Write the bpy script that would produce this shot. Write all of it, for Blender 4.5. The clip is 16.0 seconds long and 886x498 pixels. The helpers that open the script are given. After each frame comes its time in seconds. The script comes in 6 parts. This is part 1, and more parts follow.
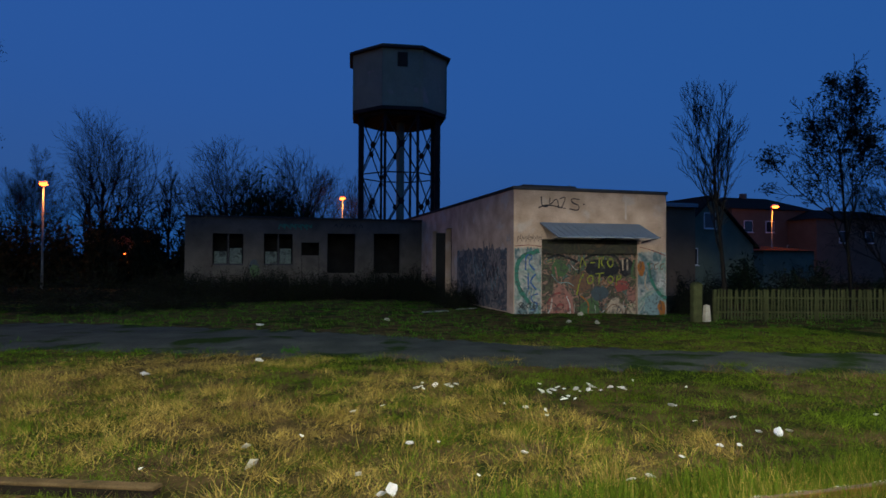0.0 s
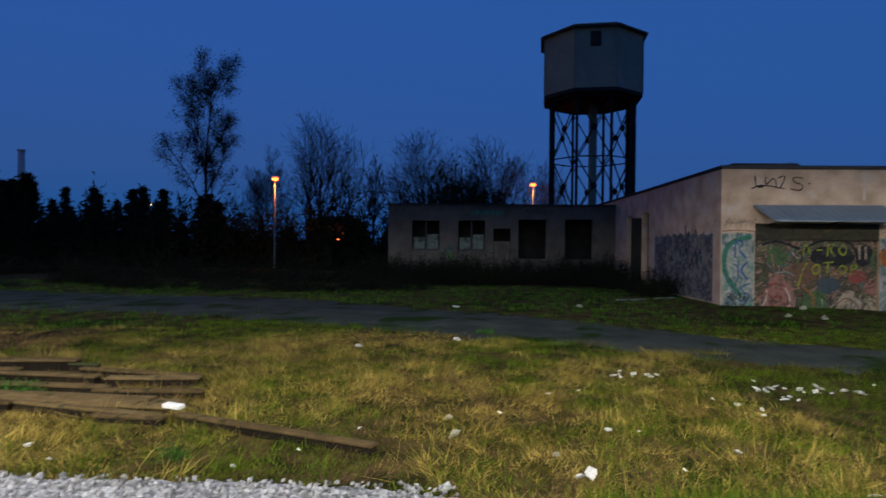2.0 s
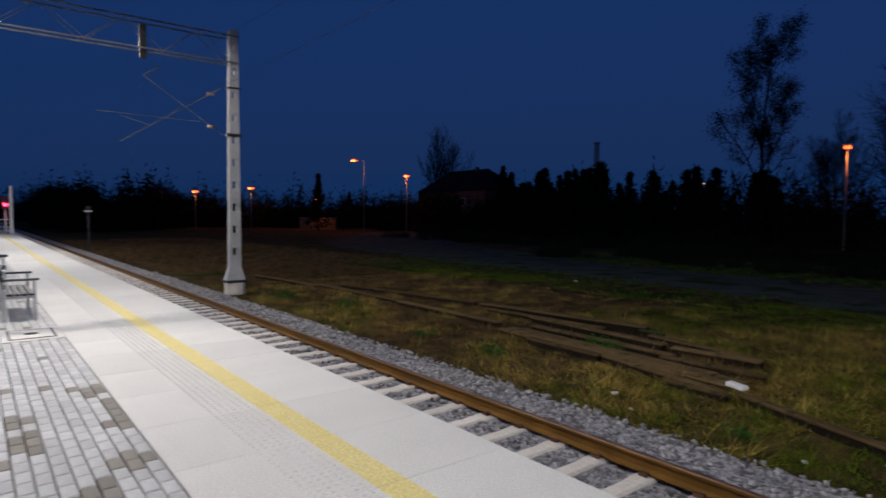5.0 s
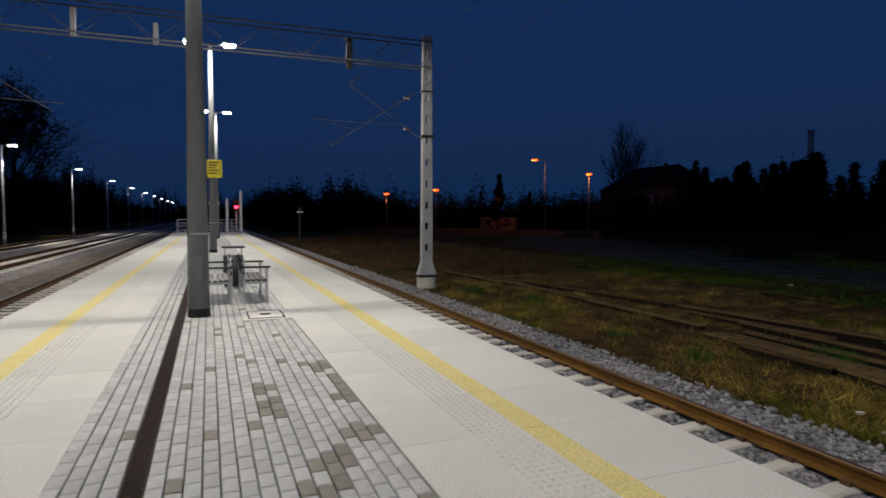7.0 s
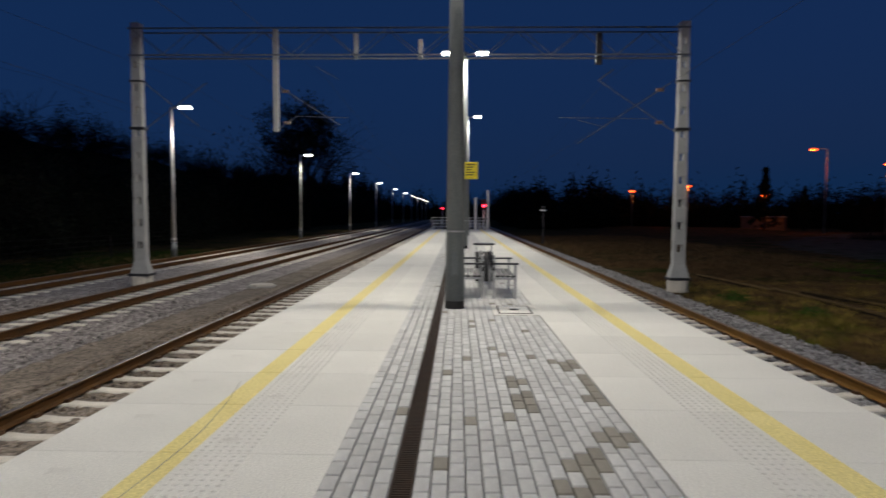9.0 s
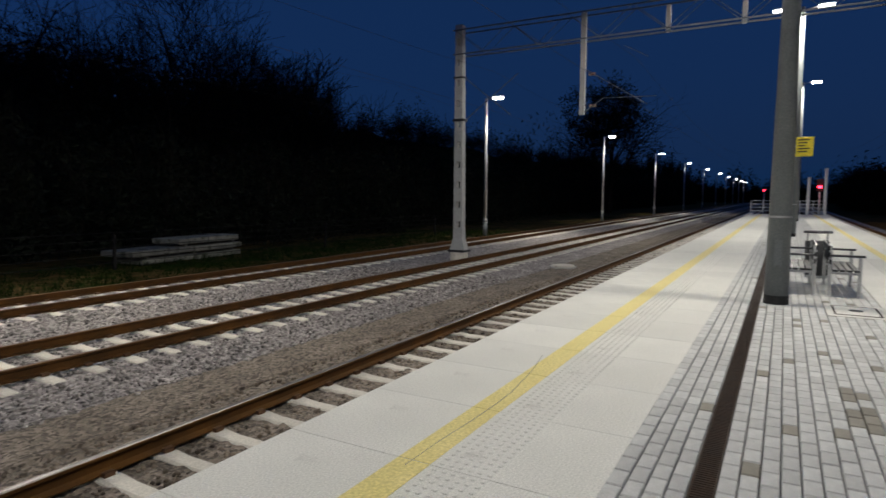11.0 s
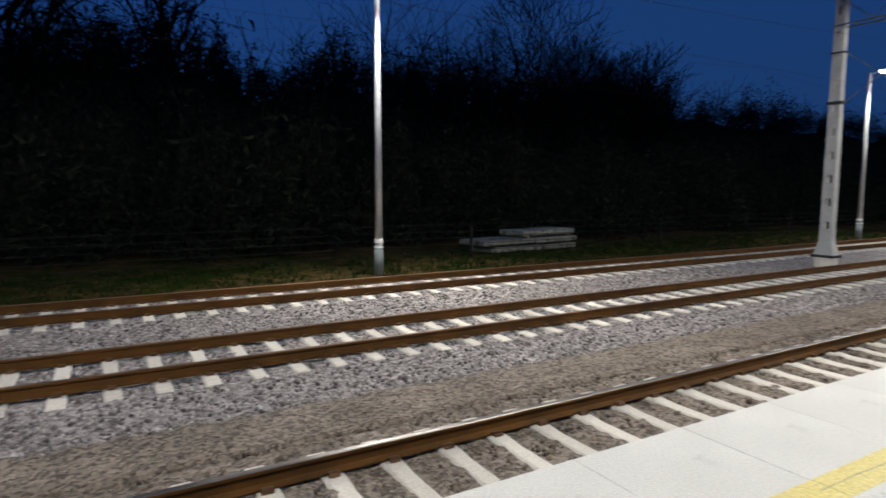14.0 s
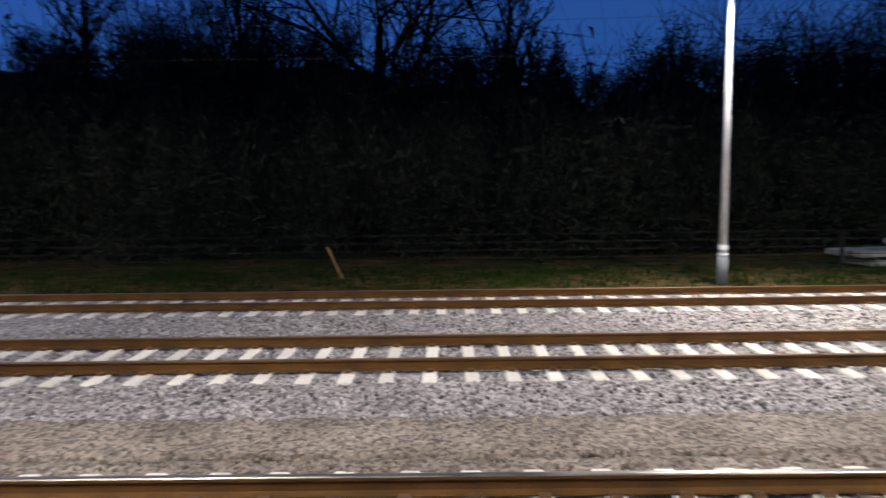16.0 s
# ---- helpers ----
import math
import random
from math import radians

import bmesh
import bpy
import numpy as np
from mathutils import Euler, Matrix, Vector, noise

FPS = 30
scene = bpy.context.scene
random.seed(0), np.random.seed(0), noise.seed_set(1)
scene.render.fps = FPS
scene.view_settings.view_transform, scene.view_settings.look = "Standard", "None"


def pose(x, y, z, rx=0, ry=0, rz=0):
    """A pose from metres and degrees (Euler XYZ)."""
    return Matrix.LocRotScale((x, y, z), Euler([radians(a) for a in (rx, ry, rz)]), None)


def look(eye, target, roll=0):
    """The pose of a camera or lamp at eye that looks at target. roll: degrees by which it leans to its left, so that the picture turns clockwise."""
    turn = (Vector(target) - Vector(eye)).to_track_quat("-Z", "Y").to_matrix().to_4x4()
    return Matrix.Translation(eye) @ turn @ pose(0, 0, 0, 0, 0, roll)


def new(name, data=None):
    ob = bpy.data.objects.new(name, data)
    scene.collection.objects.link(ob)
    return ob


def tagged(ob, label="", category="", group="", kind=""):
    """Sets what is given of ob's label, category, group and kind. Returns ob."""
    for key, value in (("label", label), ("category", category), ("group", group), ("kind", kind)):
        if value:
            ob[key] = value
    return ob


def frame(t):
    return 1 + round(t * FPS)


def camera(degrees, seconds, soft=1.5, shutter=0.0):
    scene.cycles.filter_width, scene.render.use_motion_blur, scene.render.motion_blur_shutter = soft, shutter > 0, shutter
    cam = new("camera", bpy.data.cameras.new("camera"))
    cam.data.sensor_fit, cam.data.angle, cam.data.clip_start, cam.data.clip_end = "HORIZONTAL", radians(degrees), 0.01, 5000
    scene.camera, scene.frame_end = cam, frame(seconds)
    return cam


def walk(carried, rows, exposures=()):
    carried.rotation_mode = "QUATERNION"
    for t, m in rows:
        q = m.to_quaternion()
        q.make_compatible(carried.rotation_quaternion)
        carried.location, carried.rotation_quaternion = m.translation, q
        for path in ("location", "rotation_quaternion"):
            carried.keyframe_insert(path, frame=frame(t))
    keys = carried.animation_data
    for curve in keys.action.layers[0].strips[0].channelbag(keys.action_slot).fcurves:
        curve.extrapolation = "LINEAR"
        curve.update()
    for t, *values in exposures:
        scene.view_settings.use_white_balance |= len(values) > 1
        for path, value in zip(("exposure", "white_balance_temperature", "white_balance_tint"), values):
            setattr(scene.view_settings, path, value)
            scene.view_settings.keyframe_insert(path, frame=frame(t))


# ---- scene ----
cam = camera(73.0, 16.0, 1.5, 0.45)
PATH = [
    (0, (0.788, 0.35, 1.708), (1.326, 2.276, 1.744), 0.3),
    (0.5, (0.763, 0.359, 1.688), (1.216, 2.306, 1.725), 0.4),
    (1, (0.715, 0.303, 1.688), (1.035, 2.277, 1.725), 0.5),
    (1.5, (0.692, 0.292, 1.674), (0.813, 2.288, 1.699), 0.5),
    (2, (0.665, 0.32, 1.642), (0.583, 2.318, 1.629), 0.6),
    (2.5, (0.646, 0.333, 1.639), (0.416, 2.319, 1.583), 0.7),
    (3, (0.597, 0.316, 1.642), (0.144, 2.263, 1.563), 0.8),
    (3.5, (0.574, 0.247, 1.639), (-0.175, 2.099, 1.552), 0.9),
    (4, (0.534, 0.216, 1.62), (-0.551, 1.894, 1.524), 1.0),
    (4.5, (0.47, 0.195, 1.629), (-0.91, 1.64, 1.528), 1.0),
    (5, (0.538, 0.035, 1.691), (-1.029, 1.274, 1.588), 0.5),
    (7.5, (0.209, -0.171, 1.547), (-1.699, 0.42, 1.442), 0.3),
    (8, (0.215, -0.229, 1.547), (-1.737, 0.194, 1.443), 0.3),
    (8.5, (0.221, -0.258, 1.552), (-1.762, -0.019, 1.444), 0.2),
    (9, (0.227, -0.252, 1.575), (-1.769, -0.302, 1.46), 0.3),
    (9.5, (0.21, -0.235, 1.553), (-1.756, -0.58, 1.429), 0.2),
    (10, (0.245, -0.236, 1.574), (-1.652, -0.851, 1.424), 0.3),
    (12.5, (0.406, -0.282, 1.59), (-1.068, -1.62, 1.399), 0.2),
    (13, (0.434, -0.23, 1.672), (-0.913, -1.694, 1.468), 0.2),
    (13.5, (0.642, -0.26, 1.69), (-0.534, -1.865, 1.485), 0.1),
    (14, (0.882, -0.448, 1.655), (-0.118, -2.167, 1.453), 0.2),
    (14.5, (0.926, -0.505, 1.616), (0.15, -2.338, 1.419), -0.2),
    (15, (0.946, -0.51, 1.605), (0.381, -2.419, 1.413), -0.5),
    (15.5, (1.071, -0.491, 1.632), (0.763, -2.457, 1.437), -0.2),
    (16, (1.14, -0.545, 1.668), (1.15, -2.536, 1.479), -0.7),
]
EXPOSURE = [(0.0, 1.9, 6450, 1), (1.2, 1.9, 6400, 1), (2.0, 1.9, 6450, 5), (3.5, 1.8, 6350, 11), (4.1, 1.12, 6150, 14), (4.5, 0.66, 6100, 15), (5.0, 0.3, 6250, 14), (5.4, 0.03, 6500, 11), (7.5, -0.04, 6700, 8), (10.0, -0.05, 6700, 8), (12.5, -0.02, 6500, 3), (13.0, 0.06, 6500, 3), (14.0, 0.75, 6400, 7), (15.0, 1.2, 6400, 10), (16.0, 1.5, 6450, 11)]
walk(cam, [(t, look(eye, target, roll)) for t, eye, target, roll in PATH], EXPOSURE)

# ---------------------------------------------------------------- light
world = bpy.data.worlds.new("dusk")
scene.world = world
world.use_nodes = True
wn = world.node_tree.nodes
wn.clear()
w_out = wn.new("ShaderNodeOutputWorld")
w_bg = wn.new("ShaderNodeBackground")
w_sky = wn.new("ShaderNodeTexSky")
w_sky.sky_type = "NISHITA"
w_sky.sun_disc = False
w_sky.sun_elevation = radians(-2.0)
w_sky.sun_rotation = radians(150)
w_sky.ozone_density = 6.0
w_mix = wn.new("ShaderNodeMix")
w_mix.data_type = "RGBA"
w_mix.inputs[0].default_value = 0.12
w_mix.inputs[6].default_value = (0.0054, 0.0248, 0.0850, 1)
world.node_tree.links.new(w_sky.outputs[0], w_mix.inputs[7])
world.node_tree.links.new(w_mix.outputs[2], w_bg.inputs[0])
w_bg.inputs[1].default_value = 1.0
world.node_tree.links.new(w_bg.outputs[0], w_out.inputs[0])

LED = (1.0, 0.945, 0.87)
SODIUM = (1.0, 0.28, 0.05)
PLATFORM_LAMP_WATTS = 1230
SIDE_LAMP_WATTS = 610


def lamp(name, place, watts, color, size=0.35, aim=None, spread=148):
    data = bpy.data.lights.new(name, "AREA")
    data.shape, data.size, data.energy, data.color, data.spread = "DISK", size, watts, color, radians(spread)
    ob = new(name, data)
    ob.matrix_world = look(place, aim or (place[0], place[1] + 0.001, place[2] - 1))
    return ob


def spot(name, place, watts, color, size=0.16, cone=172, blend=0.1):
    data = bpy.data.lights.new(name, "SPOT")
    data.energy, data.color, data.shadow_soft_size, data.spot_size, data.spot_blend = watts, color, size, radians(cone), blend
    ob = new(name, data)
    ob.location = place
    return ob


def bulb(name, place, watts, color, size=0.15):
    data = bpy.data.lights.new(name, "POINT")
    data.energy, data.color, data.shadow_soft_size = watts, color, size
    ob = new(name, data)
    ob.location = place
    return ob


# ---------------------------------------------------------------- materials
def material(name, a, b, size=0.3, rough=0.8, bump=0.3, metal=0.0, fine=0.02, spots=None, spot_size=1.0, spot_cut=0.6, cells=0.0, each=0.0, island=0.0, spec=0.25, contrast=0.5):
    """A surface with two colours mixed at one scale, a finer grain, optional stains of their own colour, and relief."""
    m = bpy.data.materials.new(name)
    m.use_nodes = True
    n, l = m.node_tree.nodes, m.node_tree.links
    p = n["Principled BSDF"]
    p.inputs["Roughness"].default_value = rough
    p.inputs["Metallic"].default_value = metal
    p.inputs["Specular IOR Level"].default_value = spec
    co = n.new("ShaderNodeTexCoord").outputs["Object"]

    def noise_of(scale, detail=4.0):
        t = n.new("ShaderNodeTexNoise")
        t.inputs["Scale"].default_value, t.inputs["Detail"].default_value = scale, detail
        l.new(co, t.inputs["Vector"])
        return t.outputs["Fac"]

    def mix_of(fac, c1, c2, kind="MIX"):
        x = n.new("ShaderNodeMix")
        x.data_type, x.blend_type = "RGBA", kind
        for sock, v in ((x.inputs[0], fac), (x.inputs[6], c1), (x.inputs[7], c2)):
            if isinstance(v, (int, float)):
                sock.default_value = v
            elif isinstance(v, tuple):
                sock.default_value = (*v, 1)
            else:
                l.new(v, sock)
        return x.outputs[2]

    def ramp_of(v, lo, hi, to0=0.0, to1=1.0):
        r = n.new("ShaderNodeMapRange")
        r.inputs[1].default_value, r.inputs[2].default_value, r.inputs[3].default_value, r.inputs[4].default_value = lo, hi, to0, to1
        l.new(v, r.inputs[0])
        return r.outputs[0]

    coarse, grain = noise_of(1 / size), noise_of(1 / fine, 2.0)
    col = mix_of(ramp_of(coarse, 0.5 - contrast / 2, 0.5 + contrast / 2), a, b)
    height = grain
    if cells:
        v = n.new("ShaderNodeTexVoronoi")
        v.inputs["Scale"].default_value = 1 / cells
        l.new(co, v.inputs["Vector"])
        hsv = n.new("ShaderNodeSeparateColor")
        l.new(v.outputs["Color"], hsv.inputs[0])
        col = mix_of(1.0, col, mix_of(hsv.outputs[0], (0.35, 0.35, 0.35), (1.55, 1.55, 1.55)), "MULTIPLY")
        height = v.outputs["Distance"]
    if spots:
        col = mix_of(ramp_of(noise_of(1 / spot_size, 6.0), spot_cut, spot_cut + 0.08), col, spots)
    col = mix_of(1.0, col, mix_of(ramp_of(grain, 0.3, 0.7), (0.8, 0.8, 0.8), (1.15, 1.15, 1.15)), "MULTIPLY")
    if each:
        r = n.new("ShaderNodeObjectInfo").outputs["Random"]
        col = mix_of(1.0, col, mix_of(r, (1 - each,) * 3, (1 + each,) * 3), "MULTIPLY")
    if island:
        r = n.new("ShaderNodeNewGeometry").outputs["Random Per Island"]
        col = mix_of(1.0, col, mix_of(r, (1 - island,) * 3, (1 + island,) * 3), "MULTIPLY")
    l.new(col, p.inputs["Base Color"])
    r = ramp_of(coarse, 0.3, 0.7, max(0, rough - 0.1), min(1, rough + 0.1))
    l.new(r, p.inputs["Roughness"])
    if bump:
        bp = n.new("ShaderNodeBump")
        bp.inputs["Strength"].default_value = bump
        bp.inputs["Distance"].default_value = cells * 0.6 if cells else fine * 0.4
        l.new(height, bp.inputs["Height"])
        l.new(bp.outputs[0], p.inputs["Normal"])
    return m


def sprayed(name, colours, scale=1.4, seed=0.0):
    """Layers of spray paint run into one another: many colours following a twisted noise."""
    m = bpy.data.materials.new(name)
    m.use_nodes = True
    n, l = m.node_tree.nodes, m.node_tree.links
    p = n["Principled BSDF"]
    p.inputs["Roughness"].default_value = 0.75
    co = n.new("ShaderNodeTexCoord").outputs["Object"]
    t, ramp = n.new("ShaderNodeTexNoise"), n.new("ShaderNodeValToRGB")
    t.noise_dimensions = "4D"
    t.inputs["W"].default_value = seed
    t.inputs["Scale"].default_value, t.inputs["Detail"].default_value, t.inputs["Distortion"].default_value = scale, 3.5, 1.6
    l.new(co, t.inputs["Vector"])
    l.new(t.outputs["Fac"], ramp.inputs[0])
    e = ramp.color_ramp.elements
    while len(e) < len(colours):
        e.new(0.5)
    for i, c in enumerate(colours):
        e[i].position, e[i].color = 0.25 + 0.5 * i / (len(colours) - 1), (*c, 1)
    fine, mul = n.new("ShaderNodeTexNoise"), n.new("ShaderNodeMix")
    fine.inputs["Scale"].default_value, fine.inputs["Detail"].default_value = 7.0, 6.0
    l.new(co, fine.inputs["Vector"])
    mul.data_type, mul.blend_type = "RGBA", "OVERLAY"
    mul.inputs[0].default_value = 0.8
    l.new(ramp.outputs[0], mul.inputs[6])
    l.new(fine.outputs["Fac"], mul.inputs[7])
    l.new(mul.outputs[2], p.inputs["Base Color"])
    return m


def glowing(name, color, strength):
    m = bpy.data.materials.new(name)
    m.use_nodes = True
    p = m.node_tree.nodes["Principled BSDF"]
    p.inputs["Base Color"].default_value = (*color, 1)
    p.inputs["Emission Color"].default_value = (*color, 1)
    p.inputs["Emission Strength"].default_value = strength
    return m


def glass(name):
    m = bpy.data.materials.new(name)
    m.use_nodes = True
    p = m.node_tree.nodes["Principled BSDF"]
    p.inputs["Base Color"].default_value = (0.02, 0.025, 0.03, 1)
    p.inputs["Roughness"].default_value = 0.08
    return m


SLAB = material("platform_concrete", (0.66, 0.65, 0.60), (0.74, 0.73, 0.68), 0.8, 0.75, 0.25, fine=0.012, spots=(0.50, 0.48, 0.44), spot_size=0.7, spot_cut=0.66, each=0.05)
EDGE = material("edge_wall_concrete", (0.30, 0.29, 0.27), (0.42, 0.41, 0.38), 0.4, 0.85, 0.4)
YELLOW = material("yellow_line_paint", (0.74, 0.63, 0.24), (0.82, 0.71, 0.32), 0.25, 0.6, 0.2, spots=(0.58, 0.46, 0.13), spot_size=0.25, spot_cut=0.74)
PAVER = material("paver_grey", (0.45, 0.455, 0.445), (0.58, 0.58, 0.56), 0.12, 0.8, 0.4, fine=0.006, each=0.11, island=0.11)
PAVER_WET = material("paver_brown", (0.21, 0.195, 0.16), (0.29, 0.27, 0.225), 0.12, 0.7, 0.4, fine=0.006, each=0.12, island=0.12)
SAND = material("joint_sand", (0.055, 0.048, 0.038), (0.10, 0.085, 0.068), 0.1, 0.95, 0.5)
DRAIN = material("rusty_drain", (0.022, 0.014, 0.010), (0.06, 0.036, 0.025), 0.1, 0.7, 0.4, metal=0.3)
SLEEPER = material("sleeper_concrete", (0.58, 0.545, 0.475), (0.68, 0.64, 0.56), 0.5, 0.8, 0.35, each=0.12, island=0.1, spots=(0.36, 0.32, 0.27), spot_size=0.3, spot_cut=0.64)
RAIL = material("rail_rust", (0.048, 0.022, 0.005), (0.125, 0.055, 0.011), 0.5, 0.75, 0.3, metal=0.2, fine=0.01)
RAIL_GOLD = material("rail_golden_rust", (0.075, 0.036, 0.006), (0.20, 0.098, 0.016), 0.5, 0.6, 0.3, metal=0.2, fine=0.01)
RAIL_TOP = material("rail_worn_steel", (0.13, 0.115, 0.10), (0.24, 0.215, 0.19), 0.6, 0.38, 0.1, metal=0.7)
RAIL_DULL = material("rail_dull_head", (0.10, 0.055, 0.03), (0.19, 0.11, 0.065), 0.6, 0.5, 0.2, metal=0.5)
BALLAST = material("ballast_stone", (0.20, 0.180, 0.172), (0.35, 0.318, 0.302), 0.8, 0.9, 0.9, cells=0.055, fine=0.01)
BALLAST_PALE = material("ballast_pale", (0.20, 0.195, 0.195), (0.33, 0.32, 0.32), 0.8, 0.9, 0.9, cells=0.055, fine=0.01)
BALLAST_DIRTY = material("ballast_sandy", (0.135, 0.110, 0.086), (0.25, 0.21, 0.172), 0.8, 0.95, 0.7, cells=0.04, fine=0.01)
STONE_PALE = material("pale_loose_stone", (0.17, 0.165, 0.165), (0.36, 0.35, 0.345), 0.05, 0.85, 0.3, island=0.6)
STONE_BROWN = material("brown_loose_stone", (0.085, 0.066, 0.048), (0.24, 0.195, 0.15), 0.05, 0.85, 0.3, island=0.6)
STONE = material("loose_stone", (0.10, 0.090, 0.084), (0.42, 0.385, 0.365), 0.05, 0.85, 0.3, island=0.8)
GALV = material("galvanised_steel", (0.40, 0.41, 0.42), (0.52, 0.53, 0.54), 0.15, 0.45, 0.12, metal=0.75)
POLE_GREY = material("grey_painted_pole", (0.13, 0.145, 0.15), (0.17, 0.185, 0.19), 0.3, 0.5, 0.1)
MAST = material("mast_grey_paint", (0.34, 0.345, 0.335), (0.47, 0.475, 0.46), 0.4, 0.6, 0.2, spots=(0.34, 0.32, 0.29), spot_size=0.2, spot_cut=0.66)
DARK_STEEL = material("dark_steel", (0.030, 0.031, 0.034), (0.055, 0.056, 0.06), 0.2, 0.55, 0.15, metal=0.5)
IRON = material("black_iron", (0.012, 0.012, 0.014), (0.03, 0.028, 0.026), 0.6, 0.8, 0.3, spec=0.02)
BLACK = material("black_base_paint", (0.015, 0.015, 0.016), (0.03, 0.03, 0.03), 0.1, 0.6, 0.2)
WHITE = material("white_paint", (0.70, 0.70, 0.68), (0.80, 0.80, 0.78), 0.3, 0.5, 0.1)
SIGN = material("yellow_sign_enamel", (0.85, 0.68, 0.03), (0.90, 0.74, 0.05), 0.2, 0.4, 0.05)
INK = material("black_print", (0.02, 0.02, 0.02), (0.04, 0.04, 0.04), 0.05, 0.6, 0.05)
PLASTER = material("pinkish_plaster", (0.34, 0.235, 0.155), (0.58, 0.43, 0.31), 0.9, 0.9, 0.6, fine=0.03, spots=(0.47, 0.38, 0.30), spot_size=1.3, spot_cut=0.58, spec=0.02)
# grey plaster, darkened for the lamplight fading towards the wing
PLASTER_DIM = material("dimmed_grey_wing_plaster", (0.062, 0.056, 0.046), (0.108, 0.098, 0.082), 1.2, 0.9, 0.5, fine=0.03, spots=(0.07, 0.063, 0.055), spot_size=1.0, spot_cut=0.62, spec=0.02)
PLASTER_PALE = material("pale_plaster_repair", (0.46, 0.37, 0.29), (0.56, 0.46, 0.37), 0.5, 0.9, 0.4, spec=0.02)
# near-black colour stands in for the shade inside openings
ROOM_SHADE = material("interior_shade_black", (0.018, 0.017, 0.016), (0.03, 0.03, 0.028), 1.0, 0.95, 0.2, spec=0.02)
TIN = material("blue_grey_sheet", (0.15, 0.185, 0.20), (0.22, 0.26, 0.28), 0.5, 0.5, 0.2, metal=0.3, spots=(0.20, 0.15, 0.11), spot_size=0.3, spot_cut=0.7)
FELT = material("roof_felt", (0.03, 0.03, 0.03), (0.06, 0.055, 0.05), 0.5, 0.95, 0.3, spec=0.02)
TANK = material("grey_tank_boards", (0.12, 0.155, 0.115), (0.18, 0.22, 0.165), 1.5, 0.85, 0.4, fine=0.05, spots=(0.24, 0.22, 0.20), spot_size=1.6, spot_cut=0.63)
WOOD_GREY = material("weathered_wood", (0.034, 0.038, 0.016), (0.066, 0.072, 0.030), 0.3, 0.9, 0.4, each=0.2, spec=0.02)
OLD_TIMBER = material("old_timber", (0.082, 0.055, 0.024), (0.160, 0.108, 0.050), 0.25, 0.9, 0.7, each=0.3, spots=(0.05, 0.045, 0.02), spot_size=0.3, spot_cut=0.62, spec=0.02)
BARK = material("dark_bark", (0.010, 0.009, 0.008), (0.02, 0.018, 0.015), 0.15, 0.95, 0.5, spec=0.02)
TWIG = material("fine_twigs", (0.010, 0.009, 0.008), (0.018, 0.016, 0.014), 0.3, 0.95, 0.0, spec=0.02)
LEAF = material("evergreen_leaf", (0.010, 0.016, 0.008), (0.022, 0.030, 0.014), 0.6, 0.8, 0.0, island=0.4, spec=0.02)
LEAF_DRY = material("withered_leaf", (0.014, 0.014, 0.009), (0.026, 0.025, 0.015), 0.6, 0.85, 0.0, island=0.4, spec=0.02)
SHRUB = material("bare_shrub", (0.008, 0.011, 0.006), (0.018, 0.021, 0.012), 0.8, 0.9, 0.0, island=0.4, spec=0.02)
WEED = material("green_weed", (0.025, 0.075, 0.012), (0.06, 0.13, 0.025), 0.5, 0.8, 0.0, island=0.3, spec=0.02)
GRASS = material("green_grass_blades", (0.032, 0.062, 0.005), (0.125, 0.162, 0.014), 0.4, 0.85, 0.0, island=0.55, spec=0.02)
STRAW = material("dry_grass_blades", (0.100, 0.072, 0.017), (0.46, 0.332, 0.082), 0.35, 0.9, 0.0, island=0.55, spec=0.02)
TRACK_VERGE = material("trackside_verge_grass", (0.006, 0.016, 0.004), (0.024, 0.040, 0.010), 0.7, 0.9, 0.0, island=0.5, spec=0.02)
VERGE = material("dark_verge_grass", (0.020, 0.054, 0.005), (0.070, 0.135, 0.015), 0.7, 0.9, 0.0, island=0.5, spec=0.02)
SOIL = material("field_turf", (0.018, 0.018, 0.005), (0.085, 0.055, 0.022), 0.45, 0.95, 1.0, fine=0.07, contrast=0.3, spots=(0.016, 0.026, 0.003), spot_size=3.0, spot_cut=0.55, spec=0.02)
ROAD = material("gravel_road", (0.032, 0.037, 0.029), (0.068, 0.072, 0.056), 1.1, 0.9, 0.8, fine=0.05, contrast=0.4, spots=(0.018, 0.032, 0.006), spot_size=1.6, spot_cut=0.56, spec=0.02)
TIMBER_BLACK = material("black_timber_side", (0.010, 0.008, 0.006), (0.024, 0.018, 0.013), 0.3, 0.9, 0.4, spec=0.02)
# copy of SHRUB, lightened for the lamplit side beyond the tracks
THICKET_LIT = material("lamplit_thicket_twigs", (0.010, 0.013, 0.009), (0.021, 0.024, 0.017), 0.8, 0.9, 0.0, island=0.4, spec=0.02)
# darker than MAST: the beam's lack of lamplight is in its colour
BEAM_STEEL = material("dimmed_beam_steel", (0.10, 0.105, 0.11), (0.17, 0.175, 0.18), 0.3, 0.6, 0.1, metal=0.3)
BROWN_WEED = material("dead_brown_weed", (0.055, 0.034, 0.018), (0.17, 0.105, 0.052), 0.4, 0.9, 0.0, island=0.5, spec=0.02)
LITTER = material("white_litter", (0.48, 0.46, 0.42), (0.70, 0.68, 0.64), 0.1, 0.8, 0.3, each=0.2)
RUBBLE = material("broken_concrete", (0.30, 0.275, 0.20), (0.42, 0.385, 0.30), 0.2, 0.9, 0.5, each=0.15)
OLD_CONCRETE = material("weathered_slab_concrete", (0.13, 0.13, 0.115), (0.25, 0.25, 0.22), 0.35, 0.9, 0.7, spots=(0.07, 0.075, 0.055), spot_size=0.4, spot_cut=0.55, each=0.2)
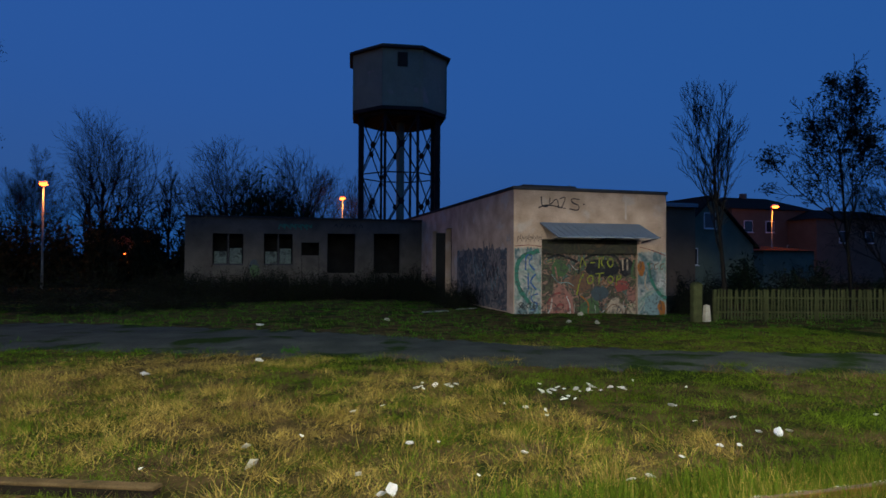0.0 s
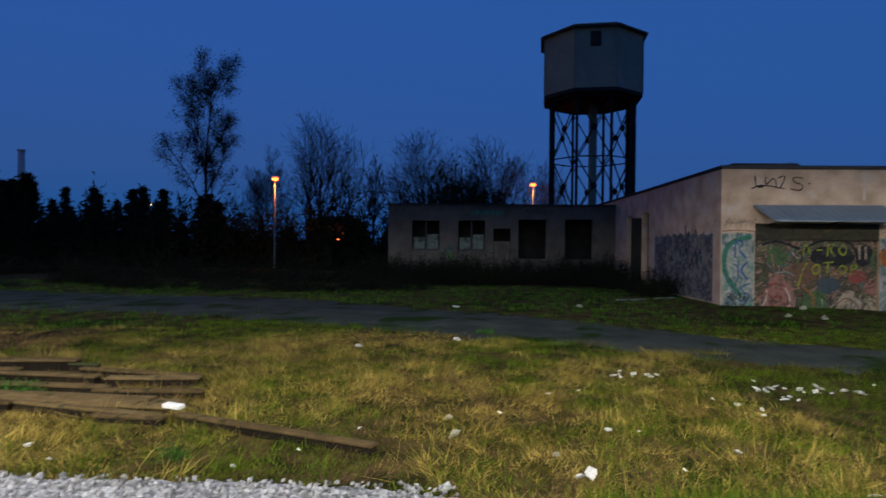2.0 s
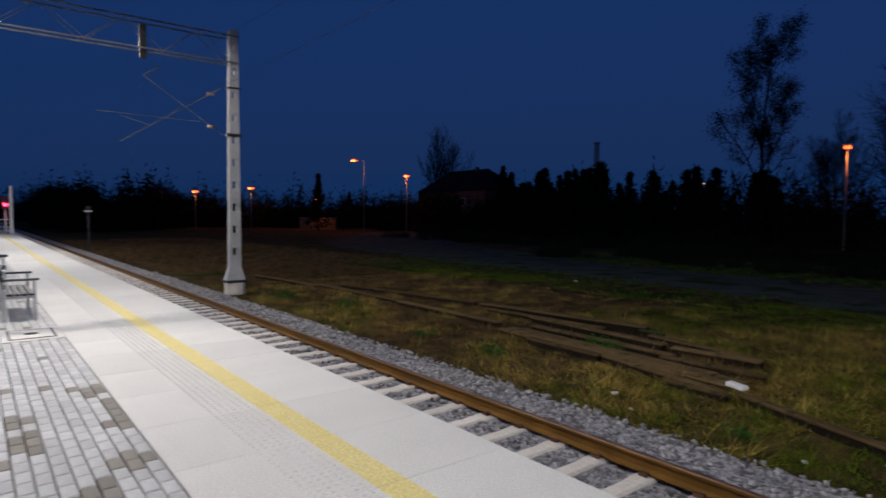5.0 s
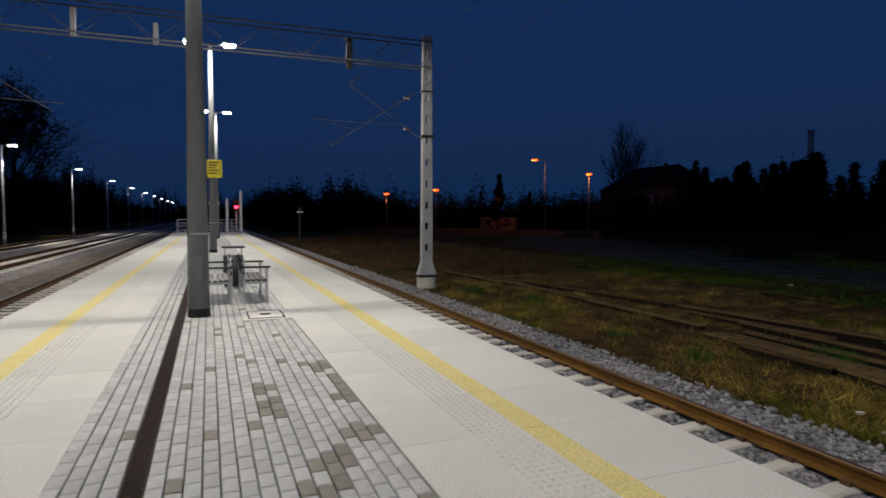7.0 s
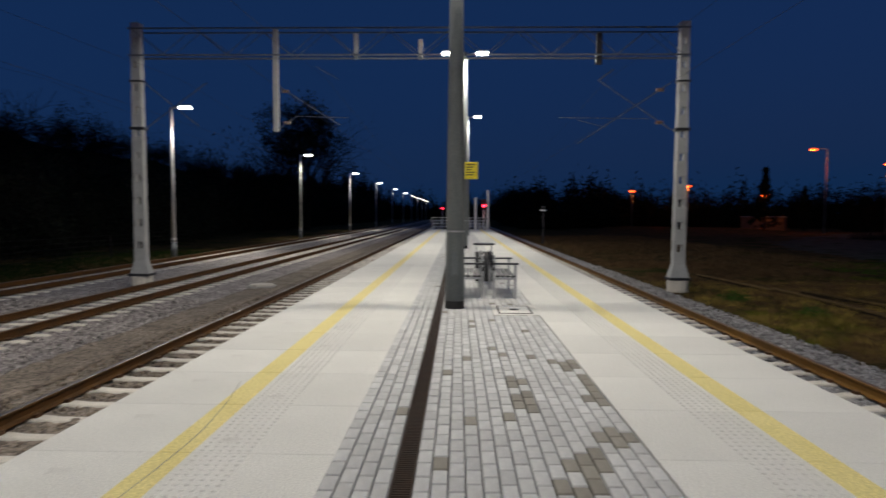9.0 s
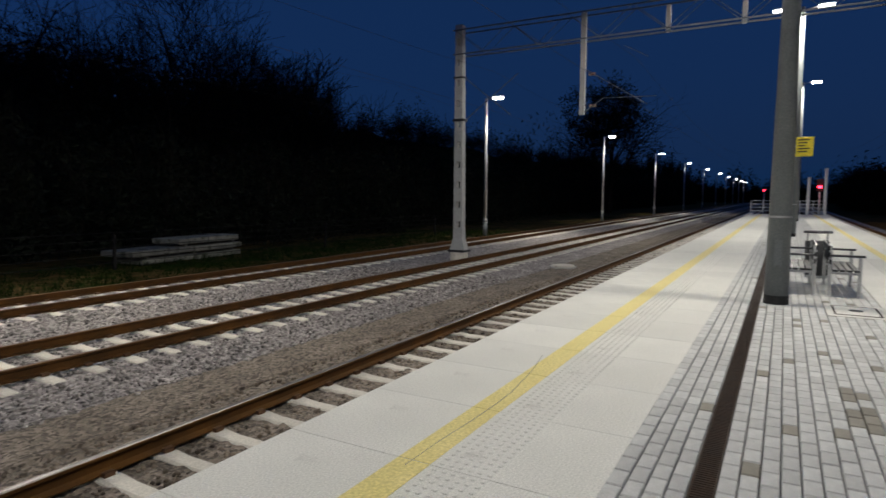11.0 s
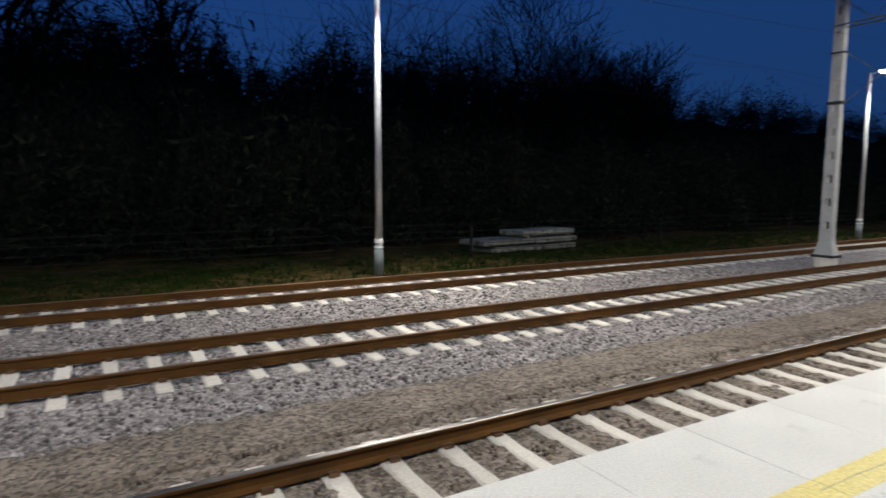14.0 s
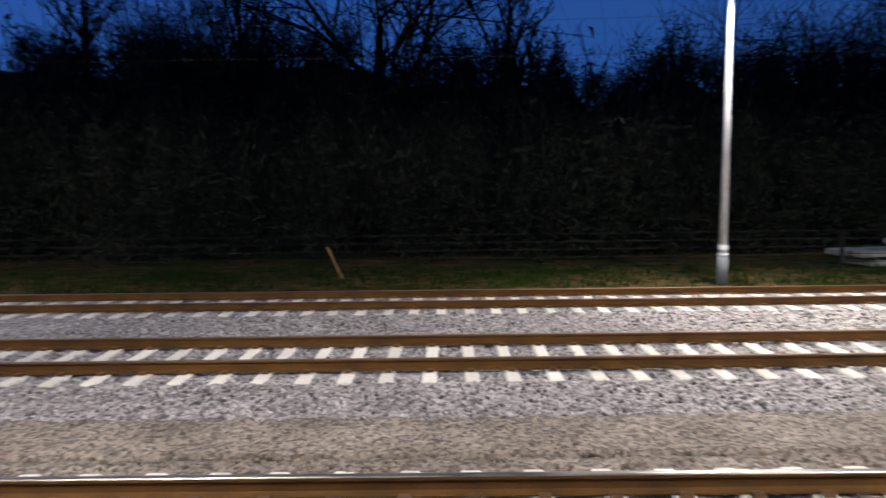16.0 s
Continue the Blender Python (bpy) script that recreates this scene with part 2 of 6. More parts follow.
HOUSE_WALL = material("pale_house_render", (0.10, 0.125, 0.09), (0.15, 0.18, 0.13), 1.5, 0.9, 0.3, spec=0.02)
HOUSE_WALL_B = material("brown_house_render", (0.12, 0.09, 0.06), (0.17, 0.125, 0.085), 1.5, 0.9, 0.3, spec=0.02)
ROOF = material("dark_roof_tile", (0.02, 0.013, 0.011), (0.035, 0.024, 0.02), 0.5, 0.85, 0.4, spec=0.02)
PANE = glass("dark_window_glass")
LED_GLOW = glowing("led_panel", (1.0, 0.96, 0.90), 30.0)
SODIUM_GLOW = glowing("sodium_bulb", (1.0, 0.095, 0.016), 3.2)
RED_GLOW = glowing("red_signal_lens", (1.0, 0.02, 0.05), 14.0)
WARM_GLOW = glowing("far_window_light", (1.0, 0.55, 0.25), 1.2)


# ---------------------------------------------------------------- shapes
class Geo:
    """Vertices and faces gathered for one mesh."""

    def __init__(self):
        self.v, self.f = [], []

    def add(self, verts, faces):
        k = len(self.v)
        self.v.extend(tuple(p) for p in verts)
        self.f.extend(tuple(i + k for i in face) for face in faces)
        return self

    def box(self, x0, x1, y0, y1, z0, z1, turn=None):
        v = [Vector((x, y, z)) for z in (z0, z1) for y in (y0, y1) for x in (x0, x1)]
        if turn:
            v = [turn @ p for p in v]
        return self.add(v, [(0, 2, 3, 1), (4, 5, 7, 6), (0, 1, 5, 4), (2, 6, 7, 3), (0, 4, 6, 2), (1, 3, 7, 5)])

    def cbox(self, x0, x1, y0, y1, z0, z1, c=0.01, turn=None):
        """A box whose edges and corners are all cut off by c."""
        bm = bmesh.new()
        bmesh.ops.create_cube(bm, size=1.0)
        for p in bm.verts:
            p.co = (x0 + (p.co.x + 0.5) * (x1 - x0), y0 + (p.co.y + 0.5) * (y1 - y0), z0 + (p.co.z + 0.5) * (z1 - z0))
        bmesh.ops.bevel(bm, geom=bm.edges[:], offset=c, segments=1, affect="EDGES", profile=0.5)
        v = [turn @ p.co if turn else p.co.copy() for p in bm.verts]
        bm.verts.index_update()
        self.add(v, [tuple(q.index for q in face.verts) for face in bm.faces])
        bm.free()
        return self

    def tube(self, p0, p1, r0, r1=None, n=8, caps=True):
        p0, p1 = Vector(p0), Vector(p1)
        r1 = r0 if r1 is None else r1
        d = (p1 - p0).normalized()
        u = d.orthogonal().normalized()
        w = d.cross(u)
        ring = [(u * math.cos(2 * math.pi * i / n) + w * math.sin(2 * math.pi * i / n)) for i in range(n)]
        faces = [(i, (i + 1) % n, n + (i + 1) % n, n + i) for i in range(n)]
        if caps:
            faces += [tuple(reversed(range(n))), tuple(range(n, 2 * n))]
        return self.add([p0 + q * r0 for q in ring] + [p1 + q * r1 for q in ring], faces)

    def strip(self, profile, x0, x1, closed=True):
        """A profile of (y, z) points drawn along x."""
        n = len(profile)
        faces = [(i, (i + 1) % n, n + (i + 1) % n, n + i) for i in range(n if closed else n - 1)]
        if closed:
            faces += [tuple(reversed(range(n))), tuple(range(n, 2 * n))]
        return self.add([(x0, y, z) for y, z in profile] + [(x1, y, z) for y, z in profile], faces)

    def prism(self, outline, z0, z1, top=None):
        """An upright prism on an outline of (x, y) points; top: another outline for the upper end."""
        n = len(outline)
        top = top or outline
        return self.add([(x, y, z0) for x, y in outline] + [(x, y, z1) for x, y in top],
                        [(i, (i + 1) % n, n + (i + 1) % n, n + i) for i in range(n)] + [tuple(reversed(range(n))), tuple(range(n, 2 * n))])

    def mesh(self, name, mat, smooth=False):
        me = bpy.data.meshes.new(name)
        me.from_pydata(self.v, [], self.f)
        me.materials.append(mat)
        if smooth:
            me.polygons.foreach_set("use_smooth", [True] * len(me.polygons))
        me.update()
        return me


def part(name, geo, mat, parent=None, label="", smooth=False, at=None):
    me = geo if isinstance(geo, bpy.types.Mesh) else geo.mesh(name, mat, smooth)
    ob = new(name, me)
    if parent:
        ob.parent = parent
    if at is not None:
        ob.matrix_basis = at
    if label:
        tagged(ob, label)
    return ob


def thing(name, label, category, at=None, group="", kind=""):
    ob = new(name)
    ob.empty_display_size = 0.2
    if at is not None:
        ob.matrix_basis = at
    return tagged(ob, label, category, group, kind)


def quads(name, v, f, mat):
    """A mesh from arrays of vertices and of faces with equal corner counts."""
    v, f = np.asarray(v, dtype=np.float32), np.asarray(f, dtype=np.int32)
    me = bpy.data.meshes.new(name)
    me.vertices.add(len(v))
    me.vertices.foreach_set("co", v.ravel())
    me.loops.add(f.size)
    me.loops.foreach_set("vertex_index", f.ravel())
    me.polygons.add(len(f))
    me.polygons.foreach_set("loop_start", np.arange(0, f.size, f.shape[1], dtype=np.int32))
    me.materials.append(mat)
    me.update(calc_edges=True)
    return me


# ---------------------------------------------------------------- ground
def ease(a, b, v):
    k = min(1.0, max(0.0, (v - a) / (b - a)))
    return k * k * (3 - 2 * k)


def ground_z(x, y):
    z = -1.06
    if y > 0:
        z += 0.05 * noise.noise((x * 0.35, y * 0.35, 0)) * ease(7, 9, y)
        z += 0.035 * noise.noise((x * 1.5, y * 1.5, 5)) * ease(7, 8.5, y) * ease(40, 25, y)
        z += 0.10 * noise.noise((x * 0.08, y * 0.08, 3)) * ease(8, 12, y)
        z -= 0.40 * ease(14, 30, x) * ease(20, 30, y)
        z -= 0.25 * ease(6.3, 5.4, y)
    else:
        z += 0.06 * noise.noise((x * 0.3, y * 0.3, 7)) * ease(-16.5, -19, y)
        # hidden bank added to block sky showing through the thicket
        z += (11.0 + 1.5 * ease(-12, 2, x) + 2.6 * noise.noise((x * 0.09, 0.3, 2)) + 1.2 * noise.noise((x * 0.31, y * 0.2, 5))) * ease(-37, -52, y)
        z -= 0.25 * ease(-17.2, -15.5, y)
    return z


xs = np.unique(np.concatenate([np.linspace(-2500, -300, 12), np.linspace(-300, -60, 40), np.linspace(-60, -25, 60), np.linspace(-25, 25, 180), np.linspace(25, 80, 40), np.linspace(80, 2500, 16)]))
ys = np.unique(np.concatenate([np.linspace(-2500, -150, 10), np.linspace(-150, -30, 24), np.linspace(-30, -16, 36), np.linspace(-16, 6, 12), np.linspace(6, 26, 90), np.linspace(26, 70, 40), np.linspace(70, 2500, 24)]))
gv = [(x, y, ground_z(x, y)) for y in ys for x in xs]
nx = len(xs)
gf = [(j * nx + i, j * nx + i + 1, (j + 1) * nx + i + 1, (j + 1) * nx + i) for j in range(len(ys) - 1) for i in range(nx - 1)]
ground = new("ground", quads("ground", gv, gf, SOIL))
tagged(ground, "rough turf of dry and green grass on open ground", "ground", kind="structure")

ROAD_LINE = [(60, -6, 1.8), (40, 3, 1.8), (17, 12.7, 1.9), (10, 15.7, 2.1), (4.5, 18.7, 2.6), (-1.5, 22.4, 3.2), (-9, 25.6, 3.7), (-20, 27.2, 4.0), (-35, 30, 6.0), (-60, 40, 8.0), (-95, 72, 8.0), (-135, 115, 8.0)]


def road_at(k):
    """The road's centre, half width and direction at k along its line, smoothly between its points."""
    i = min(int(k), len(ROAD_LINE) - 2)
    u = k - i
    q = [Vector(ROAD_LINE[min(max(j, 0), len(ROAD_LINE) - 1)]) for j in (i - 1, i, i + 1, i + 2)]
    return 0.5 * (2 * q[1] + (q[2] - q[0]) * u + (2 * q[0] - 5 * q[1] + 4 * q[2] - q[3]) * u * u + (3 * q[1] - q[0] - 3 * q[2] + q[3]) * u ** 3)


rv, rf, cols = [], [], 9
steps = 420
for s in range(steps + 1):
    k = s / steps * (len(ROAD_LINE) - 1)
    c, d = road_at(k), road_at(min(k + 0.05, len(ROAD_LINE) - 1.001)) - road_at(max(k - 0.05, 0))
    side = Vector((-d.y, d.x)).normalized()
    for j in range(cols):
        u = (j / (cols - 1) * 2 - 1)
        wob = 1 + 0.30 * noise.noise((s * 0.45, 7.0 * (u > 0), 0)) + 0.15 * noise.noise((s * 1.4, 7.0 * (u > 0), 4))
        x, y = c.x + side.x * u * c.z * wob, c.y + side.y * u * c.z * wob
        rut = -0.03 * math.exp(-((abs(u) - 0.5) / 0.15) ** 2)
        rv.append((x, y, ground_z(x, y) + (0.055 + rut if abs(u) < 0.95 else -0.03)))
for s in range(steps):
    for j in range(cols - 1):
        a = s * cols + j
        rf.append((a, a + 1, a + cols + 1, a + cols))
road = new("road", quads("road", rv, rf, ROAD))
tagged(road, "dark worn gravel road curving across the field", "road", kind="structure")
ROAD_PTS = [tuple(road_at(s / 200 * (len(ROAD_LINE) - 1))) for s in range(200)]


def off_road(x, y):
    return all((x - a) ** 2 + (y - b) ** 2 > (w * (0.74 + 0.55 * noise.noise((x * 0.6, y * 0.6, 9)))) ** 2 for a, b, w in ROAD_PTS)


# ballast beds
def bed(name, y0, y1, z, mat, label, x0=-300.0, x1=60.0, rough=0.012, skirt=0.3, taper=0.0):
    xs = np.unique(np.concatenate([np.linspace(x0, -40, 60), np.linspace(-40, -15, 100), np.linspace(-15, 8, 230), np.linspace(8, x1, 50)]))
    ys = np.concatenate([[y0 - skirt], np.linspace(y0, y1, max(4, int((y1 - y0) / 0.1))), [y1 + skirt]])
    zz = z + np.random.normal(0, rough, (len(ys), len(xs)))
    zz[0, :] = zz[-1, :] = z - 0.38
    narrow = np.array([taper * ease(-1.5, 4.5, x) for x in xs])
    v = np.stack(np.meshgrid(xs, ys), -1)
    v[..., 1] -= narrow[None, :] * ((ys - y0) / (y1 - y0))[:, None]
    v = v.reshape(-1, 2)
    v = np.concatenate([v, zz.reshape(-1, 1)], 1)
    n = len(xs)
    j, i = np.meshgrid(np.arange(len(ys) - 1), np.arange(n - 1), indexing="ij")
    a = (j * n + i).ravel()
    ob = new(name, quads(name, v, np.stack([a, a + 1, a + n + 1, a + n], 1), mat))
    return tagged(ob, label, "ballast", kind="structure")


RAIL_Z = -0.76
bed("ballast_field_side", 3.14, 6.75, -0.985, BALLAST_PALE, "pale grey crushed stone ballast under the field side track", skirt=0.35, taper=0.85)
bed("ballast_near", -6.3, -3.14, -0.972, BALLAST_DIRTY, "brownish dirty ballast under the platform track", skirt=0.05)
bed("ballast_between", -7.35, -6.36, -0.955, BALLAST_DIRTY, "trodden sandy ballast between two tracks", skirt=0.05)
bed("ballast_middle", -12.2, -7.41, -0.978, BALLAST, "grey crushed stone ballast under the middle track", skirt=0.05)
bed("ballast_far", -16.0, -12.26, -0.978, BALLAST, "grey crushed stone ballast under the far track", skirt=0.5)


def stones(name, y0, y1, x0, x1, count, label, z=-0.982, avoid=(), beds=(), mat=STONE):
    """Loose stones lying on the ballast, as one mesh."""
    base = np.array([(1, 0, 0), (-1, 0, 0), (0, 1, 0), (0, -1, 0), (0, 0, 1), (0, 0, -1)], dtype=np.float32)
    face = np.array([(0, 2, 4), (2, 1, 4), (1, 3, 4), (3, 0, 4), (2, 0, 5), (1, 2, 5), (3, 1, 5), (0, 3, 5)])
    p = np.stack([np.random.uniform(x0, x1, count), np.random.uniform(y0, y1, count), np.full(count, z)], 1)
    for a, b in avoid:
        p = p[(p[:, 1] < a) | (p[:, 1] > b)]
    for yc, phase in beds:
        on = (np.abs((p[:, 0] - phase + 0.3) % 0.6 - 0.3) < 0.145) & (np.abs(p[:, 1] - yc) < 1.27)
        p = p[~on]
    n = len(p)
    size = np.random.uniform(0.018, 0.048, (n, 1, 1)) * np.random.uniform(0.6, 1.3, (n, 1, 3))
    q, _ = np.linalg.qr(np.random.normal(size=(n, 3, 3)))
    v = np.einsum("nij,nkj->nki", q, base[None] * size * np.random.uniform(0.75, 1.25, (n, 6, 1)))
    v += p[:, None] + np.array([0, 0, 0.008])
    f = face[None] + (np.arange(n) * 6)[:, None, None]
    return tagged(new(name, quads(name, v.reshape(-1, 3), f.reshape(-1, 3), mat)), label, "gravel", kind="stuff")


stones("loose_ballast", -16, -7.3, -17, 9, 34000, "loose grey ballast stones between the rails", avoid=[(a - 0.11, a + 0.11) for a in (-9.18, -10.62, -13.88, -15.32)], beds=[(-9.9, 0.2), (-14.6, 0.05)])
stones("loose_ballast", -6.4, -3.2, -18, 6, 7000, "loose brownish stones along the platform track", avoid=[(-5.63, -5.41), (-4.19, -3.97)], beds=[(-4.8, 0.32)], mat=STONE_BROWN)
stones("loose_ballast", 3.2, 6.85, -30, 0.6, 14500, "loose pale stones along the field side track", avoid=[(3.97, 4.19), (5.41, 5.63)], beds=[(4.8, 0.1)], mat=STONE_PALE)


# ---------------------------------------------------------------- tracks
def rail_profile(y):
    z = RAIL_Z
    half = [(0.075, z - 0.172), (0.075, z - 0.160), (0.012, z - 0.135), (0.010, z - 0.05), (0.036, z - 0.036), (0.036, z - 0.010), (0.026, z)]
    return [(y + a, b) for a, b in half] + [(y - a, b) for a, b in reversed(half)]


def sleeper_mesh():
    """A concrete sleeper with raised rail seats and a waist, lying across the track."""
    g = Geo()
    zt, zb = RAIL_Z - 0.178, RAIL_Z - 0.36
    marks = [(-1.22, 0.100, zt - 0.03), (-1.17, 0.107, zt - 0.012), (-0.55, 0.107, zt), (-0.35, 0.100, zt - 0.016), (0.35, 0.100, zt - 0.016), (0.55, 0.107, zt), (1.17, 0.107, zt - 0.012), (1.22, 0.100, zt - 0.03)]
    v, f = [], []
    for y, w, top in marks:
        v += [(-w - 0.02, y, zb), (-w + 0.0, y, top - 0.02), (-w + 0.025, y, top), (w - 0.025, y, top), (w, y, top - 0.02), (w + 0.02, y, zb)]
    for i in range(len(marks) - 1):
        for j in range(5):
            f.append((i * 6 + j, i * 6 + j + 1, i * 6 + j + 7, i * 6 + j + 6))
    f += [(0, 1, 2, 3, 4, 5), tuple(range(len(v) - 1, len(v) - 7, -1))]
    return g.add(v, f)


SLEEPER_GEO = sleeper_mesh()
SLEEPER_ME = SLEEPER_GEO.mesh("sleeper", SLEEPER)


def track(yc, label, top_mat, phase=0.0, near=(-26, 9), side_mat=RAIL):
    t = thing("railway_track", label, "railway track", group="tracks of the station")
    for s in (-0.72, 0.72):
        g = Geo().strip(rail_profile(yc + s), -300, 60)
        me = g.mesh("rail", side_mat)
        me.materials.append(top_mat)
        for p in me.polygons:
            if p.normal.z > 0.5 and p.center.z > RAIL_Z - 0.012:
                p.material_index = 1
        part("rail", me, RAIL, t)
    far, clips = Geo(), Geo()
    k = int((near[0] - 94) / 0.6)
    x = k * 0.6 + phase
    while x < 40:
        wob = 0.012 * math.sin(x * 7.3)
        if near[0] < x < near[1]:
            part("sleeper", SLEEPER_ME, SLEEPER, t, at=pose(x + wob, yc, 0, 0, 0, math.sin(x * 3.1) * 0.5))
            for s in (-0.72, 0.72):
                for e in (-0.11, 0.11):
                    clips.box(x - 0.05, x + 0.05, yc + s + e - 0.03, yc + s + e + 0.03, RAIL_Z - 0.178, RAIL_Z - 0.135)
        else:
            far.add([(a + x, b + yc, c) for a, b, c in SLEEPER_GEO.v], SLEEPER_GEO.f)
        x += 0.6
    tagged(part("sleeper_row", far, SLEEPER, t), "pale concrete sleepers farther down the line", kind="stuff")
    tagged(part("rail_clip", clips, RAIL_DULL, t), "rusty rail fastenings", kind="stuff")
    return t


track(4.8, "field side track with rusty brown rails on pale concrete sleepers", RAIL_DULL, 0.1, side_mat=RAIL_GOLD)
track(-4.8, "platform track with rusty rails and a shiny worn head", RAIL_TOP, 0.32)
track(-9.9, "middle track with rust brown rails on pale concrete sleepers", RAIL_DULL, 0.2)
track(-14.6, "far track with rust brown rails on pale concrete sleepers", RAIL_DULL, 0.05)

cover = thing("cable_cover", "pale round concrete cover lying between two tracks", "manhole cover", pose(-20.3, -7.05, -0.96))
part("lid", Geo().tube((0, 0, 0), (0, 0, 0.09), 0.42, 0.40, 20), SLEEPER, cover)
part("lid_rim", Geo().tube((0, 0, -0.03), (0, 0, 0.05), 0.50, 0.48, 20), EDGE, cover)

# ---------------------------------------------------------------- platform
P_END, P_START = -64.0, 14.0
platform = tagged(part("platform", Geo().box(P_END, P_START, -1.06, 1.06, -1.3, -0.075), SAND), "island platform paved with pale concrete slabs and grey pavers", "platform", kind="structure")
for s in (-1, 1):
    part("edge_wall", Geo().box(P_END, P_START, min(s * 1.06, s * 2.95), max(s * 1.06, s * 2.95), -1.3, -0.125), EDGE, platform, "grey concrete wall under the platform edge")
    line, studs = Geo(), Geo()
    for i in range(int(P_END), int(P_START)):
        x0 = i + 0.41
        line.box(x0 + 0.004, x0 + 0.996, min(s * 2.0, s * 2.22), max(s * 2.0, s * 2.22), -0.02, 0.002)
        if -20 < i < 5:
            for a in range(14):
                for b in range(6):
                    cx, cy = x0 + 0.045 + a * 0.07, s * (1.63 + b * 0.062)
                    studs.add([(cx + r * u, cy + r * w, z) for r, z in ((0.019, 0.0), (0.012, 0.006)) for u, w in ((1, 0), (0.5, 0.87), (-0.5, 0.87), (-1, 0), (-0.5, -0.87), (0.5, -0.87))],
                              [(k, (k + 1) % 6, 6 + (k + 1) % 6, 6 + k) for k in range(6)] + [(6, 7, 8, 9, 10, 11)])
    part("yellow_line", line, YELLOW, platform, "worn yellow safety line along the edge")
    tagged(part("tactile_stud", studs, SLAB, platform), "raised round tactile studs", kind="stuff")

# a dark scuff mark curving over the yellow line
SCUFF = [(-5.25, -2.28), (-4.66, -2.17), (-4.05, -2.10), (-3.71, -2.09), (-3.27, -2.10), (-2.88, -2.12), (-2.5, -2.12)]
mark = Geo()
for i, ((xa, ya), (xb, yb)) in enumerate(zip(SCUFF, SCUFF[1:])):
    w = 0.0045 - 0.0008 * abs(i - 2.5)
    mark.add([(xa, ya - w, 0.0045), (xb, yb - w, 0.0045), (xb, yb + w, 0.0045), (xa, ya + w, 0.0045)], [(0, 1, 2, 3)])
part("scuff_mark", mark, PAVER_WET, platform, "dark curved scuff over the yellow line")

# the drain channel in the paving
drain = tagged(part("drain_channel", Geo().box(P_END, P_START, -0.63, -0.51, -0.07, -0.03), DRAIN), "long narrow rusty drain channel sunk in the paving", "drain", kind="structure")
bars = Geo()
for i in range(int(-24 / 0.03), int(4 / 0.03)):
    bars.box(i * 0.03, i * 0.03 + 0.012, -0.625, -0.515, -0.032, -0.008)
tagged(part("grate_bar", bars, DRAIN, drain), "narrow bars of the drain grate", kind="stuff")
for y in (-0.635, -0.515):
    part("frame", Geo().box(P_END, P_START, y, y + 0.01, -0.07, -0.004), DRAIN, drain)

# ---------------------------------------------------------------- platform lamps


def platform_lamp(x, y, lit=True, label="tall grey platform lamp post with two white lit heads"):
    t = thing("platform_lamp", label, "street lamp", pose(x, y, 0), group="lamps along the platform")
    part("pole", Geo().tube((0, 0, 0.09), (0, 0, 9.0), 0.165, 0.075, 20), POLE_GREY, t, smooth=True)
    part("pole_base", Geo().tube((0, 0, 0), (0, 0, 0.13), 0.172, 0.170, 20), BLACK, t, "black painted foot of the post")
    part("band", Geo().tube((0, 0, 1.28), (0, 0, 1.31), 0.160, 0.160, 20), GALV, t, "pale metal band")
    part("service_door", Geo().cbox(0.135, 0.158, -0.05, 0.05, 0.55, 0.95, 0.004), POLE_GREY, t)
    for s in (-1, 1):
        arm = part("arm", Geo().tube((0, 0, 8.85), (0, s * 0.62, 9.0), 0.03, 0.028, 8), GALV, t)
        head = part("lamp_head", Geo().cbox(-0.14, 0.14, min(s * 0.5, s * 1.05), max(s * 0.5, s * 1.05), 8.98, 9.07, 0.02), GALV, t, "flat grey lamp head")
        part("led_panel", Geo().box(-0.13, 0.13, min(s * 0.52, s * 1.03), max(s * 0.52, s * 1.03), 8.87, 8.979), LED_GLOW, head, "white glowing panel")
        if lit:
            spot("platform_light", (x, y + s * 0.78, 8.80), PLATFORM_LAMP_WATTS, LED)
    return t


for x, y in ((-45.5, 0.42), (-27.65, 0.03), (-9.85, -0.3), (7.95, -0.3), (25.75, -0.3)):
    platform_lamp(x, y)


def side_lamp(x, y, lit=True):
    t = thing("track_lamp", "slim galvanised lamp post beside the tracks with a lit head", "street lamp", pose(x, y, -1.05), group="lamps beside the tracks")
    part("pole", Geo().tube((0, 0, 0), (0, 0, 8.90), 0.13, 0.075, 14), GALV, t, smooth=True)
    part("pole_sleeve", Geo().tube((0, 0, 0), (0, 0, 0.86), 0.145, 0.142, 14), POLE_GREY, t, "dark grey lower sleeve", smooth=True)
    part("band", Geo().tube((0, 0, 0.86), (0, 0, 0.91), 0.150, 0.150, 14), WHITE, t, "white band")
    part("band", Geo().tube((0, 0, 1.02), (0, 0, 1.14), 0.138, 0.138, 14), WHITE, t, "white band")
    arm = part("arm", Geo().tube((0, 0, 8.80), (0, 0.6, 8.92), 0.03, 0.026, 8), GALV, t)
    head = part("lamp_head", Geo().cbox(-0.18, 0.18, 0.48, 1.18, 8.90, 9.00, 0.02), GALV, t, "flat grey lamp head")
    part("led_panel", Geo().box(-0.16, 0.16, 0.52, 1.13, 8.79, 8.899), LED_GLOW, head, "white glowing panel")
    if lit:
        lamp("track_light", (x, y + 0.85, 7.70), SIDE_LAMP_WATTS, LED, aim=(x, y + 0.85 + 4.2, 0), spread=128)


for k in range(-1, 11):
    side_lamp(-6.68 - 28.5 * k, -17.4 + 0.14 * max(0, k), lit=k < 4)


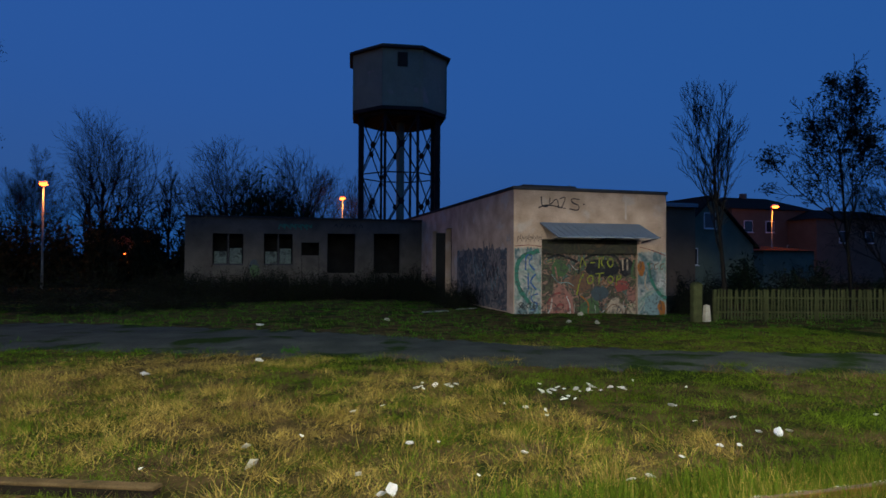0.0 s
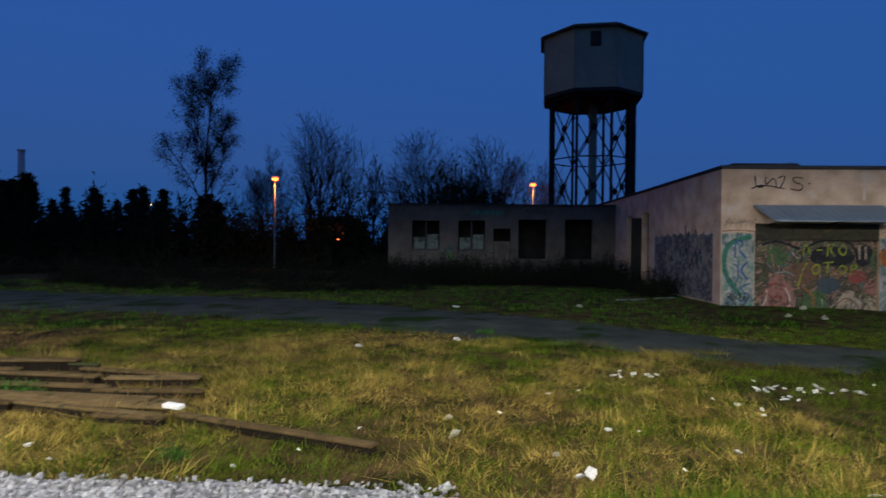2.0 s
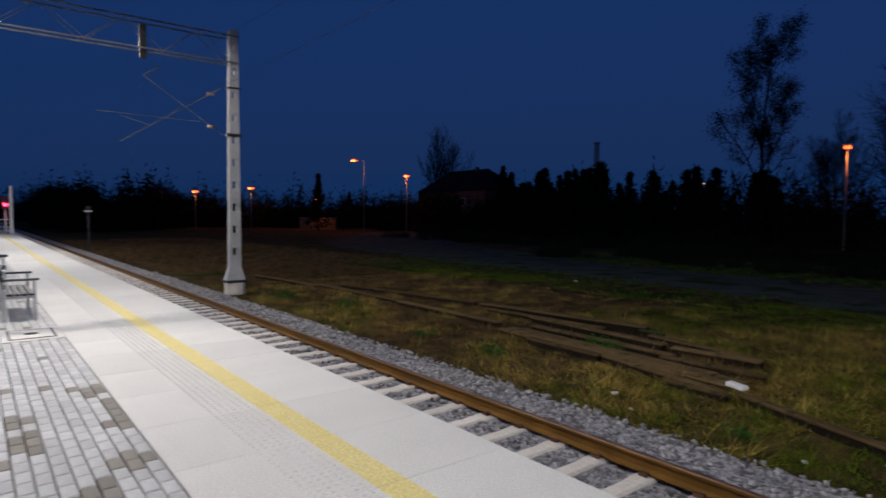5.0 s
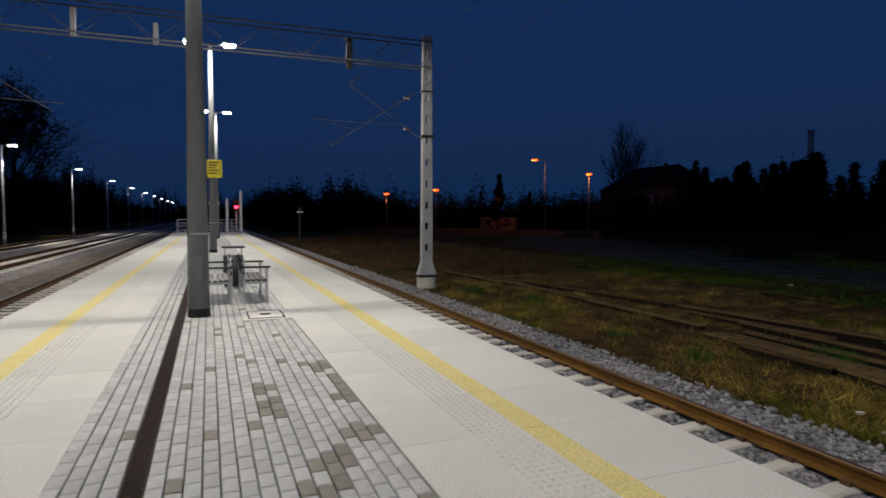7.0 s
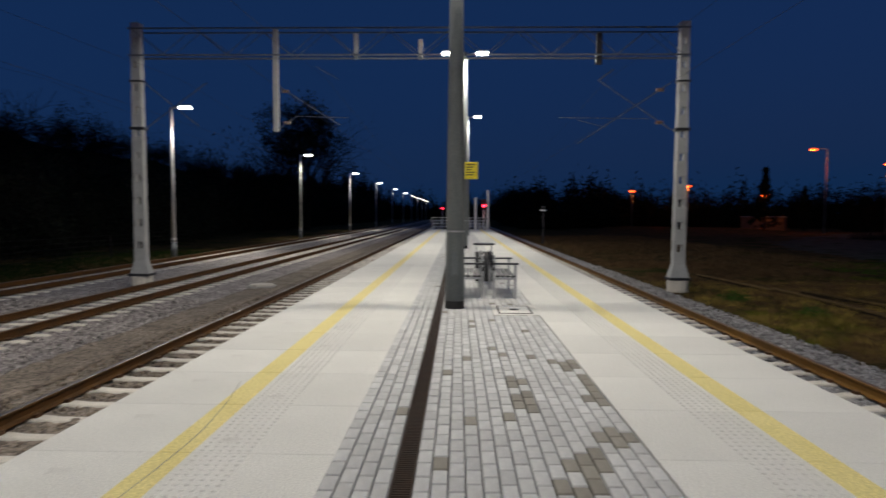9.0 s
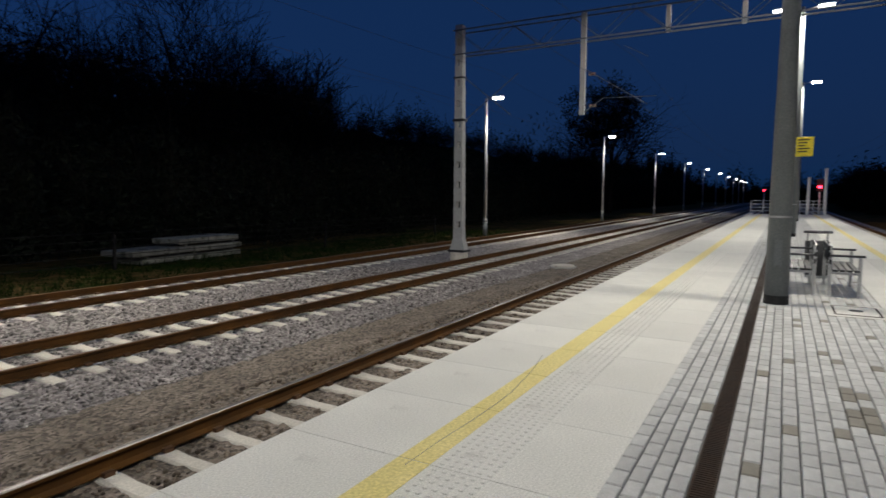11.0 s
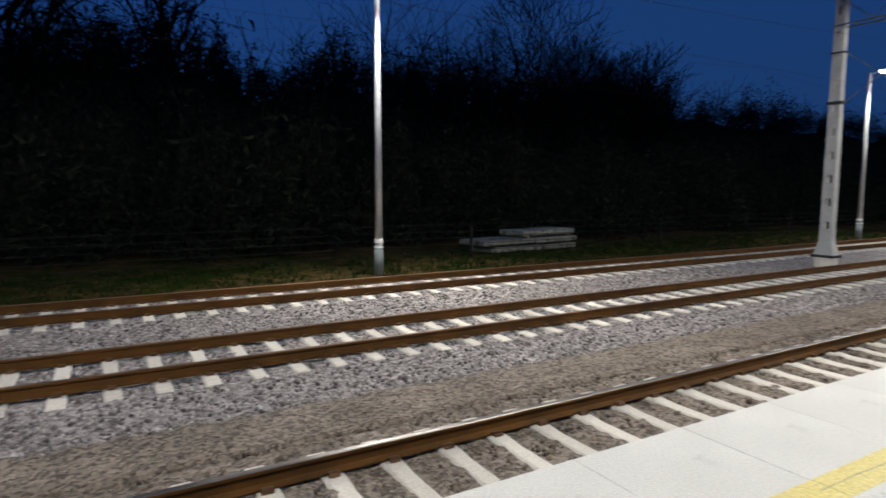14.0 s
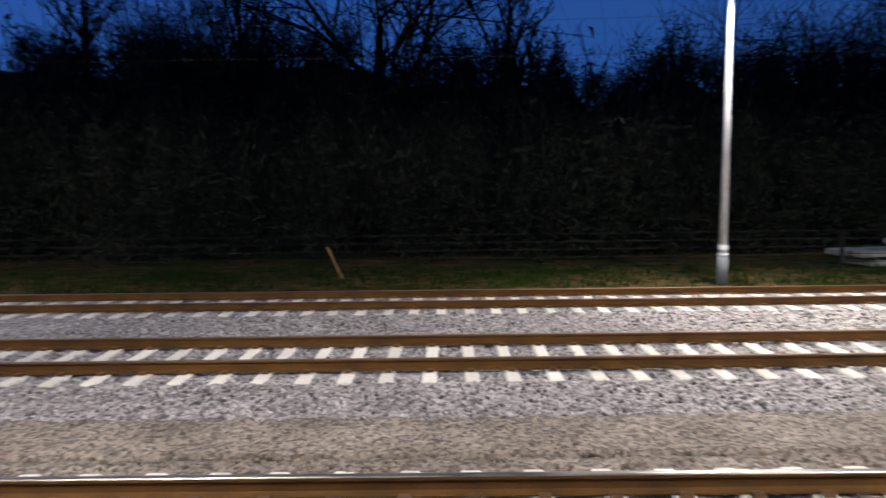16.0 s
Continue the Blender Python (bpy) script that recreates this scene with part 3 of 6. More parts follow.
# ---------------------------------------------------------------- platform furniture
def sign_plate():
    t = thing("sign", "small yellow notice plate with black print on a lamp post", "sign", pose(-9.85, -0.3, 0))
    part("plate", Geo().cbox(0.0, 0.012, 0.15, 0.37, 2.17, 2.45, 0.004), SIGN, t)
    for i in range(5):
        part("print_bar", Geo().box(0.012, 0.015, 0.175, 0.32 - 0.03 * (i % 3), 2.40 - i * 0.042, 2.417 - i * 0.042), INK, t, "unreadable line of black print")
    part("clamp", Geo().box(-0.02, 0.0, 0.10, 0.22, 2.30, 2.34), GALV, t)


sign_plate()


def bench(at, label):
    """A platform bench seen from its end: steel legs with armrests, slatted seat and back."""
    t = thing("bench", label, "bench", at, group="benches back to back on the platform")
    for x in (0.0, -1.45):
        frame_part = part("leg_frame", Geo().cbox(x - 0.025, x + 0.025, 0.03, 0.08, 0, 0.82, 0.006).cbox(x - 0.025, x + 0.025, 0.43, 0.48, 0, 0.64, 0.006)
                          .cbox(x - 0.02, x + 0.02, 0.08, 0.43, 0.36, 0.40, 0.005), GALV, t, "grey steel end frame")
        part("armrest", Geo().cbox(x - 0.035, x + 0.035, 0.02, 0.52, 0.64, 0.675, 0.008), DARK_STEEL, frame_part, "dark armrest")
        part("foot_plate", Geo().cbox(x - 0.05, x + 0.05, 0.0, 0.11, 0.0, 0.012, 0.003), GALV, frame_part)
    for i in range(4):
        part("seat_slat", Geo().cbox(-1.5, 0.05, 0.09 + i * 0.095, 0.17 + i * 0.095, 0.405, 0.44, 0.008), DARK_STEEL, t)
    for i in range(3):
        part("back_slat", Geo().cbox(-1.5, 0.05, 0.04 - i * 0.012, 0.07 - i * 0.012, 0.52 + i * 0.11, 0.60 + i * 0.11, 0.008), DARK_STEEL, t)
    return t


bench(pose(-11.0, 0.37, 0), "dark slatted platform bench with grey steel frame and armrests")
bench(pose(-12.45, 0.27, 0, 0, 0, 180), "dark slatted platform bench backing onto another")

bin_thing = thing("litter_bin", "dark cylindrical litter bin behind the benches on the platform", "bin", pose(-13.6, 0.35, 0))
part("bin_body", Geo().tube((0, 0, 0.05), (0, 0, 0.72), 0.2, 0.21, 16), DARK_STEEL, bin_thing, smooth=True)
part("bin_hood", Geo().tube((0, 0, 0.88), (0, 0, 0.92), 0.25, 0.24, 16), DARK_STEEL, bin_thing)
for sy in (-0.17, 0.17):
    part("hood_post", Geo().tube((0, sy, 0), (0, sy, 0.89), 0.015, 0.015, 6), GALV, bin_thing)

hatch = thing("manhole", "square concrete manhole cover with an iron frame set in the pavers", "manhole cover", pose(-9.65, 0.68, 0))
part("surround", Geo().cbox(-0.5, 0.5, -0.36, 0.36, -0.05, 0.004, 0.004), SLAB, hatch)
part("cover_plate", Geo().cbox(-0.36, 0.36, -0.25, 0.25, -0.02, 0.009, 0.003), SLAB, hatch)
part("lifting_slot", Geo().tube((0, 0, 0.0), (0, 0, 0.012), 0.09, 0.09, 12), BLACK, hatch, "dark round lifting hole")
for u in (-1, 1):
    part("frame", Geo().box(min(u * 0.385, u * 0.36), max(u * 0.385, u * 0.36), -0.275, 0.275, 0.0, 0.011), DRAIN, hatch)
    part("frame", Geo().box(-0.36, 0.36, min(u * 0.275, u * 0.25), max(u * 0.275, u * 0.25), 0.0, 0.011), DRAIN, hatch)

# the end of the platform: railing, signal and posts
railing = thing("railing", "white tubular steel railing closing the platform end", "railing", pose(-63.5, 0, 0))
for i in range(7):
    part("post", Geo().tube((0, -3.0 + i, 0), (0, -3.0 + i, 1.25), 0.03, 0.03, 8), WHITE, railing)
for z in (0.3, 0.62, 0.94, 1.25):
    part("bar", Geo().tube((0, -3.0, z), (0, 3.0, z), 0.022, 0.022, 8), WHITE, railing)


def signal(at, label, height=3.6):
    t = thing("rail_signal", label, "railway signal", at, group="railway signals")
    part("mast", Geo().tube((0, 0, 0), (0, 0, height), 0.08, 0.07, 12), WHITE, t, smooth=True)
    head = part("signal_head", Geo().cbox(0.08, 0.30, -0.3, 0.3, height - 1.25, height, 0.04), BLACK, t, "black signal head")
    part("red_lens", Geo().tube((0.30, 0, height - 0.75), (0.33, 0, height - 0.75), 0.19, 0.19, 16), RED_GLOW, head, "lit red lens")
    part("dark_lens", Geo().tube((0.30, 0, height - 0.3), (0.32, 0, height - 0.3), 0.1, 0.1, 12), PANE, head, "unlit lens")
    part("hood", Geo().tube((0.31, 0, height - 0.56), (0.46, 0, height - 0.56), 0.02, 0.16, 10), BLACK, head)
    part("foot_box", Geo().cbox(-0.2, 0.2, -0.2, 0.2, 0, 0.35, 0.03), EDGE, t)


signal(pose(-70, 2.72, -0.7), "railway signal showing red beyond the platform end", 4.1)
signal(pose(-131, -3.75, -0.9), "far railway signal showing red", 4.6)
bulb("signal_glow", (-69.2, 2.72, 2.65), 25, (1, 0.03, 0.05), 0.2)
for y, h, nm in ((2.93, 4.15, "tall slim"), (1.61, 3.35, "short thick")):
    t = thing("post", nm + " white post standing at the platform end", "post", pose(-64.2, y, -0.9))
    part("shaft", Geo().tube((0, 0, 0), (0, 0, h + 0.9), 0.14, 0.12, 10), WHITE, t)
    part("cap", Geo().tube((0, 0, h + 0.9), (0, 0, h + 0.98), 0.15, 0.10, 10), GALV, t)
board = thing("platform_sign_board", "narrow pale board on short posts at the platform end", "sign", pose(-62, 0.35, 0))
part("panel", Geo().cbox(-0.03, 0.03, -0.5, 0.5, 2.75, 3.0, 0.01), WHITE, board)
for y in (-0.4, 0.4):
    part("post", Geo().tube((0, y, 0), (0, y, 2.76), 0.035, 0.035, 8), GALV, board)
small = thing("marker_post", "small dark trackside marker post with a pale lit top", "post", pose(-55, 7.55, -1.05))
part("shaft", Geo().tube((0, 0, 0), (0, 0, 3.0), 0.09, 0.08, 10), DARK_STEEL, small)
part("top_plate", Geo().cbox(-0.06, 0.06, -0.28, 0.28, 3.0, 3.1, 0.02), WHITE, small, "pale flat top")
part("top_box", Geo().cbox(-0.1, 0.1, -0.16, 0.16, 3.1, 3.45, 0.02), DARK_STEEL, small)


# ---------------------------------------------------------------- overhead line portal
def portal(px):
    t = thing("overhead_line_portal", "grey steel lattice portal carrying overhead wires across the tracks", "overhead line portal", pose(px, 0, 0))
    for y in (7.36, -11.43):
        m = Geo()
        for s in (-1, 1):
            a0, a1 = 0.205, 0.15
            prof = [(-0.12, a0), (0.12, a0), (0.12, a0 - 0.10), (-0.12, a0 - 0.10)]
            bottom = [(x, y + s * q) for x, q in prof]
            top = [(x, y + s * (q - (a0 - a1))) for x, q in prof]
            m.prism(bottom if s > 0 else bottom[::-1], -0.6, 8.1, top if s > 0 else top[::-1])
        leg = part("mast", m, MAST, t, "pale grey steel mast of two channels")
        for i in range(11):
            z = -0.2 + i * 0.78
            w = 0.204 - 0.055 * (z + 0.6) / 8.7
            part("batten", Geo().box(0.118, 0.13, y - w, y + w, z, z + 0.52), MAST, leg)
            part("batten", Geo().box(-0.13, -0.118, y - w, y + w, z, z + 0.52), MAST, leg)
        part("base_plate", Geo().cbox(-0.3, 0.3, y - 0.36, y + 0.36, -0.64, -0.55, 0.01), DARK_STEEL, leg)
        part("stiffener", Geo().prism([(-0.2, y - 0.33), (0.2, y - 0.33), (0.2, y + 0.33), (-0.2, y + 0.33)], -0.55, -0.1, [(-0.13, y - 0.205), (0.13, y - 0.205), (0.13, y + 0.205), (-0.13, y + 0.205)]), MAST, leg)
        part("footing", Geo().prism([(0.34 * math.cos(k * math.pi / 6), y + 0.36 * math.sin(k * math.pi / 6)) for k in range(12)], -1.25, -0.64), SLEEPER, leg, "round concrete footing")
        part("clamp", Geo().box(-0.16, 0.16, y - 0.22, y + 0.22, 6.1, 6.16), DARK_STEEL, leg)
        part("clamp", Geo().box(-0.16, 0.16, y - 0.24, y + 0.24, 4.46, 4.56), DARK_STEEL, leg)
    beam = part("beam", Geo().box(-0.29, -0.24, -11.6, 7.5, 6.96, 7.01), BEAM_STEEL, t, "grey lattice beam, dimmed in colour as if unlit")
    for bx, bz in ((0.24, 6.95), (-0.3, 7.85), (0.24, 7.85)):
        part("chord", Geo().box(bx, bx + 0.045, -11.6, 7.5, bz, bz + 0.045), BEAM_STEEL, beam)
    n = 17
    for i in range(n):
        y0, y1 = -11.5 + i * 18.75 / n, -11.5 + (i + 1) * 18.75 / n
        for x in (-0.27, 0.27):
            za, zb = (6.99, 7.88) if i % 2 else (7.88, 6.99)
            part("lattice_bar", Geo().tube((x, y0, za), (x, y1, zb), 0.011, 0.011, 5), BEAM_STEEL, beam)
    for y, z0, z1, w, mt in ((-6.58, 4.42, 7.9, 0.09, MAST), (-3.8, 6.9, 7.75, 0.07, MAST), (-1.58, 6.88, 7.55, 0.07, MAST), (4.5, 6.7, 7.75, 0.10, DARK_STEEL)):
        part("hanger", Geo().cbox(-0.06, 0.06, y - w, y + w, z0, z1, 0.01), mt, t, "vertical hanger under the beam")
    # cantilevers: tubes in the plane of the portal
    for a, b, r in (((7.0, 4.5), (4.5, 6.17), 0.03), ((4.5, 6.17), (5.0, 6.54), 0.045), ((6.95, 6.09), (3.8, 4.01), 0.03), ((6.25, 4.88), (3.15, 4.91), 0.02), ((3.81, 4.83), (4.68, 4.61), 0.018),
                    ((-6.5, 5.98), (-4.38, 4.65), 0.03), ((-6.6, 4.45), (-5.86, 4.95), 0.03), ((-5.86, 4.95), (-4.1, 4.90), 0.02), ((-4.4, 6.2), (-5.2, 6.65), 0.02), ((-11.2, 4.5), (-9.0, 6.1), 0.03), ((-11.2, 6.1), (-9.3, 4.6), 0.03)):
        part("cantilever_tube", Geo().tube((0.0, a[0], a[1]), (0.0, b[0], b[1]), r * 0.5, r * 0.5, 8), BEAM_STEEL, t)
    for y, z in ((6.6, 4.75), (6.6, 5.85), (-6.2, 4.72), (-6.25, 5.8)):
        ins = Geo()
        for k in range(5):
            ins.tube((0, y - 0.12 + k * 0.05, z), (0, y - 0.10 + k * 0.05, z), 0.06, 0.06, 8)
        part("insulator", ins, RAIL_DULL, t, "brown ribbed insulator")
    return t


portal(-20.62)

# overhead wires, sagging between supports
for yc in (4.8, -4.8, -9.9, -14.6):
    w = thing("overhead_wire", "thin dark overhead wire with its carrier above the track", "overhead wire", group="wires over the tracks")
    part("contact_wire", Geo().tube((-300, yc, 4.75), (60, yc, 4.75), 0.004, 0.004, 4), IRON, w)
    g = Geo()
    for k in range(-6, 2):
        xa = -20.57 + k * 50
        for i in range(10):
            u0, u1 = i / 10, (i + 1) / 10
            g.tube((xa + 50 * u0, yc, 6.2 - 2.8 * u0 * (1 - u0)), (xa + 50 * u1, yc, 6.2 - 2.8 * u1 * (1 - u1)), 0.004, 0.004, 4, False)
    part("carrier_wire", g, IRON, w)


# ---------------------------------------------------------------- derelict building
def wall_with_holes(name, plane, at, a0, a1, z0, z1, holes, thick, mat, parent, label=""):
    """An upright wall in the plane 'x' or 'y' = at, pierced by holes (a0, a1, z0, z1). thick reaches behind the outer face."""
    g = Geo()
    ca = sorted({a0, a1, *[h[0] for h in holes], *[h[1] for h in holes]})
    cz = sorted({z0, z1, *[min(max(q, z0), z1) for h in holes for q in h[2:]]})
    index = {}

    def vert(i, k, back):
        if (i, k, back) not in index:
            index[i, k, back] = len(g.v)
            b = at + (thick if back else 0)
            g.v.append((ca[i], b, cz[k]) if plane == "y" else (b, ca[i], cz[k]))
        return index[i, k, back]

    def solid(i, k):
        if not (0 <= i < len(ca) - 1 and 0 <= k < len(cz) - 1):
            return False
        a, z = (ca[i] + ca[i + 1]) / 2, (cz[k] + cz[k + 1]) / 2
        return not any(h[0] < a < h[1] and h[2] < z < h[3] for h in holes)

    for i in range(len(ca) - 1):
        for k in range(len(cz) - 1):
            if not solid(i, k):
                continue
            g.f.append((vert(i, k, 0), vert(i + 1, k, 0), vert(i + 1, k + 1, 0), vert(i, k + 1, 0)))
            g.f.append((vert(i, k + 1, 1), vert(i + 1, k + 1, 1), vert(i + 1, k, 1), vert(i, k, 1)))
            for di, dk, e in ((-1, 0, ((i, k), (i, k + 1))), (1, 0, ((i + 1, k + 1), (i + 1, k))), (0, -1, ((i + 1, k), (i, k))), (0, 1, ((i, k + 1), (i + 1, k + 1)))):
                if not solid(i + di, k + dk):
                    (p, q), (r, t) = e
                    g.f.append((vert(p, q, 0), vert(r, t, 0), vert(r, t, 1), vert(p, q, 1)))
    return part(name, g, mat, parent, label)


STRIP_PAINT = sprayed("strip_graffiti", [(0.05, 0.16, 0.11), (0.26, 0.27, 0.22), (0.12, 0.20, 0.16), (0.30, 0.29, 0.25), (0.05, 0.10, 0.11), (0.22, 0.26, 0.23), (0.26, 0.14, 0.05)], 0.5, 3.0)
WINDOW_TAG = sprayed("window_graffiti", [(0.010, 0.015, 0.012), (0.06, 0.085, 0.065), (0.09, 0.12, 0.095), (0.010, 0.015, 0.012), (0.07, 0.10, 0.08)], 1.3, 8.0)
house = thing("derelict_building", "abandoned flat-roofed plaster building covered with graffiti, windows gone", "building")
BX0, BX1, BY0, BY1, BZ = 12.4, 21.35, 28.6, 48.5, 5.42
WX0 = -5.75
GATE = (13.95, 19.55, -1.6, 2.80)
wall_with_holes("front_wall", "y", BY0, BX0, BX1, -1.7, BZ - 0.12, [GATE], 0.4, PLASTER, house, "pinkish plaster front wall, stained and tagged")
wall_with_holes("side_wall", "x", BX0 + 0.001, BY0 + 0.4, BY1 + 8, -1.7, BZ - 0.12, [(39.7, 41.2, -1.2, 3.9), (43.6, 45.0, 0.3, 3.88)], 0.4, PLASTER, house, "greyish pink side wall with two dark openings")
part("side_wall", Geo().box(BX1 - 0.4, BX1, BY0 + 0.4, BY1 + 8, -1.7, BZ - 0.12), PLASTER, house)
part("rear_wall", Geo().box(BX0, BX1, BY1 + 8, BY1 + 8.4, -1.7, BZ - 0.12), PLASTER, house)
part("roof", Geo().box(BX0 - 0.05, BX1 + 0.05, BY0 - 0.05, BY1 + 8.5, BZ - 0.115, BZ + 0.05), FELT, house, "flat roof edged with dark felt")
part("roof_trim", Geo().box(BX0 - 0.06, BX1 + 0.06, BY0 - 0.07, BY0 - 0.053, BZ - 0.05, BZ + 0.06), DARK_STEEL, house)
# unseen partition added behind the side openings so they look unlit
part("inner_wall", Geo().box(BX0 + 1.2, BX0 + 1.4, BY0 + 6, BY1 + 7.8, -1.7, BZ - 0.2), ROOM_SHADE, house, "near-black wall added for the shade inside")
part("downpipe_stain", Geo().box(18.78, 18.9, BY0 - 0.006, BY0 - 0.003, 3.9, 5.2), PLASTER_PALE, house, "pale vertical repair on the plaster")
part("roof_kerb", Geo().cbox(13.2, 16.3, 29.3, 30.0, BZ + 0.1, BZ + 0.26, 0.03), FELT, house)
part("roof_pipe", Geo().tube((16.4, 30.2, BZ), (16.4, 30.2, BZ + 0.45), 0.03, 0.03, 8), DARK_STEEL, house)
HOLES = [(-3.82, -1.6, 1.22, 3.62), (-0.1, 2.05, 1.22, 3.66), (2.72, 4.1, -0.9, 3.02), (4.72, 6.93, 0.6, 3.74), (8.42, 10.6, 0.6, 3.8)]
wall_with_holes("wing_wall", "y", BY1, WX0, BX0, -1.7, 4.86, HOLES, 0.4, PLASTER_DIM, house, "grey plaster wing wall with empty window openings")
part("wing_wall", Geo().box(WX0, WX0 + 0.4, BY1 + 0.4, BY1 + 7, -1.7, 4.86), PLASTER_DIM, house)
part("wing_wall", Geo().box(WX0, BX0, BY1 + 7, BY1 + 7.4, -1.7, 4.86), PLASTER_DIM, house)
part("wing_roof", Geo().box(WX0 - 0.15, BX0, BY1 - 0.15, BY1 + 7.5, 4.86, 4.98), FELT, house, "flat felt roof of the wing")
# near-black wall and floor give the wing's openings their shade
part("inner_wall", Geo().box(WX0 + 0.4, BX0, BY1 + 3.2, BY1 + 3.4, -1.2, 4.8), ROOM_SHADE, house, "near-black wall added for the shade inside")
part("inner_floor", Geo().box(WX0 + 0.4, BX0, BY1 + 0.4, BY1 + 7, -1.2, -0.9), ROOM_SHADE, house)
for a0, a1, z0, z1 in HOLES[:2]:
    w = part("window_boarding", Geo().box(a0, a1, BY1 + 0.2, BY1 + 0.26, z0, z0 + 0.12), DARK_STEEL, house, "remains of a window")
    part("mullion", Geo().box((a0 + a1) / 2 - 0.05, (a0 + a1) / 2 + 0.05, BY1 + 0.2, BY1 + 0.26, z0, z1), DARK_STEEL, w)
    for s in (0.25, 0.75):
        part("broken_pane", Geo().prism([(a0 + (a1 - a0) * (s - 0.2), BY1 + 0.22), (a0 + (a1 - a0) * (s + 0.2), BY1 + 0.22), (a0 + (a1 - a0) * (s + 0.17), BY1 + 0.24), (a0 + (a1 - a0) * (s - 0.2), BY1 + 0.24)], z0 + 0.12, z0 + (1.05 if s < 0.5 else 1.3)), WINDOW_TAG, w, "boarded pane sprayed pale green")
part("door_leaf", Geo().box(2.75, 4.07, BY1 + 0.15, BY1 + 0.22, -0.9, 2.0), PLASTER_DIM, house, "pale half-broken door")
# lean-to door of the side wall
part("door_leaf", Geo().box(BX0 - 0.7, BX0 - 0.02, 41.2, 41.27, -1.1, 3.6), ROOM_SHADE, house, "dark door standing ajar")
# gate and canopy
PAINT = [("teal", (0.035, 0.15, 0.10)), ("blue", (0.03, 0.09, 0.24)), ("orange", (0.28, 0.10, 0.015)), ("pink", (0.25, 0.12, 0.09)), ("lime", (0.22, 0.25, 0.02)), ("white", (0.40, 0.40, 0.36)), ("black", (0.012, 0.012, 0.014)), ("pale_blue", (0.16, 0.24, 0.24)), ("brown", (0.13, 0.07, 0.04)), ("green", (0.06, 0.11, 0.04)), ("cream", (0.34, 0.27, 0.19)), ("grey_blue", (0.045, 0.065, 0.075)), ("dark_red", (0.20, 0.05, 0.04))]
SPRAY = {n: material("spray_" + n, tuple(v * 0.8 for v in c), tuple(min(1, v * 1.15) for v in c), 0.12, 0.7, 0.2, spots=tuple(v * 0.35 + 0.025 for v in c), spot_size=0.22, spot_cut=0.52) for n, c in PAINT}
GATE_PAINT = sprayed("gate_graffiti", [(0.26, 0.23, 0.18), (0.05, 0.10, 0.06), (0.15, 0.08, 0.045), (0.012, 0.012, 0.012), (0.08, 0.08, 0.035), (0.02, 0.018, 0.015), (0.26, 0.15, 0.10), (0.03, 0.03, 0.025), (0.06, 0.12, 0.10), (0.28, 0.13, 0.035), (0.30, 0.27, 0.22)], 1.5)
# brown-green spray, blackened to carry the shade under the canopy
LINTEL_SHADE_PAINT = sprayed("lintel_shade_paint", [(0.006, 0.005, 0.003), (0.05, 0.030, 0.007), (0.009, 0.007, 0.004), (0.025, 0.024, 0.006), (0.006, 0.005, 0.003), (0.06, 0.032, 0.010)], 0.9, 2.0)
SIDE_PAINT = sprayed("side_graffiti", [(0.03, 0.042, 0.048), (0.055, 0.07, 0.075), (0.20, 0.165, 0.14), (0.028, 0.036, 0.042), (0.07, 0.095, 0.10), (0.24, 0.19, 0.155)], 1.1, 5.0)
gate = part("gate", Geo().box(GATE[0], GATE[1], BY0 + 0.20, BY0 + 0.26, -1.5, GATE[3]), GATE_PAINT, house, "wide double gate painted over with graffiti")
for i in range(9):
    x = GATE[0] + (GATE[1] - GATE[0]) * i / 8
    part("gate_batten", Geo().box(x - 0.04, x + 0.04, BY0 + 0.165, BY0 + 0.20, -1.5, GATE[3]), GATE_PAINT, gate)
# dark band added where the canopy's shadow falls on the gate
part("lintel", Geo().box(GATE[0], GATE[1], BY0 + 0.02, BY0 + 0.16, 2.05, GATE[3]), LINTEL_SHADE_PAINT, house, "lintel with the canopy's shade painted on among brown-green spray")
can = part("canopy", Geo().add([(13.85, BY0, 3.66), (19.67, BY0, 3.68), (20.0, BY0 - 1.35, 2.92), (14.2, BY0 - 1.35, 2.90), (13.85, BY0, 3.60), (19.67, BY0, 3.62), (20.0, BY0 - 1.35, 2.86), (14.2, BY0 - 1.35, 2.84)],
                                [(0, 3, 2, 1), (4, 5, 6, 7), (3, 7, 6, 2), (0, 4, 7, 3), (1, 2, 6, 5), (0, 1, 5, 4)]), TIN, house, "sloping blue-grey sheet metal canopy")
for i in range(16):
    x = 13.98 + i * 0.37
    part("canopy_rib", Geo().add([(x, BY0, 3.675), (x + 0.04, BY0, 3.675), (x + 0.375, BY0 - 1.35, 2.935), (x + 0.335, BY0 - 1.35, 2.935), (x, BY0, 3.65), (x + 0.04, BY0, 3.65), (x + 0.375, BY0 - 1.35, 2.91), (x + 0.335, BY0 - 1.35, 2.91)],
                                 [(0, 3, 2, 1), (4, 5, 6, 7), (3, 7, 6, 2), (0, 4, 7, 3), (1, 2, 6, 5), (0, 1, 5, 4)]), TIN, can)
for x in (14.3, 17.0, 19.8):
    part("canopy_bracket", Geo().tube((x, BY0, 2.7), (x + 0.3, BY0 - 1.25, 2.92), 0.03, 0.03, 6), DARK_STEEL, can)
part("door_step", Geo().cbox(14.6, 17.4, BY0 - 0.8, BY0, -1.45, -1.16, 0.05), RUBBLE, house, "worn concrete step")


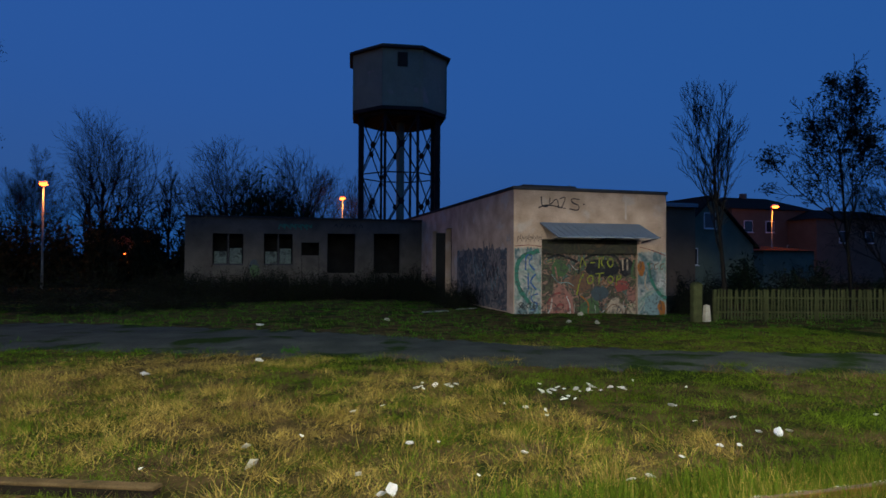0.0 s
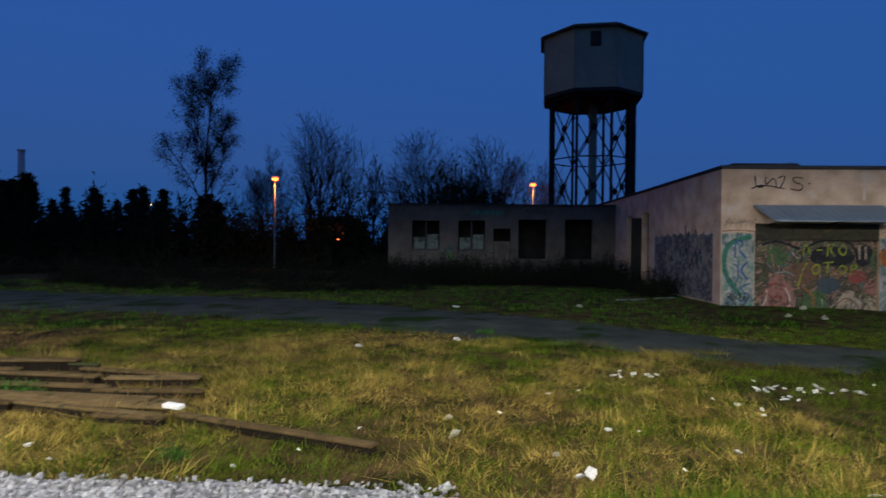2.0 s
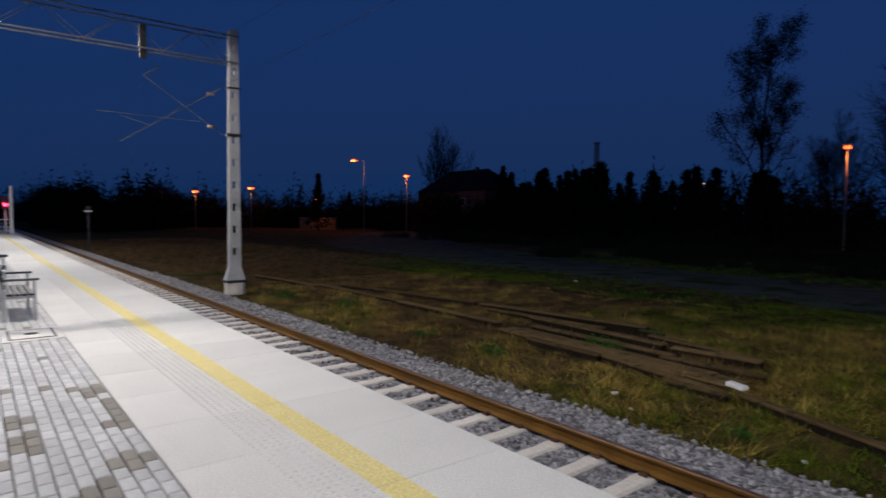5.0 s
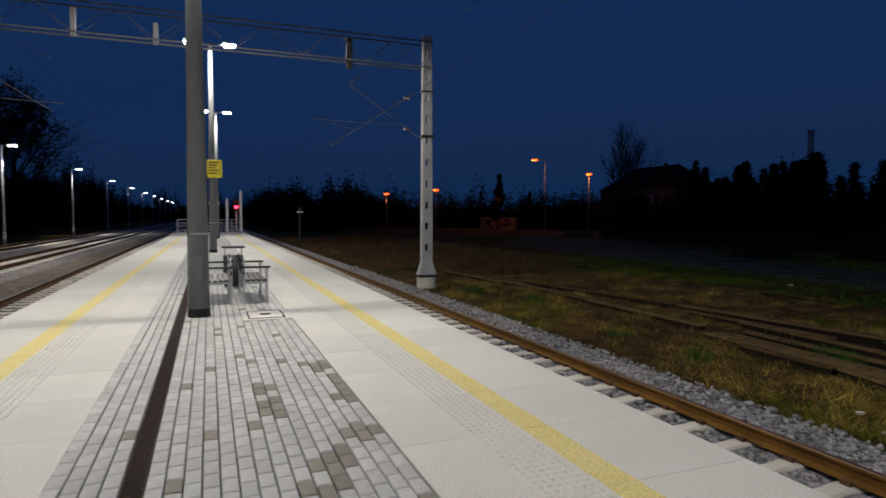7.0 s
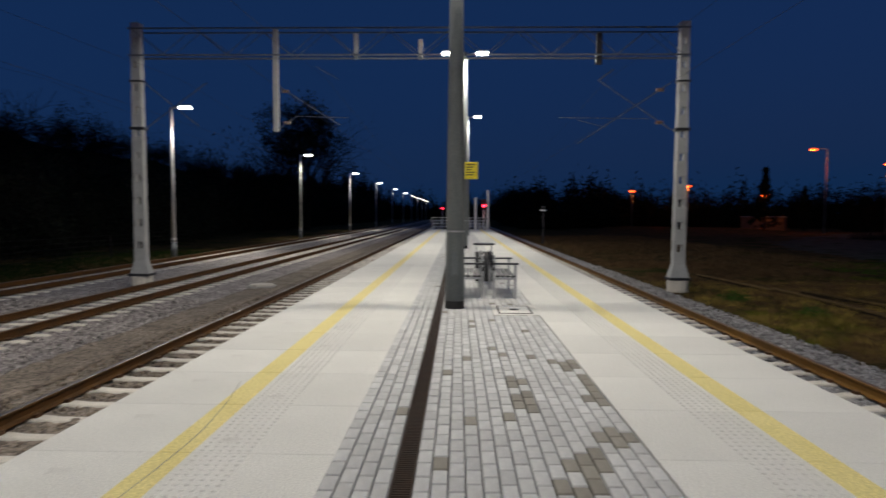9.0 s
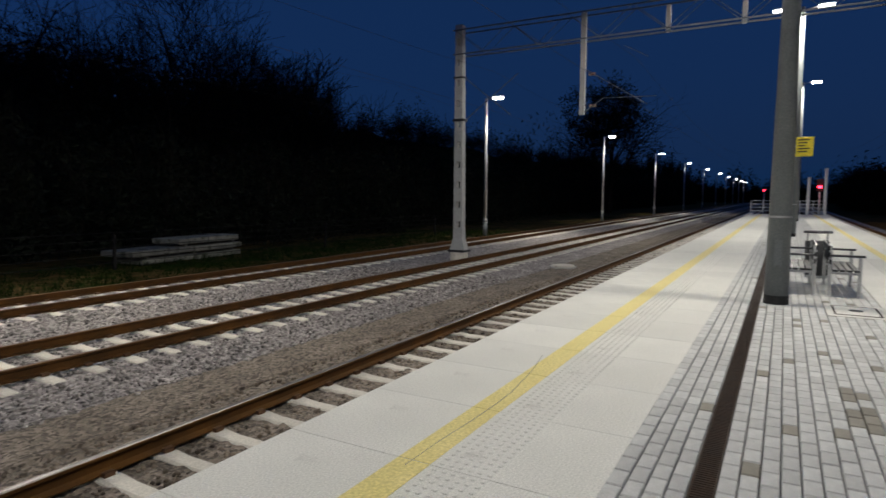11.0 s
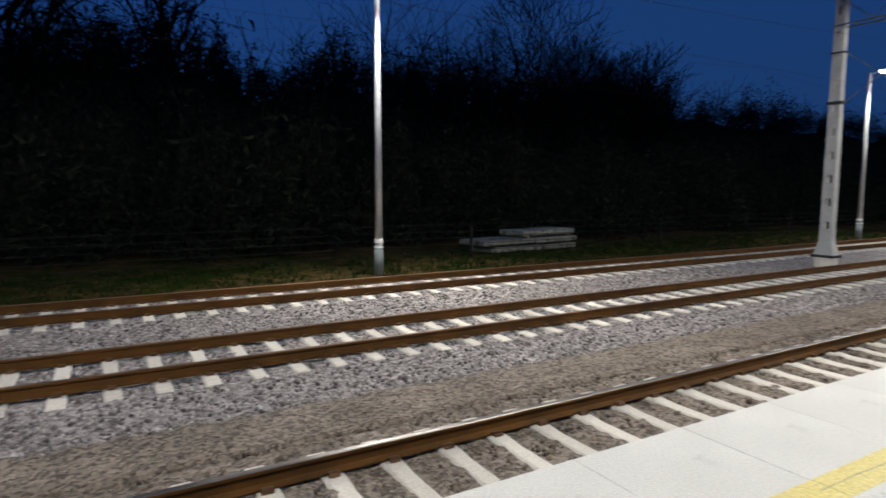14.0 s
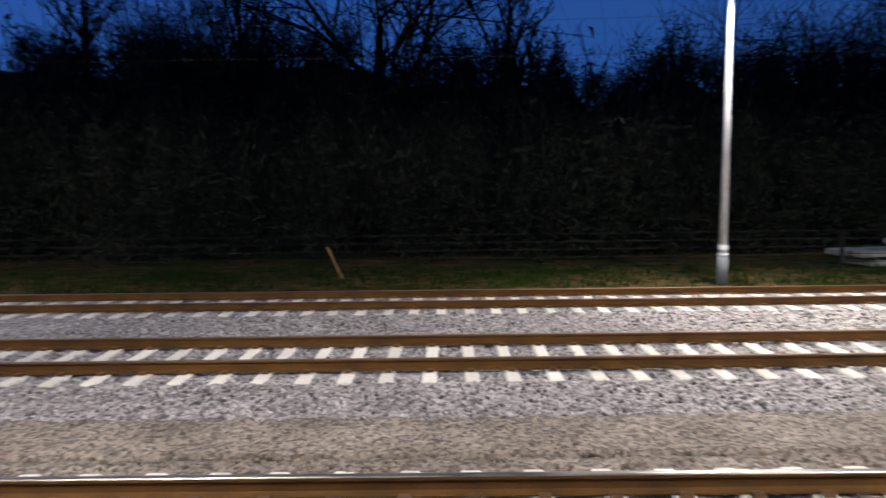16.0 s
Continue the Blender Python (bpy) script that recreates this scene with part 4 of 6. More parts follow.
def ribbon(points, width, plane, at, smooth=3):
    """A sprayed stroke: a flat band on the wall along a line of (a, z) points."""
    pts = [Vector(p) for p in points]
    for _ in range(smooth):
        pts = [pts[0]] + [q for a, b in zip(pts, pts[1:]) for q in (a * 0.75 + b * 0.25, a * 0.25 + b * 0.75)] + [pts[-1]]
    g, v = Geo(), []
    for i, p in enumerate(pts):
        d = (pts[min(i + 1, len(pts) - 1)] - pts[max(i - 1, 0)])
        s = Vector((-d.y, d.x)).normalized() * width / 2 * (0.8 + 0.4 * noise.noise((p.x * 3, p.y * 3, at)))
        v += [p + s, p - s]
    f = [(2 * i, 2 * i + 1, 2 * i + 3, 2 * i + 2) for i in range(len(pts) - 1)]
    return g.add([(p.x, at, p.y) if plane == "y" else (at, p.x, p.y) for p in v], f)


def blob(ca, cz, ra, rz, plane, at, seed):
    n = 22
    ring = []
    for i in range(n):
        a = 2 * math.pi * i / n
        k = 1 + 0.35 * noise.noise((math.cos(a) * 1.4 + seed, math.sin(a) * 1.4, seed))
        ring.append((ca + ra * k * math.cos(a), cz + rz * k * math.sin(a)))
    return Geo().add([(a, at, z) if plane == "y" else (at, a, z) for a, z in ring], [tuple(range(n))])


def jagged(a0, a1, z0, low, high, plane, at, n=40):
    """A painted patch with a straight foot and an uneven upper rim."""
    top = [(a0 + (a1 - a0) * i / n, low + (high - low) * (0.5 + 0.5 * math.sin(i * 2.1) * math.sin(i * 0.77 + 1)) * math.sin(math.pi * (i + 4) / (n + 8)) ** 0.5) for i in range(n + 1)]
    ring = [(a0, z0), (a1, z0)] + top[::-1]
    return Geo().add([(a, at, z) if plane == "y" else (at, a, z) for a, z in ring], [tuple(range(len(ring)))])


rng = random.Random(11)
FR = BY0 - 0.008
paint_layer = [0]


def spray(geo, color, label=""):
    part("graffiti", geo, SPRAY[color], house, label)


def layer(base, sign=-1):
    paint_layer[0] += 1
    return base + sign * 0.0004 * paint_layer[0]


# left strip of the front
part("graffiti", jagged(12.44, 13.92, -1.4, 2.25, 2.45, "y", layer(FR)), STRIP_PAINT, house, "pale and teal sprayed patch")
spray(ribbon([(13.8, 2.2), (12.7, 1.9), (12.5, 1.0), (12.7, 0.2), (13.3, -0.5), (13.85, -1.2)], 0.26, "y", layer(FR)), "teal", "teal sprayed arc")
spray(blob(13.5, -0.95, 0.3, 0.5, "y", layer(FR), 4.0), "pale_blue")
for line in ([(13.05, 1.2), (13.05, 2.05), (13.5, 1.9), (13.15, 1.6), (13.55, 1.2)], [(13.2, 0.2), (13.2, 1.05)], [(13.6, 1.0), (13.25, 0.6), (13.65, 0.2)], [(13.75, -0.0), (13.35, -0.1), (13.4, -0.4), (13.75, -0.5), (13.6, -0.85), (13.3, -0.8)]):
    spray(ribbon(line, 0.09, "y", layer(FR), 2), "blue", "blue sprayed letter stroke")
for i in range(7):
    x = 12.6 + rng.random() * 1.1
    spray(ribbon([(x, -0.9 + rng.random() * 0.5), (x + 0.2, -0.4), (x + 0.15, -0.9), (x + 0.45, -0.6)], 0.045, "y", layer(FR), 1), "black")
spray(ribbon([(12.45, 2.42), (13.2, 2.5), (13.9, 2.42)], 0.05, "y", layer(FR), 2), "dark_red")
# right strip
part("graffiti", jagged(19.58, 21.32, -1.6, 2.1, 2.3, "y", layer(FR)), STRIP_PAINT, house, "green and white sprayed patch")
spray(blob(20.6, -0.75, 0.65, 0.75, "y", layer(FR), 7.0), "pale_blue")
spray(blob(21.05, -0.9, 0.24, 0.5, "y", layer(FR), 9.0), "orange")
spray(ribbon([(19.7, 2.45), (20.4, 2.3), (21.3, 2.0)], 0.05, "y", layer(FR), 2), "dark_red")
# top tag
for line in ([(13.9, 5.0), (13.95, 4.45), (14.3, 4.5)], [(14.4, 4.95), (14.35, 4.5), (14.8, 5.0), (14.9, 4.4)], [(14.95, 4.9), (15.3, 5.05), (15.15, 4.6), (15.0, 4.4)], [(16.1, 4.9), (15.6, 4.95), (15.65, 4.7), (16.1, 4.6), (16.0, 4.3), (15.5, 4.4)], [(16.3, 4.65), (16.4, 4.65)], [(13.75, 4.4), (14.2, 4.6), (15.3, 4.4)]):
    spray(ribbon(line, 0.07, "y", layer(FR), 2), "black", "black sprayed tag")
for i in range(6):
    x = 12.6 + i * 0.23
    spray(ribbon([(x, 2.65), (x + 0.03, 3.0), (x + 0.14, 2.7), (x + 0.18, 3.02)], 0.035, "y", layer(FR), 1), "black")
# the gate
GR = BY0 + 0.155
paint_layer[0] = 0


def sketch(points):
    """From a sketch of the front in 1/78 m, right and down from its upper left corner, to the wall."""
    return [(BX0 + u / 78, BZ - v / 79) for u, v in points]


def stroke(points, width, color, label="", at=GR, smooth=3):
    spray(ribbon(sketch(points), width, "y", layer(at), smooth), color, label)


def patch(u, v, ra, rz, color, seed, at=GR):
    (a, z), = sketch([(u, v)])
    spray(blob(a, z, ra, rz, "y", layer(at), seed), color)


# underlying pieces: pink swirls, cream bubbles, teal and blue feet
patch(215, 470, 0.75, 0.85, "pink", 1.3)
patch(200, 545, 0.7, 0.35, "cream", 2.2)
patch(225, 575, 0.85, 0.22, "teal", 3.1)
patch(345, 505, 0.6, 0.6, "green", 4.4)
patch(458, 510, 0.55, 0.70, "cream", 5.2)
patch(545, 500, 0.45, 0.75, "cream", 6.6)
patch(540, 440, 0.35, 0.4, "pink", 7.7)
patch(300, 380, 0.6, 0.55, "brown", 8.3)
patch(390, 430, 0.5, 0.4, "grey_blue", 9.1)
patch(205, 330, 0.5, 0.45, "green", 10.5)
patch(490, 400, 0.5, 0.3, "dark_red", 11.9)
spray(Geo().add([(a, layer(GR), z) for a, z in sketch([(285, 600), (338, 548), (392, 600)])], [(0, 1, 2)]), "grey_blue", "blue-grey sprayed triangle")
stroke([(150, 470), (175, 430), (225, 425), (252, 470), (240, 515), (200, 525), (185, 495), (205, 470), (225, 480)], 0.13, "dark_red", "dark red sprayed swirl")
stroke([(160, 545), (200, 565), (250, 545), (255, 480), (235, 440)], 0.07, "white", "white sprayed outline")
stroke([(150, 520), (168, 490), (172, 450)], 0.06, "white")
stroke([(185, 320), (195, 370), (205, 420), (230, 440)], 0.10, "pink")
stroke([(170, 350), (200, 390), (240, 380), (270, 400)], 0.06, "pale_blue")
stroke([(410, 570), (415, 500), (455, 470), (498, 505), (502, 570)], 0.06, "brown", "brown outline of a sprayed bubble")
stroke([(505, 565), (515, 480), (548, 465), (585, 520), (578, 565)], 0.06, "brown")
stroke([(465, 520), (475, 485), (490, 500), (470, 520)], 0.05, "grey_blue")
stroke([(420, 360), (450, 390), (500, 385), (545, 420), (590, 470)], 0.08, "pink")
stroke([(300, 440), (340, 470), (330, 520), (370, 545)], 0.09, "orange")
stroke([(280, 560), (320, 520), (380, 530), (410, 500)], 0.06, "white")
stroke([(285, 420), (300, 470), (290, 530)], 0.05, "black")
stroke([(395, 470), (400, 520), (390, 570)], 0.05, "black")
for i in range(16):
    u = 165 + i * 26 + rng.uniform(-8, 8)
    v = rng.uniform(440, 540)
    stroke([(u, v), (u + rng.uniform(-3, 3), v + rng.uniform(25, 60))], rng.uniform(0.02, 0.05), rng.choice(["white", "cream", "black", "teal"]), smooth=1)
for i in range(14):
    u, v = rng.uniform(160, 560), rng.uniform(300, 540)
    stroke([(u, v), (u + rng.uniform(-30, 30), v - 22), (u + rng.uniform(-20, 40), v + 22), (u + 30, v + rng.uniform(-22, 22))], rng.uniform(0.03, 0.06), rng.choice(["black", "white", "orange", "black", "green"]))
# dark dome with yellow-green letters, the pale strokes beside it, and the orange leaf
patch(400, 325, 1.15, 0.45, "black", 13.0)
stroke([(288, 350), (300, 300), (345, 270), (410, 262), (465, 274), (486, 310), (488, 350)], 0.16, "black", "black sprayed dome")
stroke([(300, 345), (315, 305), (360, 280), (410, 273), (455, 285), (474, 318)], 0.05, "green")
patch(512, 322, 0.42, 0.5, "black", 14.0)
for u in (494, 516):
    stroke([(u, 288), (u + 2, 335)], 0.12, "cream", "pale sprayed bar", smooth=1)
stroke([(550, 290), (532, 360), (560, 372), (605, 308)], 0.13, "green", "green sprayed outline")
stroke([(150, 285), (200, 268), (250, 285), (285, 300)], 0.14, "black")
stroke([(150, 300), (190, 290), (230, 300)], 0.08, "green")
for line in ([(16.0, -0.1), (16.2, 0.7), (16.4, 1.0)], [(16.6, 0.75), (16.9, 1.0), (17.0, 0.6), (16.7, 0.45), (16.6, 0.75)], [(17.1, 1.0), (17.6, 1.05)], [(17.35, 1.0), (17.3, 0.4)], [(17.8, 0.7), (18.0, 0.95), (18.2, 0.7), (18.0, 0.45), (17.8, 0.7)], [(18.35, 0.4), (18.4, 1.0), (18.7, 0.85), (18.4, 0.65)],
             [(16.2, 1.3), (16.3, 2.0), (16.55, 1.4)], [(16.8, 1.6), (17.1, 1.6)], [(17.3, 1.3), (17.35, 1.9)], [(17.6, 1.9), (17.4, 1.6), (17.65, 1.3)], [(17.8, 1.6), (18.0, 1.9), (18.2, 1.6), (18.0, 1.3), (17.8, 1.6)]):
    spray(ribbon(line, 0.09, "y", layer(GR), 2), "lime", "yellow-green sprayed letter stroke")
# beside the gate
patch(575, 325, 0.22, 0.42, "orange", 15.0, FR)
stroke([(610, 300), (622, 380), (665, 440), (697, 455)], 0.24, "teal", "teal sprayed arc", FR)
stroke([(600, 340), (590, 400), (610, 420)], 0.10, "cream", "", FR)
patch(672, 388, 0.22, 0.22, "white", 16.0, FR)
stroke([(650, 395), (668, 412), (690, 375), (672, 372), (662, 385)], 0.10, "white", "", FR)
patch(628, 535, 0.36, 0.75, "pale_blue", 17.0, FR)
for u in (612, 640, 668):
    stroke([(u + 18, 305), (u, 308), (u, 335), (u + 16, 322)], 0.06, "brown", "brown sprayed letter", FR, 1)
# black scrawl low on the corner strip
for v in (478, 505, 530):
    stroke([(20 + k * 13 + (k % 2) * 4, v + (12 if k % 2 else -9)) for k in range(6)], 0.05, "black", "black scrawled tag", FR, 2)
# the side wall and the wing
SD = BX0 - 0.004
paint_layer[0] = 0
part("graffiti", jagged(29.5, 38.4, -0.95, 2.2, 2.55, "x", layer(SD)), SIDE_PAINT, house, "dark blue-grey scrawl over the side wall")
for i in range(30):
    y = rng.uniform(29.6, 38.0)
    z = rng.uniform(-0.6, 2.2)
    spray(ribbon([(y, z), (y + 0.3, z + rng.uniform(0.4, 0.9)), (y + 0.6, z - 0.3), (y + 0.8, z + rng.uniform(-0.2, 0.8))], rng.uniform(0.05, 0.16), "x", layer(SD), 2), rng.choice(["grey_blue", "grey_blue", "grey_blue", "black", "pale_blue"]))
for y in (29.0, 29.3):
    spray(ribbon([(y, 2.5), (y + 0.15, 3.2), (y + 0.3, 2.6), (y, 2.9)], 0.06, "x", layer(SD), 1), "white")
WG = BY1 - 0.004
paint_layer[0] = 0
for i in range(6):
    x = 1.0 + i * 0.42
    spray(ribbon([(x, 4.0), (x + 0.1, 4.5), (x + 0.35, 4.1), (x + 0.4, 4.45)], 0.16, "y", layer(WG), 2), "teal")
for i in range(5):
    x = 5.2 + i * 0.5
    spray(ribbon([(x, 4.2), (x + 0.2, 4.55), (x + 0.3, 4.25)], 0.06, "y", layer(WG), 1), "black")
for i in range(16):
    x = rng.uniform(-4.5, 10.5)
    if not any(h[0] - 0.6 < x < h[1] + 0.3 for h in HOLES):
        spray(blob(x, rng.uniform(0.6, 1.6), 0.35, 0.5, "y", layer(WG), i), rng.choice(["pale_blue", "grey_blue", "green"]))

# ---------------------------------------------------------------- water tower
tower = thing("water_tower", "old water tower with grey octagonal tank on black iron legs", "water tower", pose(13.2, 62.5, 0, 0, 0, -7))


def octagon(r, turn=0.0):
    return [(r * math.cos(math.pi / 8 + k * math.pi / 4 + turn), r * math.sin(math.pi / 8 + k * math.pi / 4 + turn)) for k in range(8)]


part("tank", Geo().prism(octagon(5.12), 16.8, 22.9), TANK, tower, "grey boarded octagonal tank")
part("roof", Geo().prism(octagon(5.6), 22.45, 22.65).prism(octagon(5.6), 22.65, 23.95, octagon(0.5)), FELT, tower, "low dark pyramid roof")
part("roof_knob", Geo().tube((0, 0, 23.85), (0, 0, 24.3), 0.25, 0.15, 8), FELT, tower)
part("girder_ring", Geo().prism(octagon(5.16), 16.42, 16.8), IRON, tower, "black iron girder ring under the tank")
part("girder_ring", Geo().prism(octagon(4.62), 16.15, 16.42), IRON, tower)
part("window", Geo().box(-0.5, 0.5, -4.80, -4.68, 20.7, 22.1), ROOM_SHADE, tower, "small dark window")
for k in range(8):
    a = math.pi / 8 + k * math.pi / 4
    part("tank_batten", Geo().tube((5.16 * math.cos(a), 5.16 * math.sin(a), 16.8), (5.16 * math.cos(a), 5.16 * math.sin(a), 22.5), 0.06, 0.06, 6), TANK, tower)
part("riser_pipe", Geo().tube((0.2, 0, -1.5), (0.2, 0, 16.15), 0.42, 0.42, 16), TANK, tower, "pale thick riser pipe", smooth=True)
feet = [(4.25 * math.cos(math.pi / 8 + k * math.pi / 4), 4.25 * math.sin(math.pi / 8 + k * math.pi / 4)) for k in range(8)]
for x, y in feet:
    big = abs(x) > 3
    w = 0.27 if big else 0.13
    leg = part("leg", Geo().box(x - w, x + w, y - w, y + w, -1.6, 16.15), IRON, tower)
    part("foot", Geo().box(x - w - 0.2, x + w + 0.2, y - w - 0.2, y + w + 0.2, -1.6, -1.1), EDGE, leg)
for k in range(8):
    (xa, ya), (xb, yb) = feet[k], feet[(k + 1) % 8]
    for z0, z1 in ((-1.0, 4.7), (4.7, 10.4), (10.4, 16.1)):
        part("brace", Geo().tube((xa, ya, z0), (xb, yb, z1), 0.07, 0.07, 5), IRON, tower)
        part("brace", Geo().tube((xb, yb, z0), (xa, ya, z1), 0.07, 0.07, 5), IRON, tower)
        part("ring_bar", Geo().tube((xa, ya, z1), (xb, yb, z1), 0.07, 0.07, 5), IRON, tower)
        mx, my, mz = (xa + xb) / 2, (ya + yb) / 2, (z0 + z1) / 2
        part("gusset", Geo().tube((mx * 0.985, my * 0.985, mz), (mx * 1.015, my * 1.015, mz), 0.34, 0.34, 8), IRON, tower)


# ---------------------------------------------------------------- trees and shrubs
def tree_parts(seed, height, fork=0.25, spread=42, kids=(9, 6, 6, 4), reach=0.62, up=0.10, girth=0.016, twig_r=0.0011, droop=0.0, wander=0.10, peak=0.75):
    """A bare tree grown branch from branch: the trunk and thick limbs, the fine twigs, and the twigs' ends. peak: how short the upper limbs are."""
    rnd = random.Random(seed)
    wood, twigs, tips = Geo(), Geo(), []

    def grow(p, d, length, r, level):
        steps = (9, 5, 3, 2, 1)[level]
        joints = [(p, d, r)]
        end = r * (0.25 if level == 0 else 0.45)
        for i in range(steps):
            k = 0.35 if level == 0 else 1.0
            d = (d + Vector((rnd.gauss(0, wander * k), rnd.gauss(0, wander * k), rnd.gauss(0, wander * k) + up - droop * level * 0.1))).normalized()
            q = p + d * (length / steps)
            r1 = r + (end - r) / (steps - i)
            g = wood if level < 2 else twigs
            g.tube(p, q, max(r, twig_r), max(r1, twig_r), (8, 5, 4, 3, 3)[level], False)
            p, r = q, r1
            joints.append((p, d, r))
        if level == len(kids):
            tips.append(p)
            return
        n = kids[level]
        turn = rnd.uniform(0, 6.28)
        for i in range(n):
            start = fork if level == 0 else 0.22
            u = start + (1 - start) * (i + rnd.uniform(0.1, 0.9)) / n
            a = u * steps
            k = min(int(a), steps - 1)
            base = joints[k][0].lerp(joints[k + 1][0], a - k)
            bd = joints[k + 1][1]
            turn += 2.4 + rnd.uniform(-0.5, 0.5)
            side = Matrix.Rotation(turn, 3, bd) @ bd.orthogonal().normalized()
            ang = radians(spread * rnd.uniform(0.65, 1.25) * (1.15 - 0.45 * u))
            nd = bd * math.cos(ang) + side * math.sin(ang)
            ln = length * reach * rnd.uniform(0.75, 1.2) * (1.15 - peak * (u - start) / (1 - start))
            grow(base, nd, ln, max(twig_r, joints[k][2] * (0.62 if level else 0.55)), level + 1)

    grow(Vector((0, 0, 0)), Vector((0, 0, 1)), 0.78, girth, 0)
    top = max(p.z for p in tips)
    k = height / top
    wood.v = [(x * k, y * k, z * k) for x, y, z in wood.v]
    twigs.v = [(x * k, y * k, z * k) for x, y, z in twigs.v]
    return wood, twigs, [p * k for p in tips]


def clumps(points, count, size, seed, mat, name="crown", jitter=0.5, squash=1.0):
    """Small leaves scattered round the given points, as one mesh."""
    rnd = np.random.RandomState(seed)
    p = np.array([tuple(q) for q in points])[rnd.randint(0, len(points), count)] + rnd.normal(0, jitter, (count, 3))
    a, b = rnd.normal(size=(count, 3)), rnd.normal(size=(count, 3))
    a *= size / np.linalg.norm(a, axis=1)[:, None]
    b *= size * 0.6 / np.linalg.norm(b, axis=1)[:, None]
    a[:, 2] *= squash
    b[:, 2] *= squash
    v = np.stack([p - a, p + b, p + a], 1).reshape(-1, 3)
    return quads(name, v, np.arange(count * 3).reshape(-1, 3), mat)


BARE = []
for seed, fork, spread, kids, reach, up, girth, peak in ((3, 0.22, 34, (12, 6, 6, 4), 0.42, 0.10, 0.018, 0.65), (8, 0.18, 44, (11, 7, 6, 4), 0.66, 0.09, 0.024, 0.45), (21, 0.30, 55, (8, 5, 5, 3), 0.80, 0.06, 0.040, 0.50), (5, 0.08, 38, (10, 6, 6, 4), 0.62, 0.12, 0.015, 0.55), (27, 0.36, 28, (10, 7, 6, 4), 0.46, 0.11, 0.013, 0.40)):
    w, tw, tp = tree_parts(seed, 10.0, fork, spread, kids, reach, up, girth, 0.0007 if fork > 0.25 else 0.0010, peak=peak)
    BARE.append((w.mesh("trunk", BARK, True), tw.mesh("twigs", TWIG)))


def bare_tree(kind, x, y, height, label, turn=0.0, wide=1.0, group="bare trees", sink=0.3):
    t = thing("tree", label, "tree", group=group)
    k = height / 10.0
    t.matrix_basis = Matrix.LocRotScale((x, y, ground_z(x, y) - sink), Euler((0, 0, turn)), (k * wide, k * wide, k))
    part("trunk", BARE[kind][0], BARK, t)
    part("crown", BARE[kind][1], TWIG, t, "bare branching crown")
    return t


# field side trees behind the buildings
for kind, x, y, h, turn, wide in ((1, -19.2, 79, 21.5, 0.3, 0.80), (0, -11.8, 79, 15.0, 1.0, 0.85), (1, -4.0, 77, 18.0, 2.2, 1.05), (1, 4.4, 77, 17.6, 0.8, 1.0), (3, -26.5, 80, 16.0, 2.0, 0.8), (3, 10.5, 80, 14.5, 4.4, 0.8), (0, -23.0, 88, 14.5, 5.1, 1.1),
                                  (0, -15.5, 84, 13.0, 3.0, 1.0), (3, -31.0, 90, 15.0, 2.9, 0.9), (3, 0.4, 84, 15.0, 1.9, 0.9)):
    bare_tree(kind, x, y, h, "tall bare winter tree with a fine branching crown", turn, wide, "bare trees behind the field")
bare_tree(4, 22.2, 25.2, 13.0, "slender bare tree with fine upright limbs beside the fence", 0.5, 0.95, "trees by the fence")
bare_tree(0, -151, 116, 31, "bare tree behind a far house", 1.0, 0.8, "far trees")
bare_tree(1, -146, 117, 33, "bare tree behind a far house", 2.0, 0.6, "far trees")


def leafy_tree(x, y, height, seed, label, count=5000, size=0.28, low=0.4, wide=0.2, jitter=0.012):
    t = thing("tree", label, "tree", pose(x, y, ground_z(x, y) - 0.2), group="trees with leaves left")
    w, tw, tips = tree_parts(seed, height, low, 40, (11, 6, 5, 3), wide, 0.10, 0.010, peak=0.35)
    part("trunk", w, BARK, t, smooth=True)
    part("branching", tw, TWIG, t)
    keep = [p for p in tips if noise.noise(p * (9.0 / height) + Vector((seed, 0, 0))) > -0.12]
    part("crown", clumps(keep, count, size, seed, LEAF_DRY, jitter=height * jitter), LEAF_DRY, t, "sparse crown of dark clustered leaves")


leafy_tree(-36.4, 85, 29.5, 19, "very tall tree with dark clumps of leaves high on its trunk", 20000, 0.17, 0.27, 0.36, 0.017)
leafy_tree(37.2, 31, 16.8, 35, "tall tree with withered leaf clumps behind the fence", 5200, 0.17, 0.34, 0.44, 0.010)
bare_tree(3, 43, 33, 11.0, "bare young tree among garden shrubs", 1.0, 1.0, "trees by the fence")
bare_tree(1, 46, 30, 17.0, "bare slender tree behind the fence", 2.6, 0.7, "trees by the fence")


def shrub_mesh(seed, mat, lumps=26, count=2000, size=0.070, tall=1.0):
    rnd = random.Random(seed)
    pts = []
    for _ in range(lumps):
        a, r = rnd.uniform(0, 6.28), rnd.uniform(0, 1) ** 0.5
        h = rnd.uniform(0.1, 1.0) * (1.15 - 0.55 * r) * tall
        pts.append((r * math.cos(a), r * math.sin(a), h))
    stems = Geo()
    for p in pts:
        stems.tube((p[0] * 0.3, p[1] * 0.3, -0.1), p, 0.02, 0.008, 3, False)
        for _ in range(2):
            q = Vector(p) * rnd.uniform(0.7, 1.0)
            stems.tube(q, q + Vector((rnd.uniform(-0.3, 0.3), rnd.uniform(-0.3, 0.3), rnd.uniform(0.05, 0.4))), 0.008, 0.004, 3, False)
    low = [(x, y, z * k) for x, y, z in pts for k in (0.25, 0.5, 0.75, 1.0)]
    return stems.mesh("woody_base", BARK), clumps(low, count, size, seed, mat, "foliage", 0.12, 0.5)


